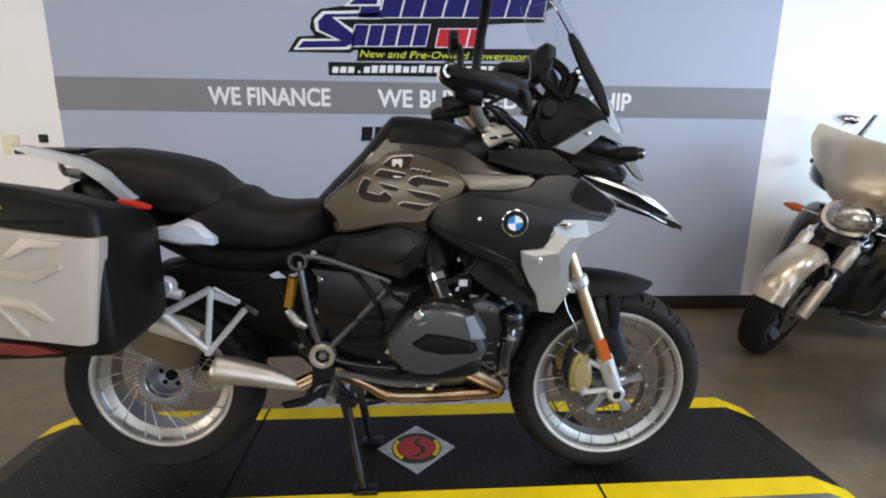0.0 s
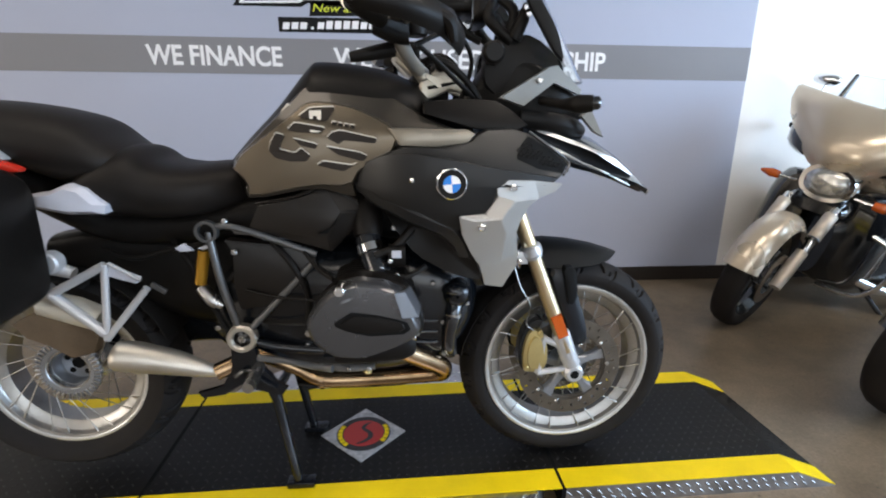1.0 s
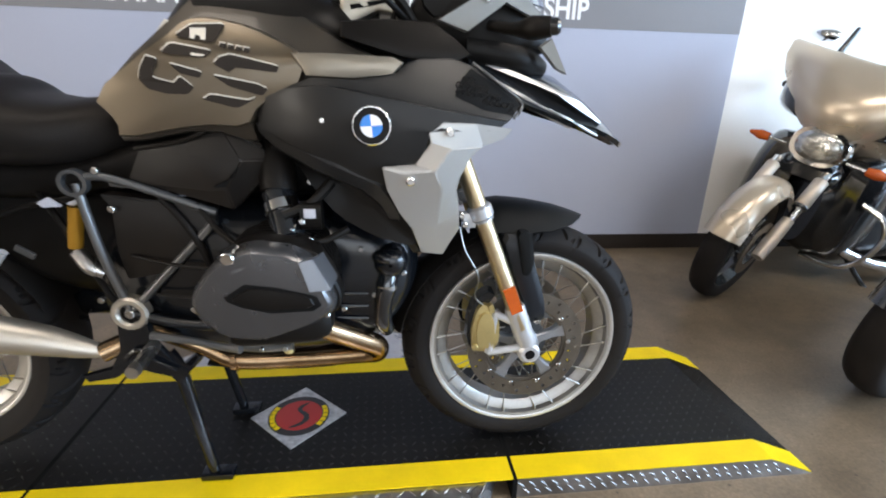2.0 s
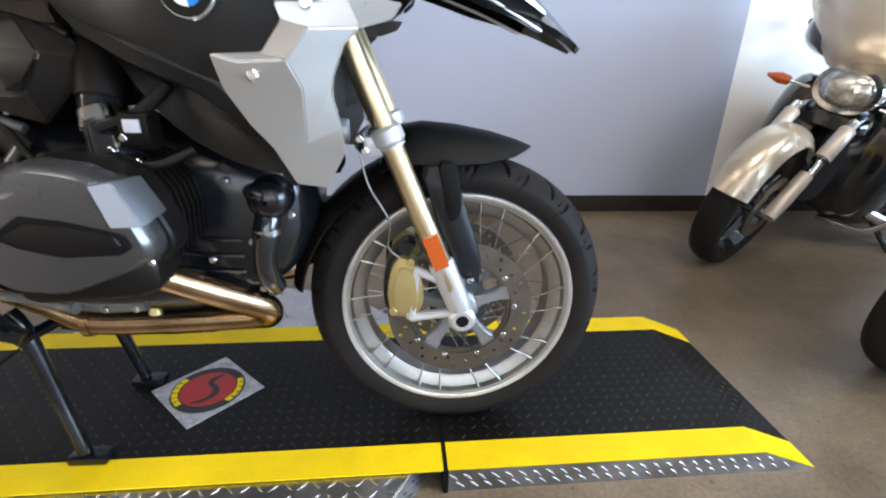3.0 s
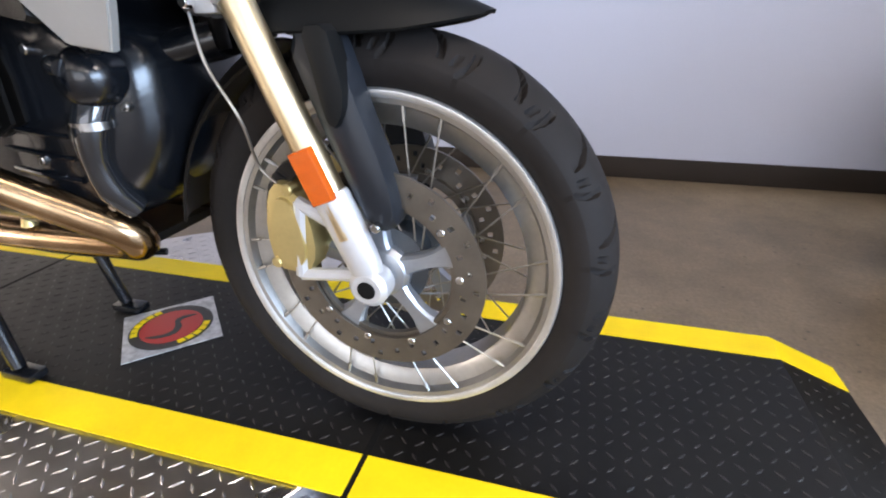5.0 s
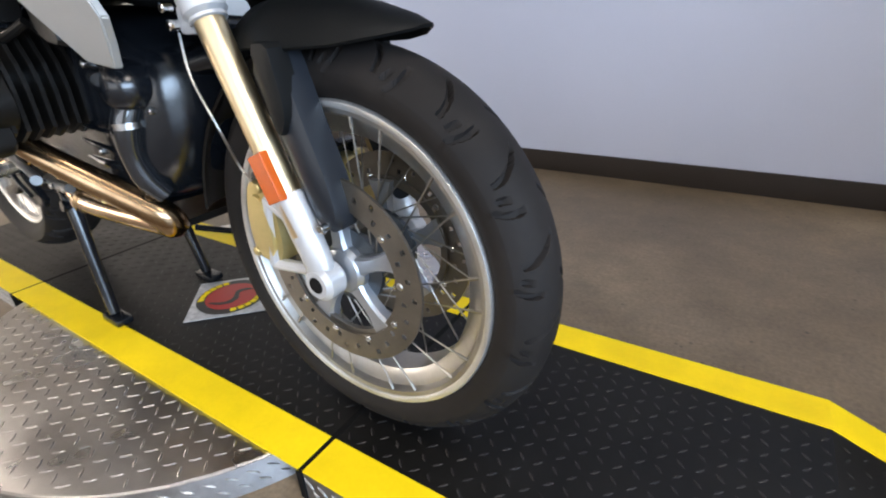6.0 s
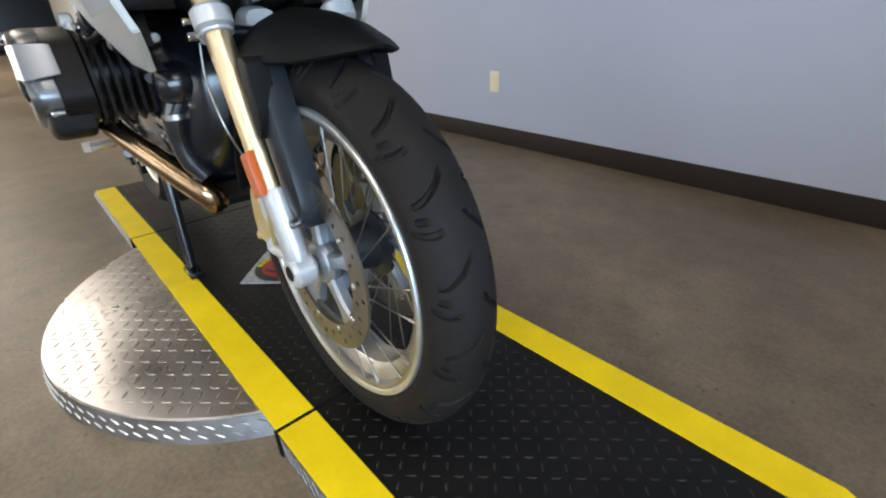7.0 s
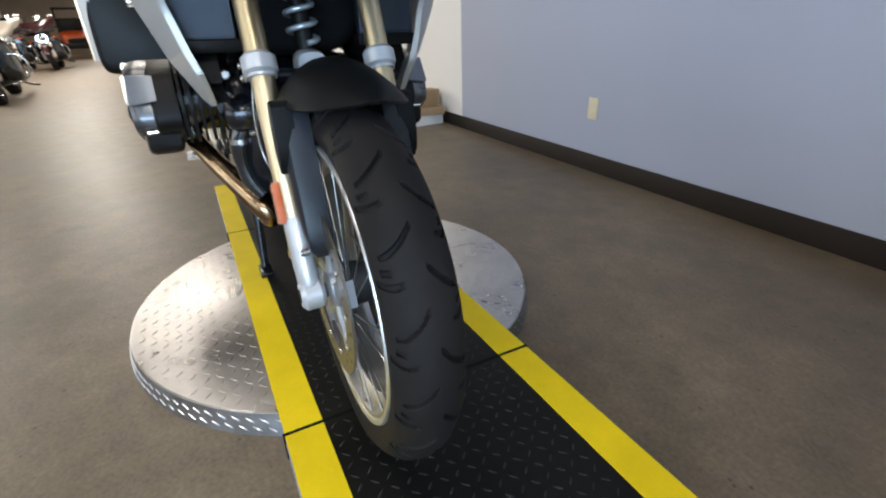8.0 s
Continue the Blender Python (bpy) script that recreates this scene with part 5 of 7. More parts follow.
part("tail_lens", box((-0.862, -0.045, 0.985), (-0.853, 0.045, 1.010), 0.002), M["red_lens"], bike, "red tail lens")
part("tail_fender", loft([(-0.93, 0.80, 0.83, 0.06, 3), (-0.88, 0.86, 0.92, 0.08, 3), (-0.80, 0.90, 0.96, 0.09, 3)], 20, 2), M["plastic"], bike, "black tail fender")

# engine
part("crankcase", loft([(-0.22, 0.42, 0.60, 0.10, 3.5), (-0.14, 0.36, 0.68, 0.13, 3.5), (0.0, 0.34, 0.70, 0.15, 4), (0.14, 0.335, 0.70, 0.16, 4), (0.27, 0.34, 0.69, 0.15, 4), (0.345, 0.38, 0.66, 0.13, 3.5), (0.385, 0.44, 0.60, 0.09, 3)], 28), M["engine"], bike, "black boxer engine block", 50)
part("front_cover", loft([(0.28, 0.37, 0.69, 0.152, 4), (0.36, 0.375, 0.67, 0.150, 4), (0.415, 0.415, 0.645, 0.130, 3.5), (0.448, 0.465, 0.625, 0.105, 3), (0.466, 0.51, 0.60, 0.06, 3)], 36, 4), M["engine"], bike, "black engine front cover", 50)
part("crankcase_front", loft([(0.06, 0.375, 0.63, 0.150, 5), (0.28, 0.375, 0.63, 0.152, 5), (0.372, 0.40, 0.61, 0.140, 4), (0.392, 0.44, 0.58, 0.110, 4)], 28, 3), M["engine"], bike, "black crankcase", 50)
both("coolant_pump", lambda s: lathe([(0.004, s * 0.090), (0.037, s * 0.090), (0.039, s * 0.128), (0.0355, s * 0.148), (0.026, s * 0.161), (0.013, s * 0.1665), (0.004, s * 0.1675)], 40, (0.402, 0, 0.576)), M["engine"], "glossy black domed pump housing", smooth=60)
both("pump_outlet", lambda s: tube([(0.372, s * 0.135, 0.588), (0.385, s * 0.160, 0.592), (0.402, s * 0.166, 0.590)], [0.015, 0.013, 0.010], 16, 4), M["gloss_black"], "black pump outlet")
both("coolant_hose", lambda s: tube([(0.398, s * 0.132, 0.548), (0.392, s * 0.146, 0.515), (0.384, s * 0.146, 0.470), (0.384, s * 0.136, 0.430), (0.392, s * 0.118, 0.398)], [0.024, 0.023, 0.019, 0.021, 0.018], 20, 5), M["gloss_black"], "black moulded coolant hose")
both("hose_band", lambda s: lathe([(0.021, -0.005), (0.0255, -0.005), (0.0255, 0.005), (0.021, 0.005)], 24, (0, 0, 0)), M["steel"], "steel hose band")
for k, ob in enumerate([o for o in bike.children if o.name.startswith("hose_band")]):
    ob.matrix_basis = Matrix.Translation(Vector((0.3935, (-1, 1)[k] * 0.1425, 0.521)) * K) @ Matrix.Rotation(radians(90), 4, "X")
for s in (-1, 1):
    for x, h, z in ((0.370, 0.146, 0.548), (0.432, 0.126, 0.540), (0.366, 0.150, 0.500), (0.300, 0.160, 0.472), (0.372, 0.140, 0.405), (0.34, 0.158, 0.610)):
        part("engine_bolt", cyl((x, s * (h - 0.012), z), (x, s * h, z), 0.0062, 12, 0.0015), M["steel"], bike)
    for z in (0.445, 0.475, 0.505):
        part("casting_rib", tube([(0.235, s * 0.150, z + 0.012), (0.30, s * 0.153, z + 0.004), (0.352, s * 0.149, z)], 0.0045, 8, 4), M["engine"], bike)
for s in (-1, 1):
    for i in range(9):
        y = s * (0.118 + 0.0172 * i)
        prof = soften([(0.095, 0.505), (0.292, 0.500), (0.300, 0.60), (0.26, 0.668), (0.115, 0.672), (0.09, 0.60)], 1)
        bm = add_rings(bmesh.new(), [[(x, y - 0.0030, z) for x, z in prof], [(x, y + 0.0030, z) for x, z in prof]])
        part("cooling_fin", bm, M["plastic"], bike, "", 0)
both("cylinder", lambda s: cyl((0.185, s * 0.12, 0.588), (0.185, s * 0.27, 0.588), 0.070, 32, 0.003), M["engine"], "black finned cylinder barrel")
headp = [(0.054, 0.572), (0.058, 0.592), (0.077, 0.621), (0.106, 0.653), (0.143, 0.672), (0.169, 0.678), (0.227, 0.670), (0.259, 0.656), (0.276, 0.634), (0.292, 0.602), (0.305, 0.568), (0.300, 0.548), (0.270, 0.528), (0.177, 0.494), (0.115, 0.500), (0.091, 0.515), (0.063, 0.542)]
both("cylinder_head", lambda s: pillow([(x + (0.008 if x > 0.25 else 0.0), z - (0.006 if z < 0.55 else 0.0)) for x, z in headp], 0.296, 0.050, 0.0, 0.004, 1, s), M["plastic"], "black cylinder head")
both("head_base", lambda s: loft([(0.112, 0.488, 0.530, 0.030, 4, s * 0.288), (0.13, 0.478, 0.545, 0.036, 5, s * 0.290), (0.265, 0.486, 0.545, 0.036, 5, s * 0.290), (0.292, 0.502, 0.535, 0.028, 4, s * 0.286)], 24, 2), M["plastic"], "black lower head casting")


def valve_cover(s):
    """A deep cover: steep sides, a rolled edge and a flat outer face."""
    rim = soften(headp, 1, 0.18)
    cx, cz = 0.180, 0.588
    ring = lambda f, h, up=0.0: [(cx + (x - cx) * f, s * h, cz + (z - cz) * f + up) for x, z in rim]
    return add_rings(bmesh.new(), [ring(1.0, 0.290), ring(1.0, 0.312), ring(0.985, 0.322), ring(0.955, 0.331), ring(0.90, 0.337), ring(0.55, 0.340)])


both("head_cover", valve_cover, M["cover"], "grey cast valve cover", smooth=26)
TOP_SHELL = [(0.074, 0.604), (0.096, 0.636), (0.128, 0.660), (0.168, 0.668), (0.226, 0.660), (0.250, 0.651), (0.263, 0.600), (0.252, 0.601), (0.205, 0.613), (0.156, 0.621), (0.134, 0.612), (0.112, 0.596), (0.090, 0.592)]
both("cover_shell", lambda s: pillow(TOP_SHELL, 0.334, 0.020, 0.007, 0.005, 1, s, lambda x, z: -0.55 * max(0.0, z - 0.645) - 0.30 * max(0.0, 0.095 - x), (1.0, 0.95, 0.8, 0.5)), M["cover"], "raised grey upper half of the valve cover", smooth=30)
# corner coloured lighter than the cover to give its highlight
both("cover_facet", lambda s: facets([(0.246, 0.652, 0.3425), (0.268, 0.654, 0.332), (0.280, 0.652, 0.296), (0.305, 0.603, 0.296), (0.298, 0.597, 0.336), (0.262, 0.598, 0.3445)], [(0, 1, 4, 5), (1, 2, 3, 4)], 0.014, s, 0.0012), M["facet"], "corner of the valve cover, its highlight put into the colour", smooth=20)
INSET = [(0.118, 0.590), (0.154, 0.614), (0.205, 0.607), (0.252, 0.595), (0.274, 0.586), (0.280, 0.570), (0.266, 0.560), (0.194, 0.557), (0.145, 0.569), (0.120, 0.582)]
both("cover_groove", lambda s: pillow(INSET, 0.3415, 0.010, 0.0, 0.001, 0, s, None, (1.0, 0.94)), M["gap"], "black recess line in the cover", smooth=0)
both("cover_insert", lambda s: pillow([(0.199 + (x - 0.199) * 0.86, 0.584 + (z - 0.584) * 0.74) for x, z in INSET], 0.3435, 0.010, 0.0015, 0.002, 0, s), M["plastic"], "black plastic cover insert")
for s in (-1, 1):
    for x, z, r in ((0.132, 0.661, 0.0115), (0.058, 0.556, 0.008), (0.10, 0.512, 0.006), (0.286, 0.538, 0.006)):
        part("cover_bolt", cyl((x, s * 0.295, z), (x, s * (0.347 if r > 0.01 else 0.318), z), r, 14, 0.002), M["chrome"], bike)
    part("throttle_body", cyl((0.180, s * 0.155, 0.735), (0.208, s * 0.205, 0.650), 0.032, 24, 0.004), M["gloss_black"], bike, "black throttle body")
    part("intake_band", cyl((0.186, s * 0.166, 0.717), (0.193, s * 0.178, 0.696), 0.0355, 28, 0.003), M["chrome"], bike, "steel hose clamp")
    part("injector", loft([(0.232, 0.672, 0.725, 0.020, 4, s * 0.203), (0.272, 0.672, 0.725, 0.020, 4, s * 0.203)], 16, 1), M["plastic"], bike, "black connector housing")
    part("connector_face", box((0.240, min(s * 0.222, s * 0.226), 0.698), (0.262, max(s * 0.222, s * 0.226), 0.716), 0.001), M["pale_plate"], bike)
    part("intake_trunk", tube([(0.18, s * 0.09, 0.84), (0.18, s * 0.13, 0.79), (0.182, s * 0.158, 0.735)], [0.040, 0.038, 0.034], 20, 4), M["plastic"], bike, "black intake trunk")
COVER = [(-0.072, 0.812, 0.150), (0.024, 0.832, 0.168), (0.089, 0.856, 0.160), (0.158, 0.821, 0.160), (0.169, 0.798, 0.158), (0.148, 0.752, 0.158), (0.094, 0.698, 0.160), (-0.10, 0.755, 0.150), (0.126, 0.800, 0.182), (0.090, 0.745, 0.180), (0.030, 0.806, 0.176), (0.066, 0.742, 0.176)]
both("side_cover", lambda s: facets(COVER, [(0, 1, 10, 11, 7), (1, 2, 8, 10), (2, 3, 4, 8), (8, 4, 5, 9), (9, 5, 6), (10, 8, 9, 11), (11, 9, 6, 7)], 0.05, s, 0.003), M["side_black"], "faceted black side cover under the tank", smooth=24)
both("cover_notch", lambda s: pillow([(0.066, 0.748), (0.090, 0.748), (0.118, 0.790), (0.108, 0.768)], 0.184, 0.006, 0.0, 0.001, 0, s), M["gap"], smooth=0)
both("cover_rail", lambda s: tube([(-0.075, s * 0.152, 0.816), (0.024, s * 0.170, 0.836), (0.089, s * 0.162, 0.860), (0.160, s * 0.162, 0.824)], 0.0045, 8, 3), M["side_black"])

both("battery_cover", lambda s: facets([(-0.165, 0.725, 0.140), (-0.144, 0.697, 0.146), (-0.034, 0.669, 0.150), (0.053, 0.664, 0.148), (0.045, 0.700, 0.142), (0.002, 0.612, 0.148), (-0.056, 0.560, 0.146), (-0.141, 0.545, 0.144), (-0.032, 0.630, 0.154), (-0.150, 0.610, 0.144)], [(0, 1, 2, 3, 4), (1, 9, 8, 2), (2, 8, 5, 3), (9, 7, 6, 8), (8, 6, 5)], 0.04, s, 0.003), M["side_black"], "folded black side panel inside the frame", smooth=24)
# frame tubes
for s in (-1, 1):
    A, B, C, D = (-0.190, s * 0.158, 0.750), (-0.137, s * 0.160, 0.478), (0.055, s * 0.150, 0.690), (0.050, s * 0.150, 0.672)
    part("frame_tube", tube([A, (-0.172, s * 0.160, 0.62), B], [0.0085, 0.0095, 0.009], 12, 5), M["frame_grey"], bike, "grey painted frame tube")
    part("frame_tube", tube([(-0.178, s * 0.158, 0.762), (-0.12, s * 0.158, 0.758), C], 0.0080, 12, 5), M["frame_grey"], bike, "grey painted frame tube")
    part("frame_tube", tube([B, D], 0.0085, 12, 4), M["frame_grey"], bike, "grey painted frame tube")
    part("frame_tube", tube([B, (-0.05, s * 0.16, 0.450), (0.07, s * 0.16, 0.436)], [0.011, 0.012, 0.012], 12, 4), M["engine"], bike, "grey painted frame tube")
    part("frame_ring", lathe([(0.019, -0.008), (0.026, -0.008), (0.026, 0.008), (0.019, 0.008)], 32, (-0.192, s * 0.160, 0.752)), M["frame_grey"], bike)
    part("pivot_ring", lathe([(0.021, s * 0.150), (0.037, s * 0.150), (0.037, s * 0.170), (0.033, s * 0.175), (0.025, s * 0.175), (0.021, s * 0.170)], 36, (-0.137, 0, 0.478)), M["muffler"], bike, "machined swingarm pivot ring")
    part("pivot_cap", cyl((-0.137, s * 0.150, 0.478), (-0.137, s * 0.167, 0.478), 0.021, 24, 0.003), M["plastic"], bike)
    part("pivot_bolt", cyl((-0.137, s * 0.165, 0.478), (-0.137, s * 0.173, 0.478), 0.010, 14, 0.002), M["steel"], bike)
    # footrest hanger of the pillion
    for a, b, r in (((-0.424, 0.678), (-0.554, 0.609), 0.010), ((-0.554, 0.609), (-0.448, 0.506), 0.012), ((-0.448, 0.492), (-0.338, 0.620), 0.0085), ((-0.350, 0.640), (-0.415, 0.682), 0.005), ((-0.448, 0.490), (-0.424, 0.680), 0.0085)):
        part("footrest_hanger", tube([(a[0], s * 0.175, a[1]), (b[0], s * 0.175, b[1])], r, 10, 2), M["white_alloy"], bike, "silver cast footrest hanger")
    part("footpeg", tube([(-0.10, s * 0.17, 0.405), (-0.10, s * 0.23, 0.40), (-0.10, s * 0.27, 0.40)], [0.013, 0.015, 0.013], 10, 3), M["steel"], bike, "steel rider footpeg")
part("pedal", tube([(-0.10, -0.175, 0.43), (-0.02, -0.185, 0.42), (0.05, -0.19, 0.405), (0.085, -0.20, 0.405)], [0.009, 0.008, 0.008, 0.010], 10, 4), M["frame_grey"], bike, "grey brake pedal")
part("swingarm", loft([(-0.70, 0.31, 0.40, 0.035, 3, 0.13), (-0.60, 0.30, 0.42, 0.05, 3, 0.125), (-0.40, 0.36, 0.47, 0.06, 3, 0.10), (-0.16, 0.42, 0.53, 0.09, 3, 0.0)], 22), M["engine"], bike, "black single-sided swingarm", 50)
part("rear_shock", tube([(-0.215, -0.03, 0.73), (-0.235, -0.03, 0.60), (-0.25, -0.03, 0.50)], 0.022, 16, 3), M["ochre"], bike, "gold rear shock reservoir")
part("shock_reservoir", tube([(-0.214, -0.135, 0.700), (-0.232, -0.135, 0.615)], 0.014, 18, 2), M["ochre"], bike, "gold shock reservoir")
part("shock_knob", tube([(-0.232, -0.135, 0.605), (-0.205, -0.145, 0.575), (-0.18, -0.145, 0.56)], [0.014, 0.017, 0.012], 14, 3), M["steel"], bike)
part("inner_fender", loft([(-0.62, 0.62, 0.72, 0.07, 3), (-0.50, 0.60, 0.74, 0.075, 3), (-0.36, 0.50, 0.74, 0.075, 3), (-0.24, 0.46, 0.74, 0.075, 3), (-0.14, 0.46, 0.72, 0.09, 3)], 22), M["plastic"], bike, "black inner rear fender", 50)
part("rear_hugger", sheet([[(R_AX[0] + (0.325 - 0.02 * abs(u) ** 3) * math.cos(radians(a)), 0.085 * u, R_AX[2] + (0.325 - 0.02 * abs(u) ** 3) * math.sin(radians(a))) for u in (q / 5 for q in range(-5, 6))] for a in range(20, 96, 8)], 0.004), M["plastic"], bike, "black rear tyre hugger", 60)
part("brake_canister", tube([(-0.60, -0.140, 0.575), (-0.53, -0.142, 0.555), (-0.475, -0.142, 0.530)], [0.030, 0.034, 0.030], 18, 3), mat("cream_canister", (0.58, 0.54, 0.46), 0.4, metal=0.3, var=0.1), bike, "cream metal canister")
part("canister_shield", pillow([(-0.62, 0.640), (-0.575, 0.630), (-0.555, 0.60), (-0.59, 0.585), (-0.63, 0.60)], 0.150, 0.012, 0.003, 0.003, 1, -1), M["white_alloy"], bike)
part("hanger_bracket", pillow([(-0.686, 0.521), (-0.635, 0.549), (-0.57, 0.584), (-0.525, 0.540), (-0.483, 0.492), (-0.505, 0.439), (-0.560, 0.426), (-0.61, 0.462), (-0.66, 0.485)], 0.142, 0.03, 0.003, 0.004, 0, -1), M["bracket_tan"], bike, "brown bracket plate")
part("hanger_plate", pillow([(-0.438, 0.676), (-0.423, 0.676), (-0.353, 0.644), (-0.363, 0.630), (-0.423, 0.650)], 0.172, 0.012, 0.002, 0.002, 0, -1), M["pale_plate"], bike)
part("rear_reservoir", cyl((-0.545, -0.15, 0.685), (-0.545, -0.185, 0.685), 0.026, 22, 0.004), M["white_alloy"], bike, "silver rear knob")
part("reservoir_body", tube([(-0.60, -0.14, 0.655), (-0.565, -0.15, 0.668), (-0.51, -0.15, 0.652)], [0.012, 0.018, 0.014], 12, 3), M["white_alloy"], bike)

# exhaust
both("header_pipe", lambda s: tube([(0.205, s * 0.240, 0.525), (0.212, s * 0.230, 0.493), (0.262, s * 0.196, 0.447), (0.326, s * 0.152, 0.394), (0.364, s * 0.124, 0.360), (0.366, s * 0.110, 0.336), (0.335, s * 0.104, 0.329)], [0.018, 0.020, 0.0225, 0.0255, 0.027, 0.027, 0.0245], 24, 6), M["exhaust"], "heat-tinted chrome header pipe")
both("collector_pipe", lambda s: tube([(0.345, s * 0.106, 0.329), (0.20, s * 0.115, 0.328), (0.05, s * 0.120, 0.332), (-0.02, s * 0.122, 0.368), (-0.12, s * 0.122, 0.418)], [0.024, 0.0235, 0.0235, 0.019, 0.020], 18, 6), M["exhaust"], "heat-tinted chrome collector pipe")
both("header_flange", lambda s: cyl((0.203, s * 0.240, 0.532), (0.212, s * 0.230, 0.505), 0.022, 18, 0.004), M["steel"])
part("pipe_clamp", lathe([(0.022, -0.006), (0.0285, -0.006), (0.0285, 0.006), (0.022, 0.006)], 24), M["exhaust"], bike).matrix_basis = Matrix.Translation(Vector((0.045, -0.120, 0.333)) * K) @ pose(0, 0, 0, 0, 0, 90)
part("pipe_stay", tube([(0.165, -0.125, 0.405), (0.168, -0.126, 0.375), (0.166, -0.124, 0.352)], [0.010, 0.006, 0.012], 12, 3), M["brass"], bike, "brass exhaust stay")
part("bash_plate", loft([(-0.03, 0.300, 0.312, 0.10, 4), (0.10, 0.294, 0.308, 0.115, 4), (0.26, 0.296, 0.310, 0.115, 4), (0.33, 0.305, 0.320, 0.10, 4)], 20, 2), M["plastic"], bike, "dark bash plate")
part("muffler", tube([(-0.205, -0.165, 0.387), (-0.235, -0.17, 0.400), (-0.30, -0.175, 0.423), (-0.38, -0.18, 0.443), (-0.422, -0.185, 0.452), (-0.434, -0.186, 0.455)], [0.010, 0.020, 0.031, 0.038, 0.037, 0.028], 24, 4), M["muffler"], bike, "brushed stainless silencer", 50)
part("muffler_tube", tube([(-0.12, -0.125, 0.43), (-0.16, -0.145, 0.405), (-0.21, -0.165, 0.387)], 0.022, 16, 4), M["exhaust"], bike)

# centre stand
both("stand_leg", lambda s: tube([(-0.110, s * 0.105, 0.345), (-0.088, s * 0.108, 0.30), (-0.062, s * 0.118, 0.15), (-0.040, s * 0.126, 0.022)], [0.017, 0.016, 0.014, 0.013], 12, 4), M["engine"], "black centre stand leg")
both("stand_foot", lambda s: box((-0.070, s * 0.126 - 0.020, 0.002), (0.008, s * 0.126 + 0.020, 0.020), 0.006), M["engine"])
part("stand_bar", tube([(-0.085, -0.13, 0.30), (-0.08, 0.0, 0.285), (-0.085, 0.13, 0.30)], 0.013, 12, 4), M["engine"], bike)
part("stand_pedal", tube([(-0.06, 0.14, 0.15), (-0.02, 0.19, 0.13), (0.03, 0.215, 0.125)], 0.009, 10, 4), M["engine"], bike)
part("side_stand", tube([(-0.02, 0.15, 0.335), (-0.10, 0.18, 0.315), (-0.24, 0.19, 0.30)], [0.016, 0.013, 0.010], 10, 4), M["engine"], bike, "folded black side stand")

# radiators, front suspension
for s in (-1, 1):
    rad = part("radiator_core", box((0.430, min(s * 0.118, s * 0.232), 0.715), (0.458, max(s * 0.118, s * 0.232), 0.90), 0.004), M["radiator"], bike, "dark finned radiator", 0)
    for i in range(27):
        y = s * (0.122 + 0.0041 * i)
        part("radiator_fin", box((0.458, y - 0.0011, 0.722), (0.4625, y + 0.0011, 0.892)), M["fin"], rad, "", 0)
    part("radiator_lip", box((0.42, min(s * 0.112, s * 0.236), 0.694), (0.466, max(s * 0.112, s * 0.236), 0.717), 0.005), M["plastic"], bike)
    part("oil_cooler_bolt", cyl((0.385, s * 0.150, 0.655), (0.44, s * 0.150, 0.655), 0.009, 14, 0.002), M["steel"], bike)
part("front_shock", tube([(0.49, 0, 0.60), (0.478, 0, 0.70), (0.43, 0, 0.92)], 0.017, 18, 3), M["plastic"], bike, "black front shock")
coil = [Vector((0.478 - 0.045 * t, 0, 0.705 + 0.21 * t)) + Vector((0.026 * math.cos(a), 0.026 * math.sin(a), 0)) for t, a in ((i / 96, 2 * math.pi * 7 * i / 96) for i in range(97))]
part("shock_spring", tube(coil, 0.0052, 8, 2), M["spring"], bike, "pale steel coil spring", 60)
part("shock_mount", loft([(0.46, 0.645, 0.685, 0.022, 3), (0.49, 0.64, 0.695, 0.030, 3), (0.525, 0.645, 0.69, 0.026, 3)], 20, 2), M["white_alloy"], bike, "silver suspension arm mount")
both("telelever_arm", lambda s: tube([(0.50, s * 0.015, 0.615), (0.44, s * 0.05, 0.60), (0.36, s * 0.09, 0.57)], [0.024, 0.022, 0.020], 14, 4), M["engine"], "black suspension arm")

# hoses, brackets and fixings round the frame
for n, (pts, r) in enumerate((
    ([(-0.30, -0.10, 0.72), (-0.25, -0.13, 0.66), (-0.22, -0.12, 0.56), (-0.18, -0.13, 0.48)], 0.007),
    ([(-0.46, -0.11, 0.70), (-0.38, -0.13, 0.68), (-0.30, -0.13, 0.70), (-0.20, -0.14, 0.72)], 0.006),
    ([(-0.05, -0.14, 0.72), (0.00, -0.155, 0.66), (0.03, -0.155, 0.58), (0.02, -0.15, 0.50)], 0.008),
    ([(0.02, -0.15, 0.71), (0.06, -0.17, 0.66), (0.10, -0.20, 0.64)], 0.006),
    ([(-0.12, -0.15, 0.60), (-0.04, -0.165, 0.585), (0.05, -0.18, 0.58)], 0.0035),
    ([(-0.11, -0.15, 0.52), (-0.03, -0.17, 0.515), (0.05, -0.20, 0.53)], 0.003),
    ([(0.20, -0.21, 0.70), (0.25, -0.20, 0.72), (0.29, -0.18, 0.76)], 0.010),
    ([(0.22, -0.22, 0.66), (0.27, -0.22, 0.65), (0.32, -0.20, 0.67)], 0.007))):
    part("hose", tube(pts, r, 10, 5), M["plastic"], bike, "black rubber hose")
for x, y, z, a in ((-0.34, -0.12, 0.60, 35), (-0.115, -0.15, 0.748, 8)):
    pl = part("bracket_plate", box((-0.020, -0.003, -0.007), (0.020, 0.003, 0.007), 0.002), M["frame_grey"], bike, "small grey bracket")
    pl.matrix_basis = pose(x * K, y * K, z * K, 0, a, 0)
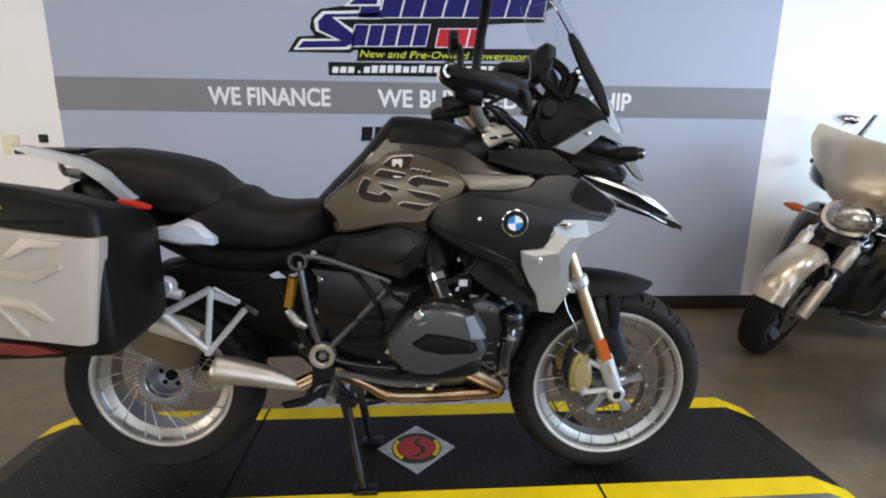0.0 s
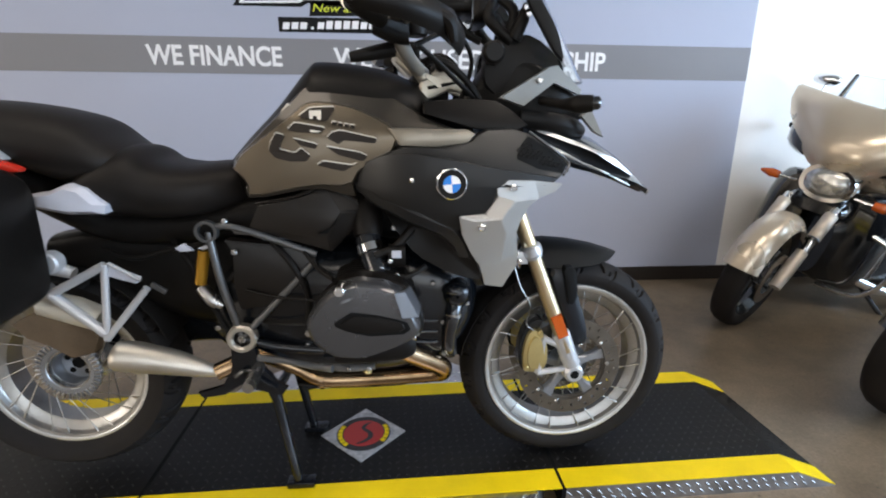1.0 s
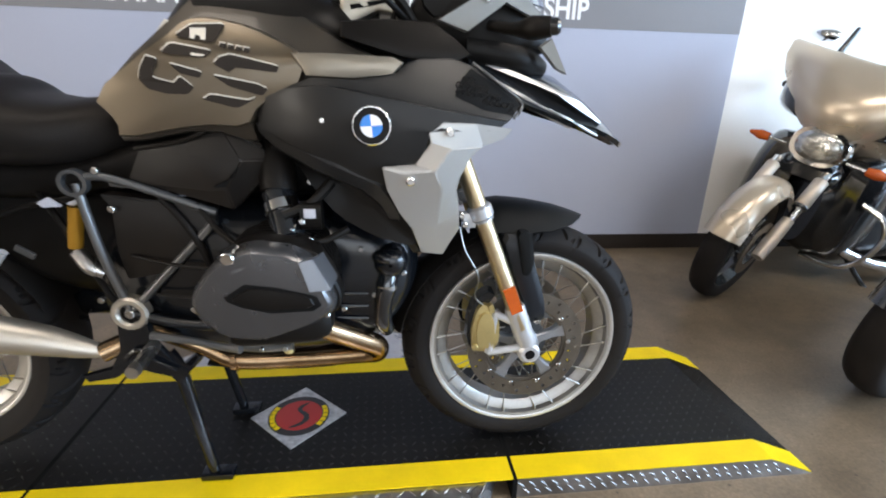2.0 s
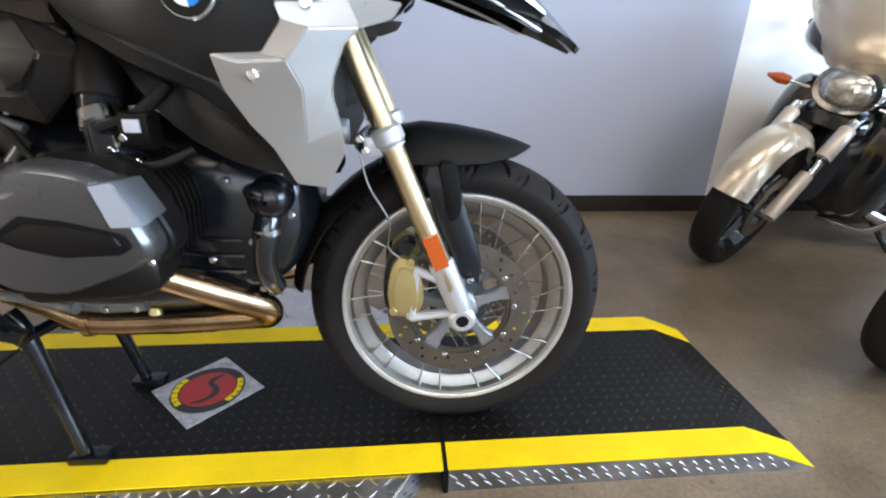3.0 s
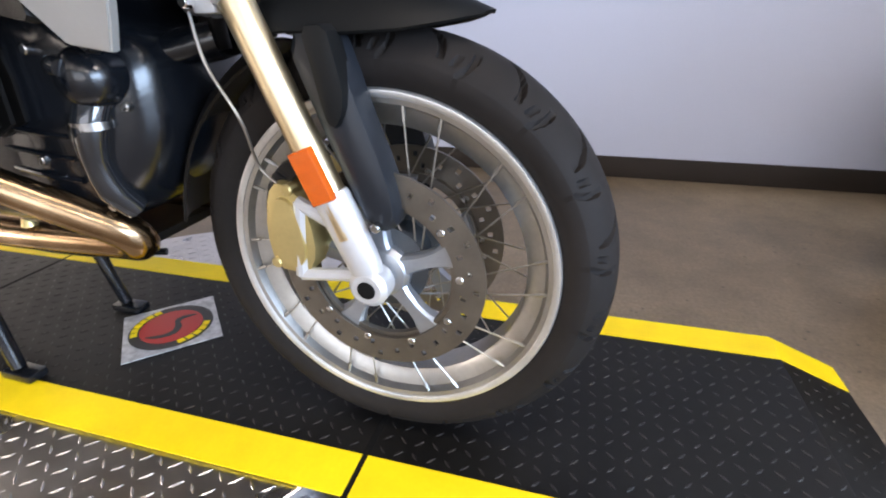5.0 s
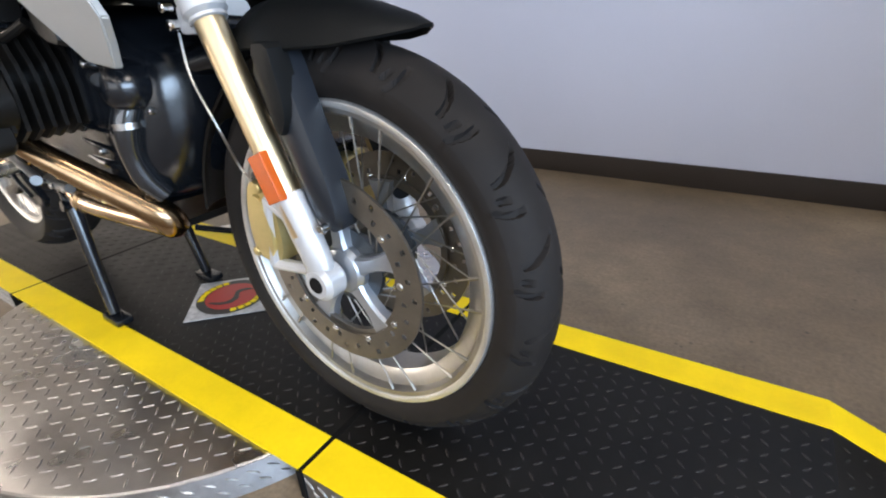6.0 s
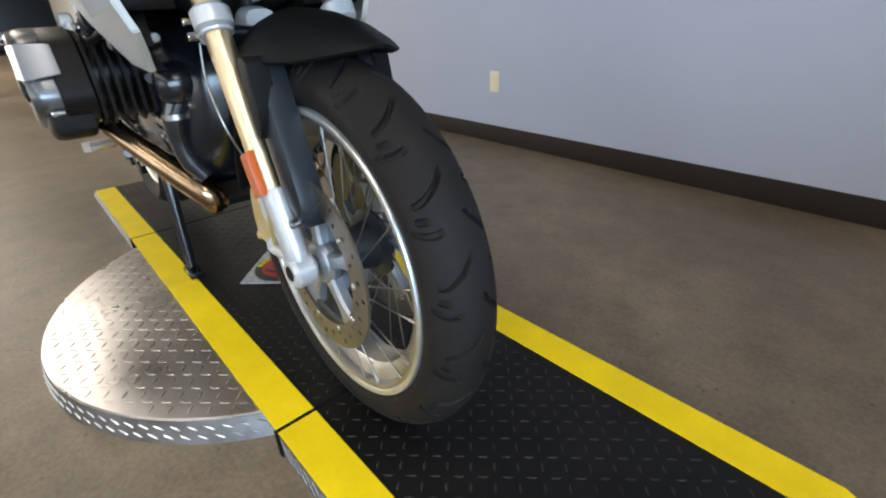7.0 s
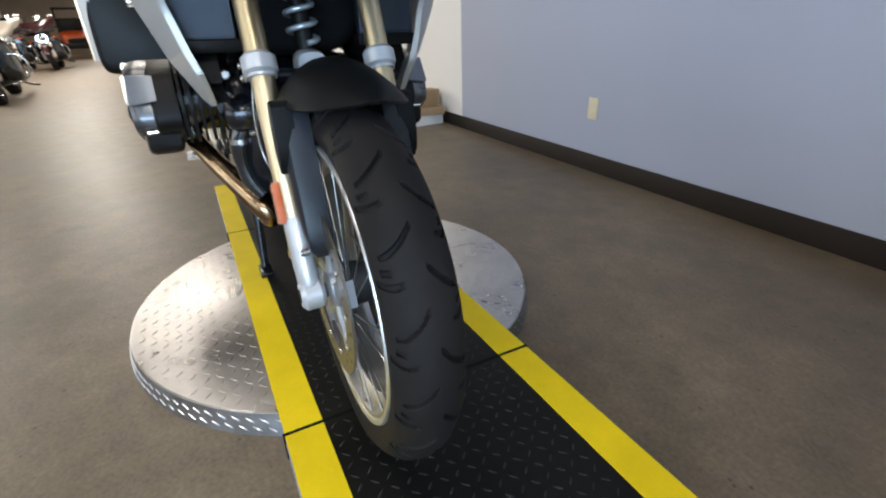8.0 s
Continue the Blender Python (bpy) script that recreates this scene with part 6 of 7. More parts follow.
for pts in ([(-0.274, 0.710), (-0.253, 0.721), (-0.231, 0.703), (-0.262, 0.701)], [(-0.222, 0.709), (-0.189, 0.722), (-0.188, 0.713), (-0.208, 0.705)]):
    part("seat_bracket", pillow(pts, 0.152, 0.008, 0.001, 0.001, 0, -1), M["pale_plate"], bike, "small pale seat bracket")
for x, y, z in ((-0.135, -0.165, 0.700), (-0.150, -0.165, 0.775), (-0.20, -0.15, 0.50), (-0.165, -0.16, 0.43), (0.205, -0.215, 0.62), (0.205, -0.21, 0.655), (0.02, -0.16, 0.45), (0.245, -0.16, 0.755)):
    part("frame_bolt", cyl((x, y + 0.012, z), (x, y, z), 0.007, 10, 0.0015), M["steel"], bike)
for i, (x, z) in enumerate(((0.225, 0.640), (0.250, 0.655), (0.236, 0.690), (0.215, 0.672))):
    part("intake_bolt", cyl((x, -0.195, z), (x, -0.226, z), 0.0055, 10, 0.001), M["chrome"], bike)
part("lower_link", tube([(0.05, -0.170, 0.398), (0.12, -0.180, 0.395), (0.19, -0.185, 0.400)], [0.008, 0.010, 0.009], 10, 4), M["frame_grey"], bike, "grey foot lever link")
for x in (0.075, 0.125, 0.175):
    part("link_bolt", cyl((x, -0.180, 0.397), (x, -0.195, 0.397), 0.0055, 10, 0.001), M["steel"], bike)
part("heel_plate", pillow([(-0.165, 0.460), (-0.108, 0.455), (-0.095, 0.405), (-0.063, 0.358), (-0.035, 0.338), (-0.051, 0.317), (-0.11, 0.335), (-0.150, 0.352), (-0.192, 0.326), (-0.249, 0.318), (-0.26, 0.332), (-0.197, 0.350), (-0.17, 0.40)], 0.172, 0.014, 0.003, 0.004, 0, -1), M["engine"], bike, "black footrest bracket")
part("brake_lever_spring", tube([(-0.16, -0.178, 0.375), (-0.13, -0.182, 0.400), (-0.10, -0.182, 0.372), (-0.06, -0.180, 0.345)], 0.005, 8, 4), M["engine"], bike)

# side case
case = part("side_case", loft([(-0.945, 0.66, 0.93, 0.115, 5, -0.325), (-0.91, 0.605, 0.965, 0.138, 6, -0.328), (-0.70, 0.600, 0.968, 0.140, 7, -0.330), (-0.56, 0.605, 0.938, 0.140, 7, -0.330), (-0.505, 0.610, 0.920, 0.138, 8, -0.328), (-0.488, 0.622, 0.905, 0.130, 7, -0.322)], 44), M["plastic"], bike, "black and silver hard side case", 40)
for v in case.data.vertices:
    if v.co.z > 0.86 * K:
        v.co.z -= (v.co.y / K + 0.33) * 0.19 * K
    v.co.x += max(0.0, -v.co.y / K - 0.19) * 0.11 * K * min(1.0, max(0.0, (v.co.x / K + 0.62) / 0.11))
part("case_shell", facets([(-0.481, 0.875, 0.487), (-0.507, 0.652, 0.487), (-0.935, 0.708, 0.485), (-0.935, 0.935, 0.485), (-0.452, 0.874, 0.476), (-0.488, 0.652, 0.477)], [(0, 1, 2, 3), (0, 4, 5, 1)], 0.034, -1, 0.003), M["case_silver"], case, "silver aluminium case shell", 30)
for pts in ([(-0.633, 0.838), (-0.586, 0.879), (-0.508, 0.870), (-0.514, 0.859), (-0.580, 0.866), (-0.616, 0.838)], [(-0.72, 0.786), (-0.655, 0.779), (-0.655, 0.770), (-0.72, 0.775)], [(-0.655, 0.738), (-0.645, 0.738), (-0.602, 0.676), (-0.612, 0.675)], [(-0.66, 0.760), (-0.594, 0.752), (-0.551, 0.709), (-0.560, 0.708), (-0.600, 0.742), (-0.66, 0.748)], [(-0.66, 0.822), (-0.576, 0.802), (-0.519, 0.826), (-0.522, 0.814), (-0.576, 0.788), (-0.66, 0.808)], [(-0.92, 0.86), (-0.80, 0.83), (-0.80, 0.815), (-0.92, 0.84)]):
    part("case_rib", pillow(pts, 0.4925, 0.014, 0.0015, 0.004, 0, -1), M["case_silver"], case, "", 20)
part("lid_groove", box((-0.90, -0.4725, 0.905), (-0.52, -0.466, 0.909)), M["gap"], case, "", 0)
part("case_latch", pillow([(-0.655, 0.938), (-0.635, 0.944), (-0.63, 0.932), (-0.652, 0.929)], 0.470, 0.02, 0.002, 0.002, 0, -1), M["yellow"], case, "small yellow sticker")
part("case_reflector", pillow([(-0.90, 0.688), (-0.73, 0.664), (-0.604, 0.648), (-0.562, 0.632), (-0.619, 0.626), (-0.73, 0.636), (-0.90, 0.660)], 0.474, 0.02, 0.001, 0.004, 0, -1), M["case_red"], case, "dull red case base strip")
case.matrix_basis = Matrix.Translation((-0.045 * K, 0, 0))


# ---- wall sign, plates ----
def wx(x, y):
    return -0.657 + (x - 515) * 0.003477


def wz(x, y):
    return 1.684 + (90 - y + 0.022 * (x - 515)) * 0.00341


M |= {
    "sign_black": mat("sign_black", (0.006, 0.006, 0.007), 0.55, spec=0.15, var=0.1, bump=0.0),
    "sign_blue": mat("sign_blue", (0.007, 0.009, 0.115), 0.5, spec=0.2, var=0.05, bump=0.0),
    "sign_red": mat("sign_red", (0.48, 0.018, 0.03), 0.5, spec=0.2, var=0.05, bump=0.0),
    "sign_lime": mat("sign_lime", (0.60, 0.66, 0.03), 0.4, var=0.05, bump=0.0),
    "cream": mat("cream_plastic", (0.68, 0.62, 0.44), 0.4, var=0.04, bump=0.0),
    "card": mat("cardboard", (0.36, 0.24, 0.13), 0.7, var=0.12, scale=6, fine=90, bump=0.08),
    "champagne": mat("champagne_bike_paint", (0.55, 0.465, 0.355), 0.28, metal=0.55, var=0.05, scale=3, fine=500, bump=0.01, coat=0.5),
    "maroon": mat("maroon_bike_paint", (0.035, 0.008, 0.010), 0.2, var=0.1, bump=0.0, coat=0.6),
    "lens": mat("headlamp_lens", (0.55, 0.55, 0.52), 0.10, metal=0.8, var=0.3, scale=60, fine=120, bump=0.6, coat=0.6),
    "orange_paint": mat("orange_machine_paint", (0.40, 0.06, 0.012), 0.35, var=0.1, bump=0.03),
}
sign = base("wall_sign", (0.2, NORTH, 1.8))
tagged(sign, "dealer sign of blue and red shapes on black backing", "sign")


def on_wall(name, pts, proud, material, deep=0.002):
    """A flat plate on the wall from an outline in x and z."""
    bm = bmesh.new()
    add_rings(bm, [[(x - 0.2, -proud, z - 1.8) for x, z in pts], [(x - 0.2, -proud - deep, z - 1.8) for x, z in pts]])
    return part(name, bm, material, sign, "", 0)


def px(*pts):
    return [(wx(*p), wz(*p)) for p in pts]


on_wall("backing", px((512, 92), (530, 66), (560, 64), (552, 52), (556, 34), (572, 20), (612, 15), (632, 15), (638, -6), (664, -12), (668, -70), (880, -78), (1010, -60), (995, 10), (975, 22), (970, 42), (862, 46), (862, 90), (640, 92), (632, 88), (620, 94)), 0.0, M["sign_black"])
on_wall("swoosh_edge", px((522, 88), (536, 70), (594, 70), (562, 56), (560, 38), (576, 24), (684, 22), (680, 37), (600, 37), (640, 62), (636, 78), (618, 88)), 0.002, M["letter"])
on_wall("swoosh", px((530, 85), (540, 74), (606, 73), (568, 55), (567, 41), (580, 29), (676, 27), (672, 32), (592, 34), (630, 64), (628, 76), (614, 84)), 0.004, M["sign_blue"])


def blocks(n, x0, x1, y0, y1, material, slant=8, drop=0.0):
    """A run of slanted blocks with white edges standing for display letters."""
    w = (x1 - x0) / n
    for i in range(n):
        a, b = x0 + i * w + 1.2, x0 + (i + 1) * w - 1.2
        on_wall("block_edge", px((a - 1.5, y1 + 1.5), (b + 1, y1 + 1.5), (b + slant + 2, y0 - 1.5), (a + slant - 1, y0 - 1.5)), 0.002, M["letter"])
        on_wall("block", px((a + 0.5, y1), (b - 0.5, y1), (b + slant, y0), (a + slant + 1, y0)), 0.004, material)


on_wall("swoosh_edge", px((612, 16), (640, -6), (680, -12), (676, 16)), 0.0064, M["letter"])
on_wall("swoosh", px((622, 13), (643, -3), (674, -8), (670, 13)), 0.0086, M["sign_blue"])
blocks(9, 636, 970, -4, 34, M["sign_blue"], 10)
blocks(5, 622, 756, 47, 82, M["sign_blue"], 8)
blocks(3, 772, 856, 54, 84, M["sign_red"], 6)
on_wall("band", px((632, 108), (958, 108), (962, 88), (636, 86)), 0.0, M["sign_black"])
on_wall("band", px((582, 132), (905, 138), (908, 114), (582, 109)), 0.0, M["sign_black"])
lime = words("lettering", "New and Pre-Owned Powersports", wx(638, 105), wx(955, 105), wz(638, 105), wz(638, 89), NORTH - 0.003, M["sign_lime"], None, 0.25, bold=0.0)
lime.parent, lime.matrix_parent_inverse = sign, sign.matrix_world.inverted()
for i in range(22):
    if i in (3, 18):
        on_wall("letter_bar", px((592 + i * 14, 128.3), (596 + i * 14, 128.4), (596.5 + i * 14, 124.6), (592.5 + i * 14, 124.5)), 0.003, M["letter"])
        continue
    a, tall = 588 + i * 14, 115.5 if i in (5, 6, 7, 8, 11, 14) else 117.5
    on_wall("letter_bar", px((a, 128), (a + 10.5, 128.3), (a + 12.5, tall + 0.3), (a + 2, tall)), 0.003, M["letter"])
for a, b in ((636, 656), (660, 676), (684, 700), (712, 730), (734, 752), (762, 780), (784, 802)):
    on_wall("number_bar", px((a, 250), (b, 250), (b + 3, 224), (a + 3, 224)), 0.0, M["sign_black"])


def plate(name, x, z, w, h, material, label, slots):
    b = base(name, (x, NORTH, z))
    tagged(b, label, "wall plate")
    part("cover_plate", box((-w / 2, -0.007, -h / 2), (w / 2, 0.0, h / 2), 0.003), material, b)
    for dz in slots:
        part("socket", box((-w * 0.22, -0.010, dz - 0.012), (w * 0.22, -0.006, dz + 0.012), 0.003), material, b)
    return b


plate("wall_outlet", -0.564, 0.345, 0.070, 0.114, M["cream"], "cream wall outlet cover on the grey wall", (-0.024, 0.024))
plate("light_switch", -2.389, 1.105, 0.095, 0.118, M["cream"], "cream light switch plate on the white wall", (0.0,))
# small black plate beside the light switch
plate("dark_wall_plate", -2.193, 1.142, 0.055, 0.05, M["plastic"], "small black plate on the white wall", ())


def carton(at, size, rz, material, label):
    w, d, h = size
    c = base("carton", at, rz)
    tagged(c, label, "box")
    part("body", box((-w / 2, -d / 2, 0), (w / 2, d / 2, h), 0.006), material, c)
    part("tape", box((-0.025, -d / 2 - 0.001, h - 0.001), (0.025, d / 2 + 0.001, h + 0.001)), M["cream"], c, "", 0)
    part("flap", box((-w / 2 + 0.006, -0.002, h), (w / 2 - 0.006, 0.002, h + 0.003)), material, c, "", 0)


carton((-2.50, 1.40, 0.0), (0.34, 0.30, 0.085), 6, M["white_paint"], "flat white carton on the floor by the wall")
carton((-2.48, 1.42, 0.0885), (0.36, 0.30, 0.06), -4, M["card"], "flat brown cardboard box stacked on a carton")
carton((-2.53, 1.43, 0.152), (0.26, 0.24, 0.13), 14, M["card"], "brown cardboard box stacked on another box")


# ---- the other motorcycles ----
def touring_bike(name, at, rz, lean_deg, paint, label, steer=0.0):
    b = base(name, at, rz, lean_deg)
    tagged(b, label, "motorcycle", "parked motorcycles")
    P = lambda nm, bm, m, lb="", sm=45: part(nm, bm, m, b, lb, sm)
    R, A = 0.315, 0.315
    for nm, x0, w in (("front_wheel", 0.0, 0.062), ("rear_wheel", -1.62, 0.085)):
        wh = base(nm, (0, 0, 0))
        wh.matrix_world = Matrix.Translation((x0 * K, 0, A * K))
        wh.parent = b
        part("tyre", lathe([(R - 0.075, -w * 0.75), (R - 0.045, -w), (R - 0.018, -w * 0.86), (R - 0.004, -w * 0.5), (R, 0), (R - 0.004, w * 0.5), (R - 0.018, w * 0.86), (R - 0.045, w), (R - 0.075, w * 0.75)], 72), M["tyre"], wh, "black rubber tyre", 50)
        part("rim", lathe([(R - 0.078, -w * 0.7), (R - 0.07, -w * 0.7), (R - 0.085, 0), (R - 0.07, w * 0.7), (R - 0.078, w * 0.7), (R - 0.10, 0)], 48), M["gloss_black"], wh, "black cast rim")
        for i in range(5):
            a = 2 * math.pi * i / 5
            part("wheel_spoke", tube([(0.03 * math.cos(a), 0, 0.03 * math.sin(a)), ((R - 0.09) * math.cos(a + 0.15), 0, (R - 0.09) * math.sin(a + 0.15))], [0.022, 0.016], 8, 2), M["gloss_black"], wh)
        part("hub", cyl((0, -0.06, 0), (0, 0.06, 0), 0.05, 24, 0.006), M["steel"], wh)
    rake = Vector((-0.62, 0, 0.785))
    for s in (-1, 1):
        o = Vector((0.0, s * 0.112, A))
        P("fork_tube", cyl(o + rake * 0.14, o + rake * 0.50, 0.021, 18, 0.002), M["chrome"], "chrome fork tube")
        P("fork_cover", cyl(o + rake * 0.30, o + rake * 0.46, 0.032, 20, 0.004), M["case_silver"], "silver fork cover")
        P("fork_slider", tube([o - rake * 0.03, o + rake * 0.06, o + rake * 0.20], [0.028, 0.032, 0.028], 16, 3), M["case_silver"], "silver fork leg")
        P("fork_band", cyl(o + rake * 0.29, o + rake * 0.308, 0.034, 20, 0.003), M["gloss_black"])
        P("brake_disc", lathe([(0.09, s * 0.075), (0.14, s * 0.075), (0.14, s * 0.080), (0.09, s * 0.080)], 48, (0, 0, A)), M["disc"], "steel brake disc")
        P("caliper", tube([(-0.10, s * 0.085, A + 0.02), (-0.105, s * 0.085, A + 0.09)], 0.026, 10, 2), M["plastic"])
        P("indicator_stem", cyl((-0.41, s * 0.14, 0.765), (-0.40, s * 0.24, 0.765), 0.008, 10), M["chrome"])
        P("indicator", tube([(-0.40, s * 0.225, 0.765), (-0.398, s * 0.27, 0.765), (-0.395, s * 0.325, 0.765)], [0.020, 0.026, 0.006], 14, 4), M["orange"], "amber indicator")
    rows = []
    for a in range(16, 152, 6):
        rr = R + 0.022
        rows.append([((rr - 0.06 * abs(u) ** 3) * math.cos(radians(a)), 0.082 * u, A + (rr - 0.06 * abs(u) ** 3) * math.sin(radians(a))) for u in (q / 7 for q in range(-7, 8))])
    P("front_fender", sheet(rows, 0.005), paint, "painted front fender", 60)
    P("lamp_bezel", loft([(-0.50, 0.68, 0.92, 0.13, 2.4), (-0.42, 0.695, 0.905, 0.135, 2.3), (-0.38, 0.705, 0.895, 0.125, 2.2)], 32, 2), M["chrome"], "chrome headlamp bezel")
    P("headlamp", loft([(-0.40, 0.72, 0.88, 0.108, 2.2), (-0.372, 0.73, 0.872, 0.10, 2.2), (-0.352, 0.765, 0.84, 0.06, 2.2)], 32, 2), M["lens"], "clear headlamp lens")
    P("fork_yoke", loft([(-0.50, 0.60, 0.74, 0.14, 4), (-0.44, 0.62, 0.72, 0.15, 4), (-0.38, 0.64, 0.70, 0.13, 3)], 20, 2), M["gloss_black"])
    rows = []
    for z, x, w, back in ((0.870, -0.40, 0.13, 0.05), (0.92, -0.372, 0.19, 0.09), (1.00, -0.375, 0.29, 0.16), (1.08, -0.415, 0.38, 0.21), (1.15, -0.47, 0.43, 0.22), (1.215, -0.53, 0.435, 0.18), (1.222, -0.56, 0.43, 0.17)):
        rows.append([(x - back * abs(u) ** 2.6, w * u, z - 0.035 * (1 - abs(u)) * (1 if z > 1.1 else 0.3)) for u in (q / 9 for q in range(-9, 10))])
    P("fairing", sheet(rows, 0.012), paint, "painted front fairing", 60)
    P("fairing_inner", loft([(-0.74, 0.86, 1.13, 0.33, 3), (-0.62, 0.86, 1.13, 0.35, 3), (-0.52, 0.87, 1.08, 0.30, 3), (-0.45, 0.88, 1.0, 0.22, 3)], 28, 2), M["gloss_black"], "black inner fairing")
    rows = [[(x - 0.10 * abs(u) ** 2, 0.27 * u * w, z) for u in (q / 6 for q in range(-6, 7))] for z, x, w in ((1.17, -0.55, 1.0), (1.25, -0.62, 0.98), (1.33, -0.69, 0.85))]
    P("windshield", sheet(rows, 0.005), M["clear"], "clear windshield", 60)
    for s in (-1, 1):
        P("screen_stay", tube([(-0.58, s * 0.19, 1.17), (-0.62, s * 0.185, 1.25), (-0.66, s * 0.18, 1.33)], [0.016, 0.013, 0.010], 10, 3), M["gloss_black"])
        P("leg_fairing", loft([(-1.02, 0.20, 0.62, 0.08, 3, s * 0.22), (-0.86, 0.18, 0.74, 0.12, 3, s * 0.22), (-0.66, 0.22, 0.80, 0.12, 3, s * 0.20), (-0.56, 0.34, 0.78, 0.08, 3, s * 0.16)], 24), M["gloss_black"], "black lower leg fairing")
    for s in (-1, 1):
        if s > 0:
            P("crash_bar", tube([(-0.60, s * 0.12, 0.60), (-0.60, s * 0.36, 0.55), (-0.60, s * 0.42, 0.42), (-0.62, s * 0.34, 0.24), (-0.64, s * 0.14, 0.20)], 0.015, 12, 5), M["chrome"], "chrome crash bar")
        P("mirror_stem", tube([(-0.80, s * 0.30, 1.02), (-0.88, s * 0.36, 1.16), (-0.90, s * 0.37, 1.255)], 0.006, 8, 4), M["chrome"])
        P("mirror", loft([(-0.92, 1.265, 1.295, 0.03, 2.2, s * 0.37), (-0.905, 1.245, 1.315, 0.075, 2.2, s * 0.37), (-0.88, 1.252, 1.308, 0.068, 2.2, s * 0.37), (-0.86, 1.27, 1.29, 0.02, 2.2, s * 0.37)], 24, 2), M["chrome"], "chrome mirror")
        P("grip", tube([(-0.78, s * 0.28, 1.02), (-0.90, s * 0.44, 0.99)], 0.019, 12, 2), M["plastic"])
        P("exhaust", tube([(-0.75, s * 0.18, 0.30), (-1.0, s * 0.24, 0.24), (-1.4, s * 0.27, 0.24), (-1.95, s * 0.28, 0.28)], [0.025, 0.030, 0.048, 0.050], 16, 4), M["chrome"], "chrome exhaust pipe")
    P("engine", loft([(-1.22, 0.22, 0.62, 0.18, 4), (-1.0, 0.18, 0.72, 0.20, 4), (-0.75, 0.18, 0.72, 0.18, 4), (-0.58, 0.24, 0.60, 0.12, 3)], 24), M["engine"], "black engine block")
    P("fuel_tank", loft([(-0.62, 0.80, 0.90, 0.08, 2.4), (-0.74, 0.74, 1.0, 0.17, 2.5), (-0.95, 0.72, 1.02, 0.19, 2.5), (-1.16, 0.70, 0.92, 0.14, 2.5), (-1.24, 0.70, 0.82, 0.08, 2.5)], 28), paint, "painted fuel tank")
    P("seat", loft([(-1.16, 0.70, 0.80, 0.10, 3), (-1.30, 0.64, 0.77, 0.19, 3), (-1.48, 0.64, 0.80, 0.20, 3), (-1.62, 0.70, 0.90, 0.17, 3), (-1.90, 0.72, 0.90, 0.15, 3), (-1.98, 0.74, 0.84, 0.08, 3)], 26), M["seat"], "black two-step seat")
    P("rear_fender", sheet([[(-1.62 + 0.36 * math.cos(radians(a)), 0.11 * u, A + (0.36 - 0.05 * abs(u) ** 3) * math.sin(radians(a))) for u in (q / 5 for q in range(-5, 6))] for a in range(30, 186, 12)], 0.006), paint, "painted rear fender", 60)
    P("side_stand", tube([(-0.90, 0.16, 0.24), (-0.98, 0.30, 0.12), (-1.0, 0.40, 0.09)], 0.013, 10, 3), M["engine"])
    for ob in b.children:
        if ob.name.split(".")[0] not in ("front_wheel", "rear_wheel", "front_fender", "brake_disc", "caliper", "fork_slider", "side_stand", "rear_fender", "exhaust", "engine"):
            ob.matrix_basis = Matrix.Translation((0, 0, -0.018 * K)) @ ob.matrix_basis
    # the front end is steered: everything behind the steering head swings the other way
    swing = Matrix.Translation((-0.55 * K, 0, 0)) @ Matrix.Rotation(radians(steer), 4, "Z") @ Matrix.Translation((0.55 * K, 0, 0))
    for ob in b.children:
        if ob.name.split(".")[0] in ("rear_wheel", "exhaust", "engine", "fuel_tank", "seat", "rear_fender", "side_stand"):
            ob.matrix_basis = swing @ ob.matrix_basis
    return b


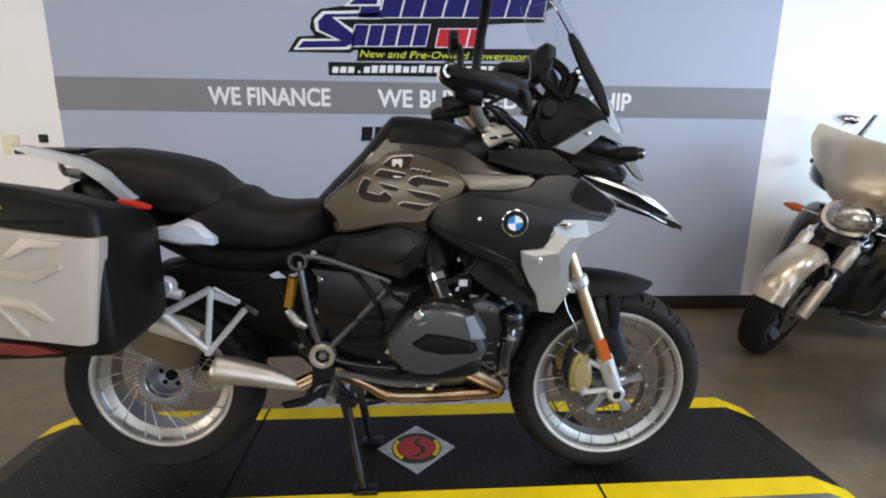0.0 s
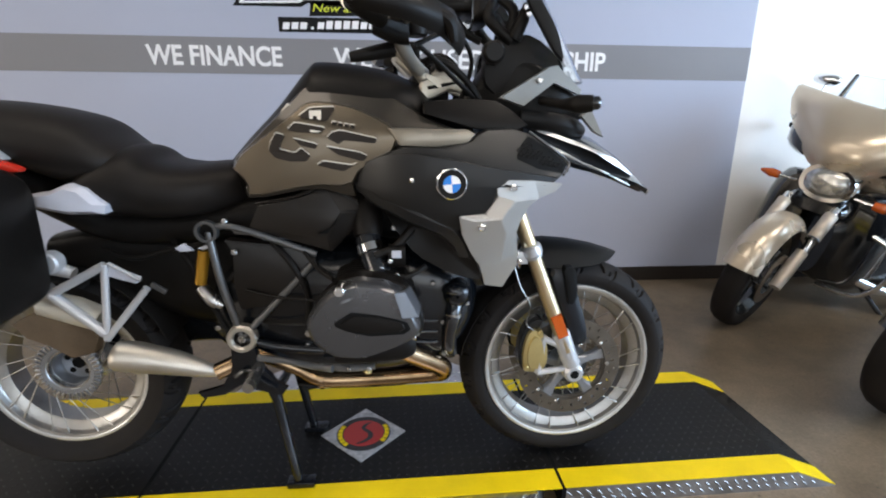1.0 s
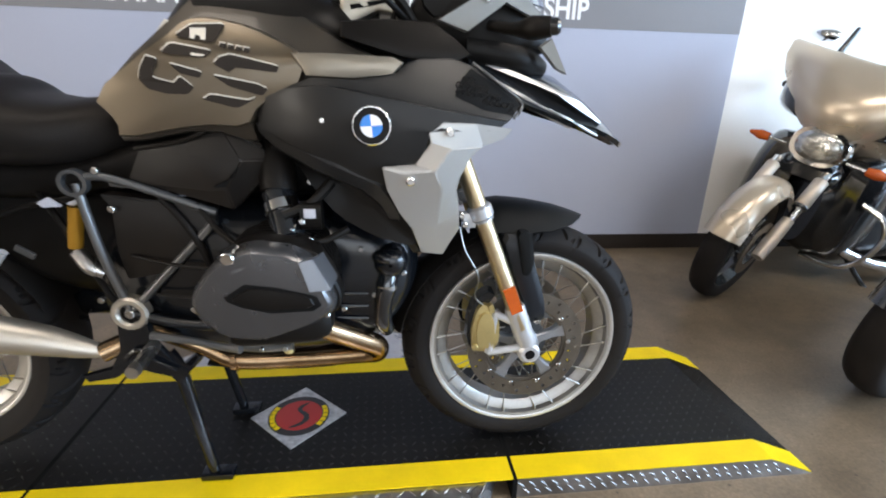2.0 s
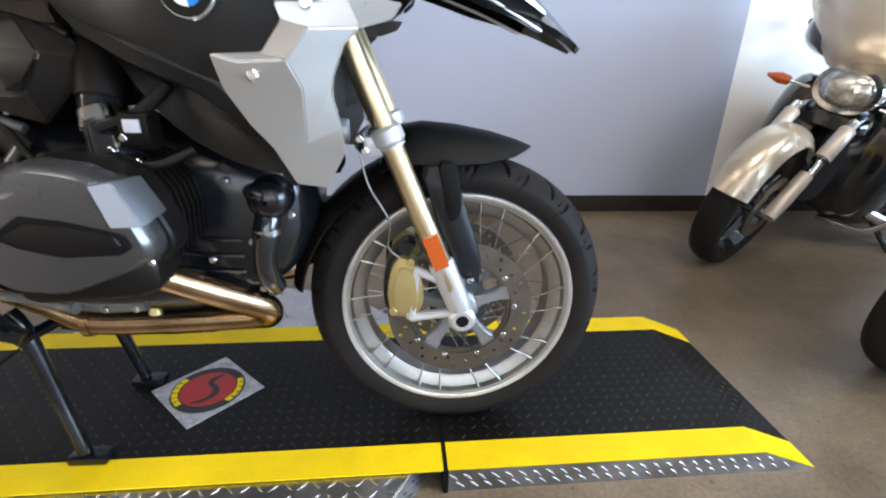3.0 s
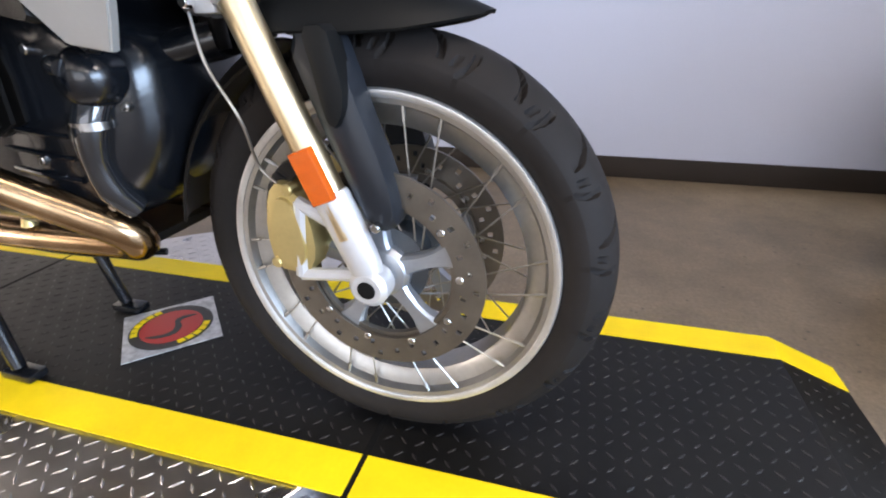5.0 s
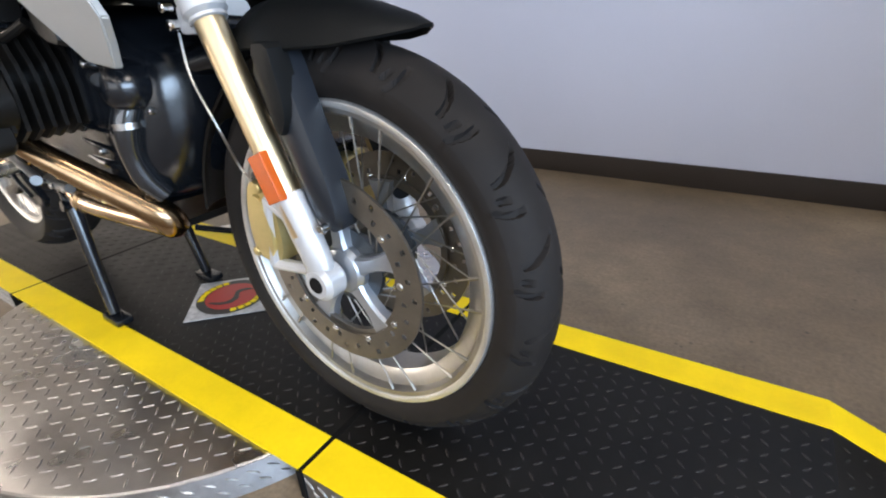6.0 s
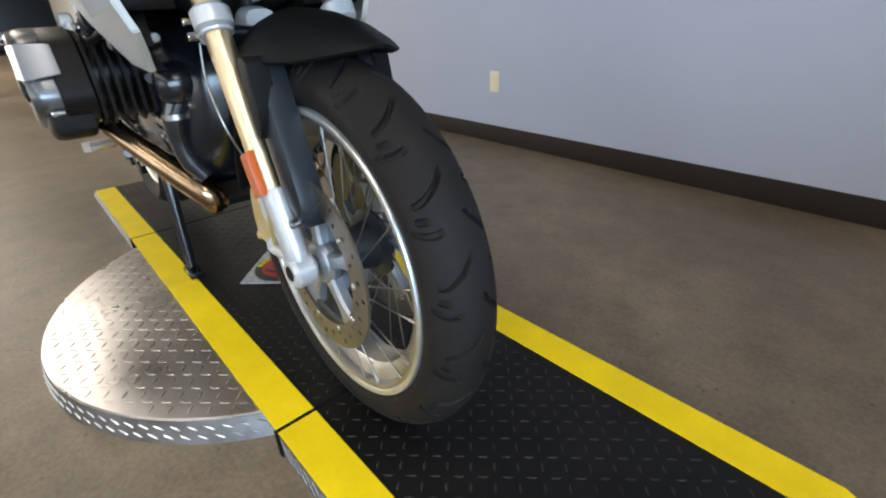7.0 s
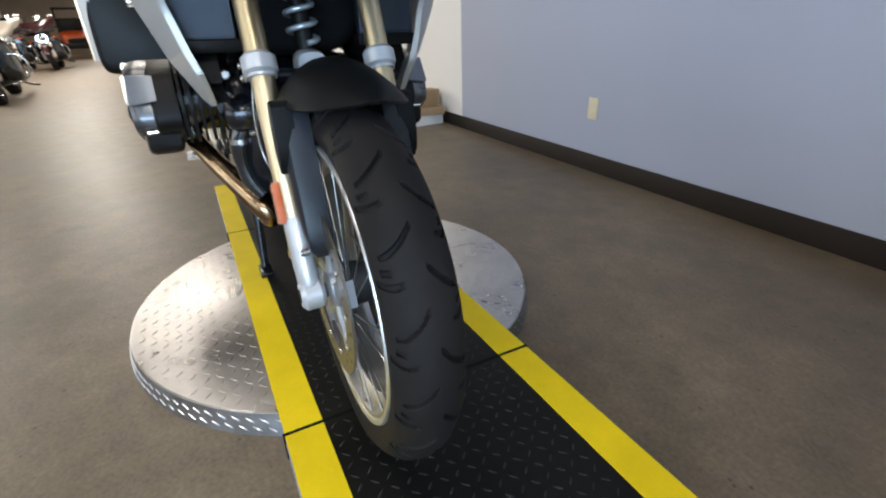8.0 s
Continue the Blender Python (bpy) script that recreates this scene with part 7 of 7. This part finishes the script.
touring_bike("touring_motorcycle", (2.07, 0.905, 0.0), 212, -15, M["champagne"], "champagne touring motorcycle with chrome trim leaning on its stand", -27)
touring_bike("touring_motorcycle", (2.16, 0.05, 0.0), 195, -12, M["gloss_black"], "black touring motorcycle parked beside the champagne one", -15)
touring_bike("touring_motorcycle", (-6.9, -2.62, 0.0), 8, 10, M["gloss_black"], "black touring motorcycle parked across the showroom")
touring_bike("touring_motorcycle", (-15.0, -3.45, 0.0), 6, 10, M["maroon"], "maroon touring motorcycle parked across the showroom")
touring_bike("touring_motorcycle", (-14.3, -4.05, 0.0), 4, 10, M["case_silver"], "silver touring motorcycle parked across the showroom")


def utility_machine(at, rz):
    b = base("utility_vehicle", at, rz)
    tagged(b, "orange four-wheel utility vehicle parked across the showroom", "vehicle")
    part("body", loft([(-0.9, 0.45, 0.95, 0.5, 4), (-0.3, 0.4, 0.9, 0.55, 4), (0.3, 0.4, 1.0, 0.55, 4), (0.8, 0.45, 0.92, 0.5, 4), (0.95, 0.5, 0.8, 0.4, 4)], 24, 2), M["orange_paint"], b, "orange bodywork")
    part("bumper", box((0.95, -0.5, 0.35), (1.05, 0.5, 0.55), 0.03), M["plastic"], b)
    for s in (-1, 1):
        part("headlamp", cyl((0.93, s * 0.32, 0.78), (0.98, s * 0.32, 0.78), 0.09, 20, 0.01), M["orange"], b, "round amber lamp")
        for x in (-0.65, 0.65):
            part("wheel", lathe([(0.12, s * 0.40), (0.30, s * 0.40), (0.34, s * 0.46), (0.34, s * 0.58), (0.30, s * 0.64), (0.12, s * 0.62)], 32, (x, 0, 0.34)), M["tyre"], b, "black tyre")
            part("roll_post", tube([(x * 0.7, s * 0.48, 0.9), (x * 0.6, s * 0.46, 1.75)], 0.025, 8, 2), M["plastic"], b)
    part("grille", box((0.945, -0.30, 0.55), (0.962, 0.30, 0.72), 0.01), M["plastic"], b, "black front grille")
    part("seat", box((-0.35, -0.45, 0.92), (0.05, 0.45, 1.02), 0.04), M["seat"], b, "black bench seat")
    part("backrest", box((-0.45, -0.45, 1.0), (-0.36, 0.45, 1.45), 0.04), M["seat"], b)
    part("steering_wheel", tube([(0.25 + 0.05 * math.sin(a), 0.2 + 0.16 * math.cos(a), 1.18 + 0.15 * math.sin(a)) for a in (k * math.pi / 8 for k in range(16))], 0.014, 8, 2, True), M["plastic"], b)
    part("roof", box((-0.55, -0.52, 1.75), (0.55, 0.52, 1.80), 0.02), M["plastic"], b)


utility_machine((-23.4, -4.1, 0.0), 10)
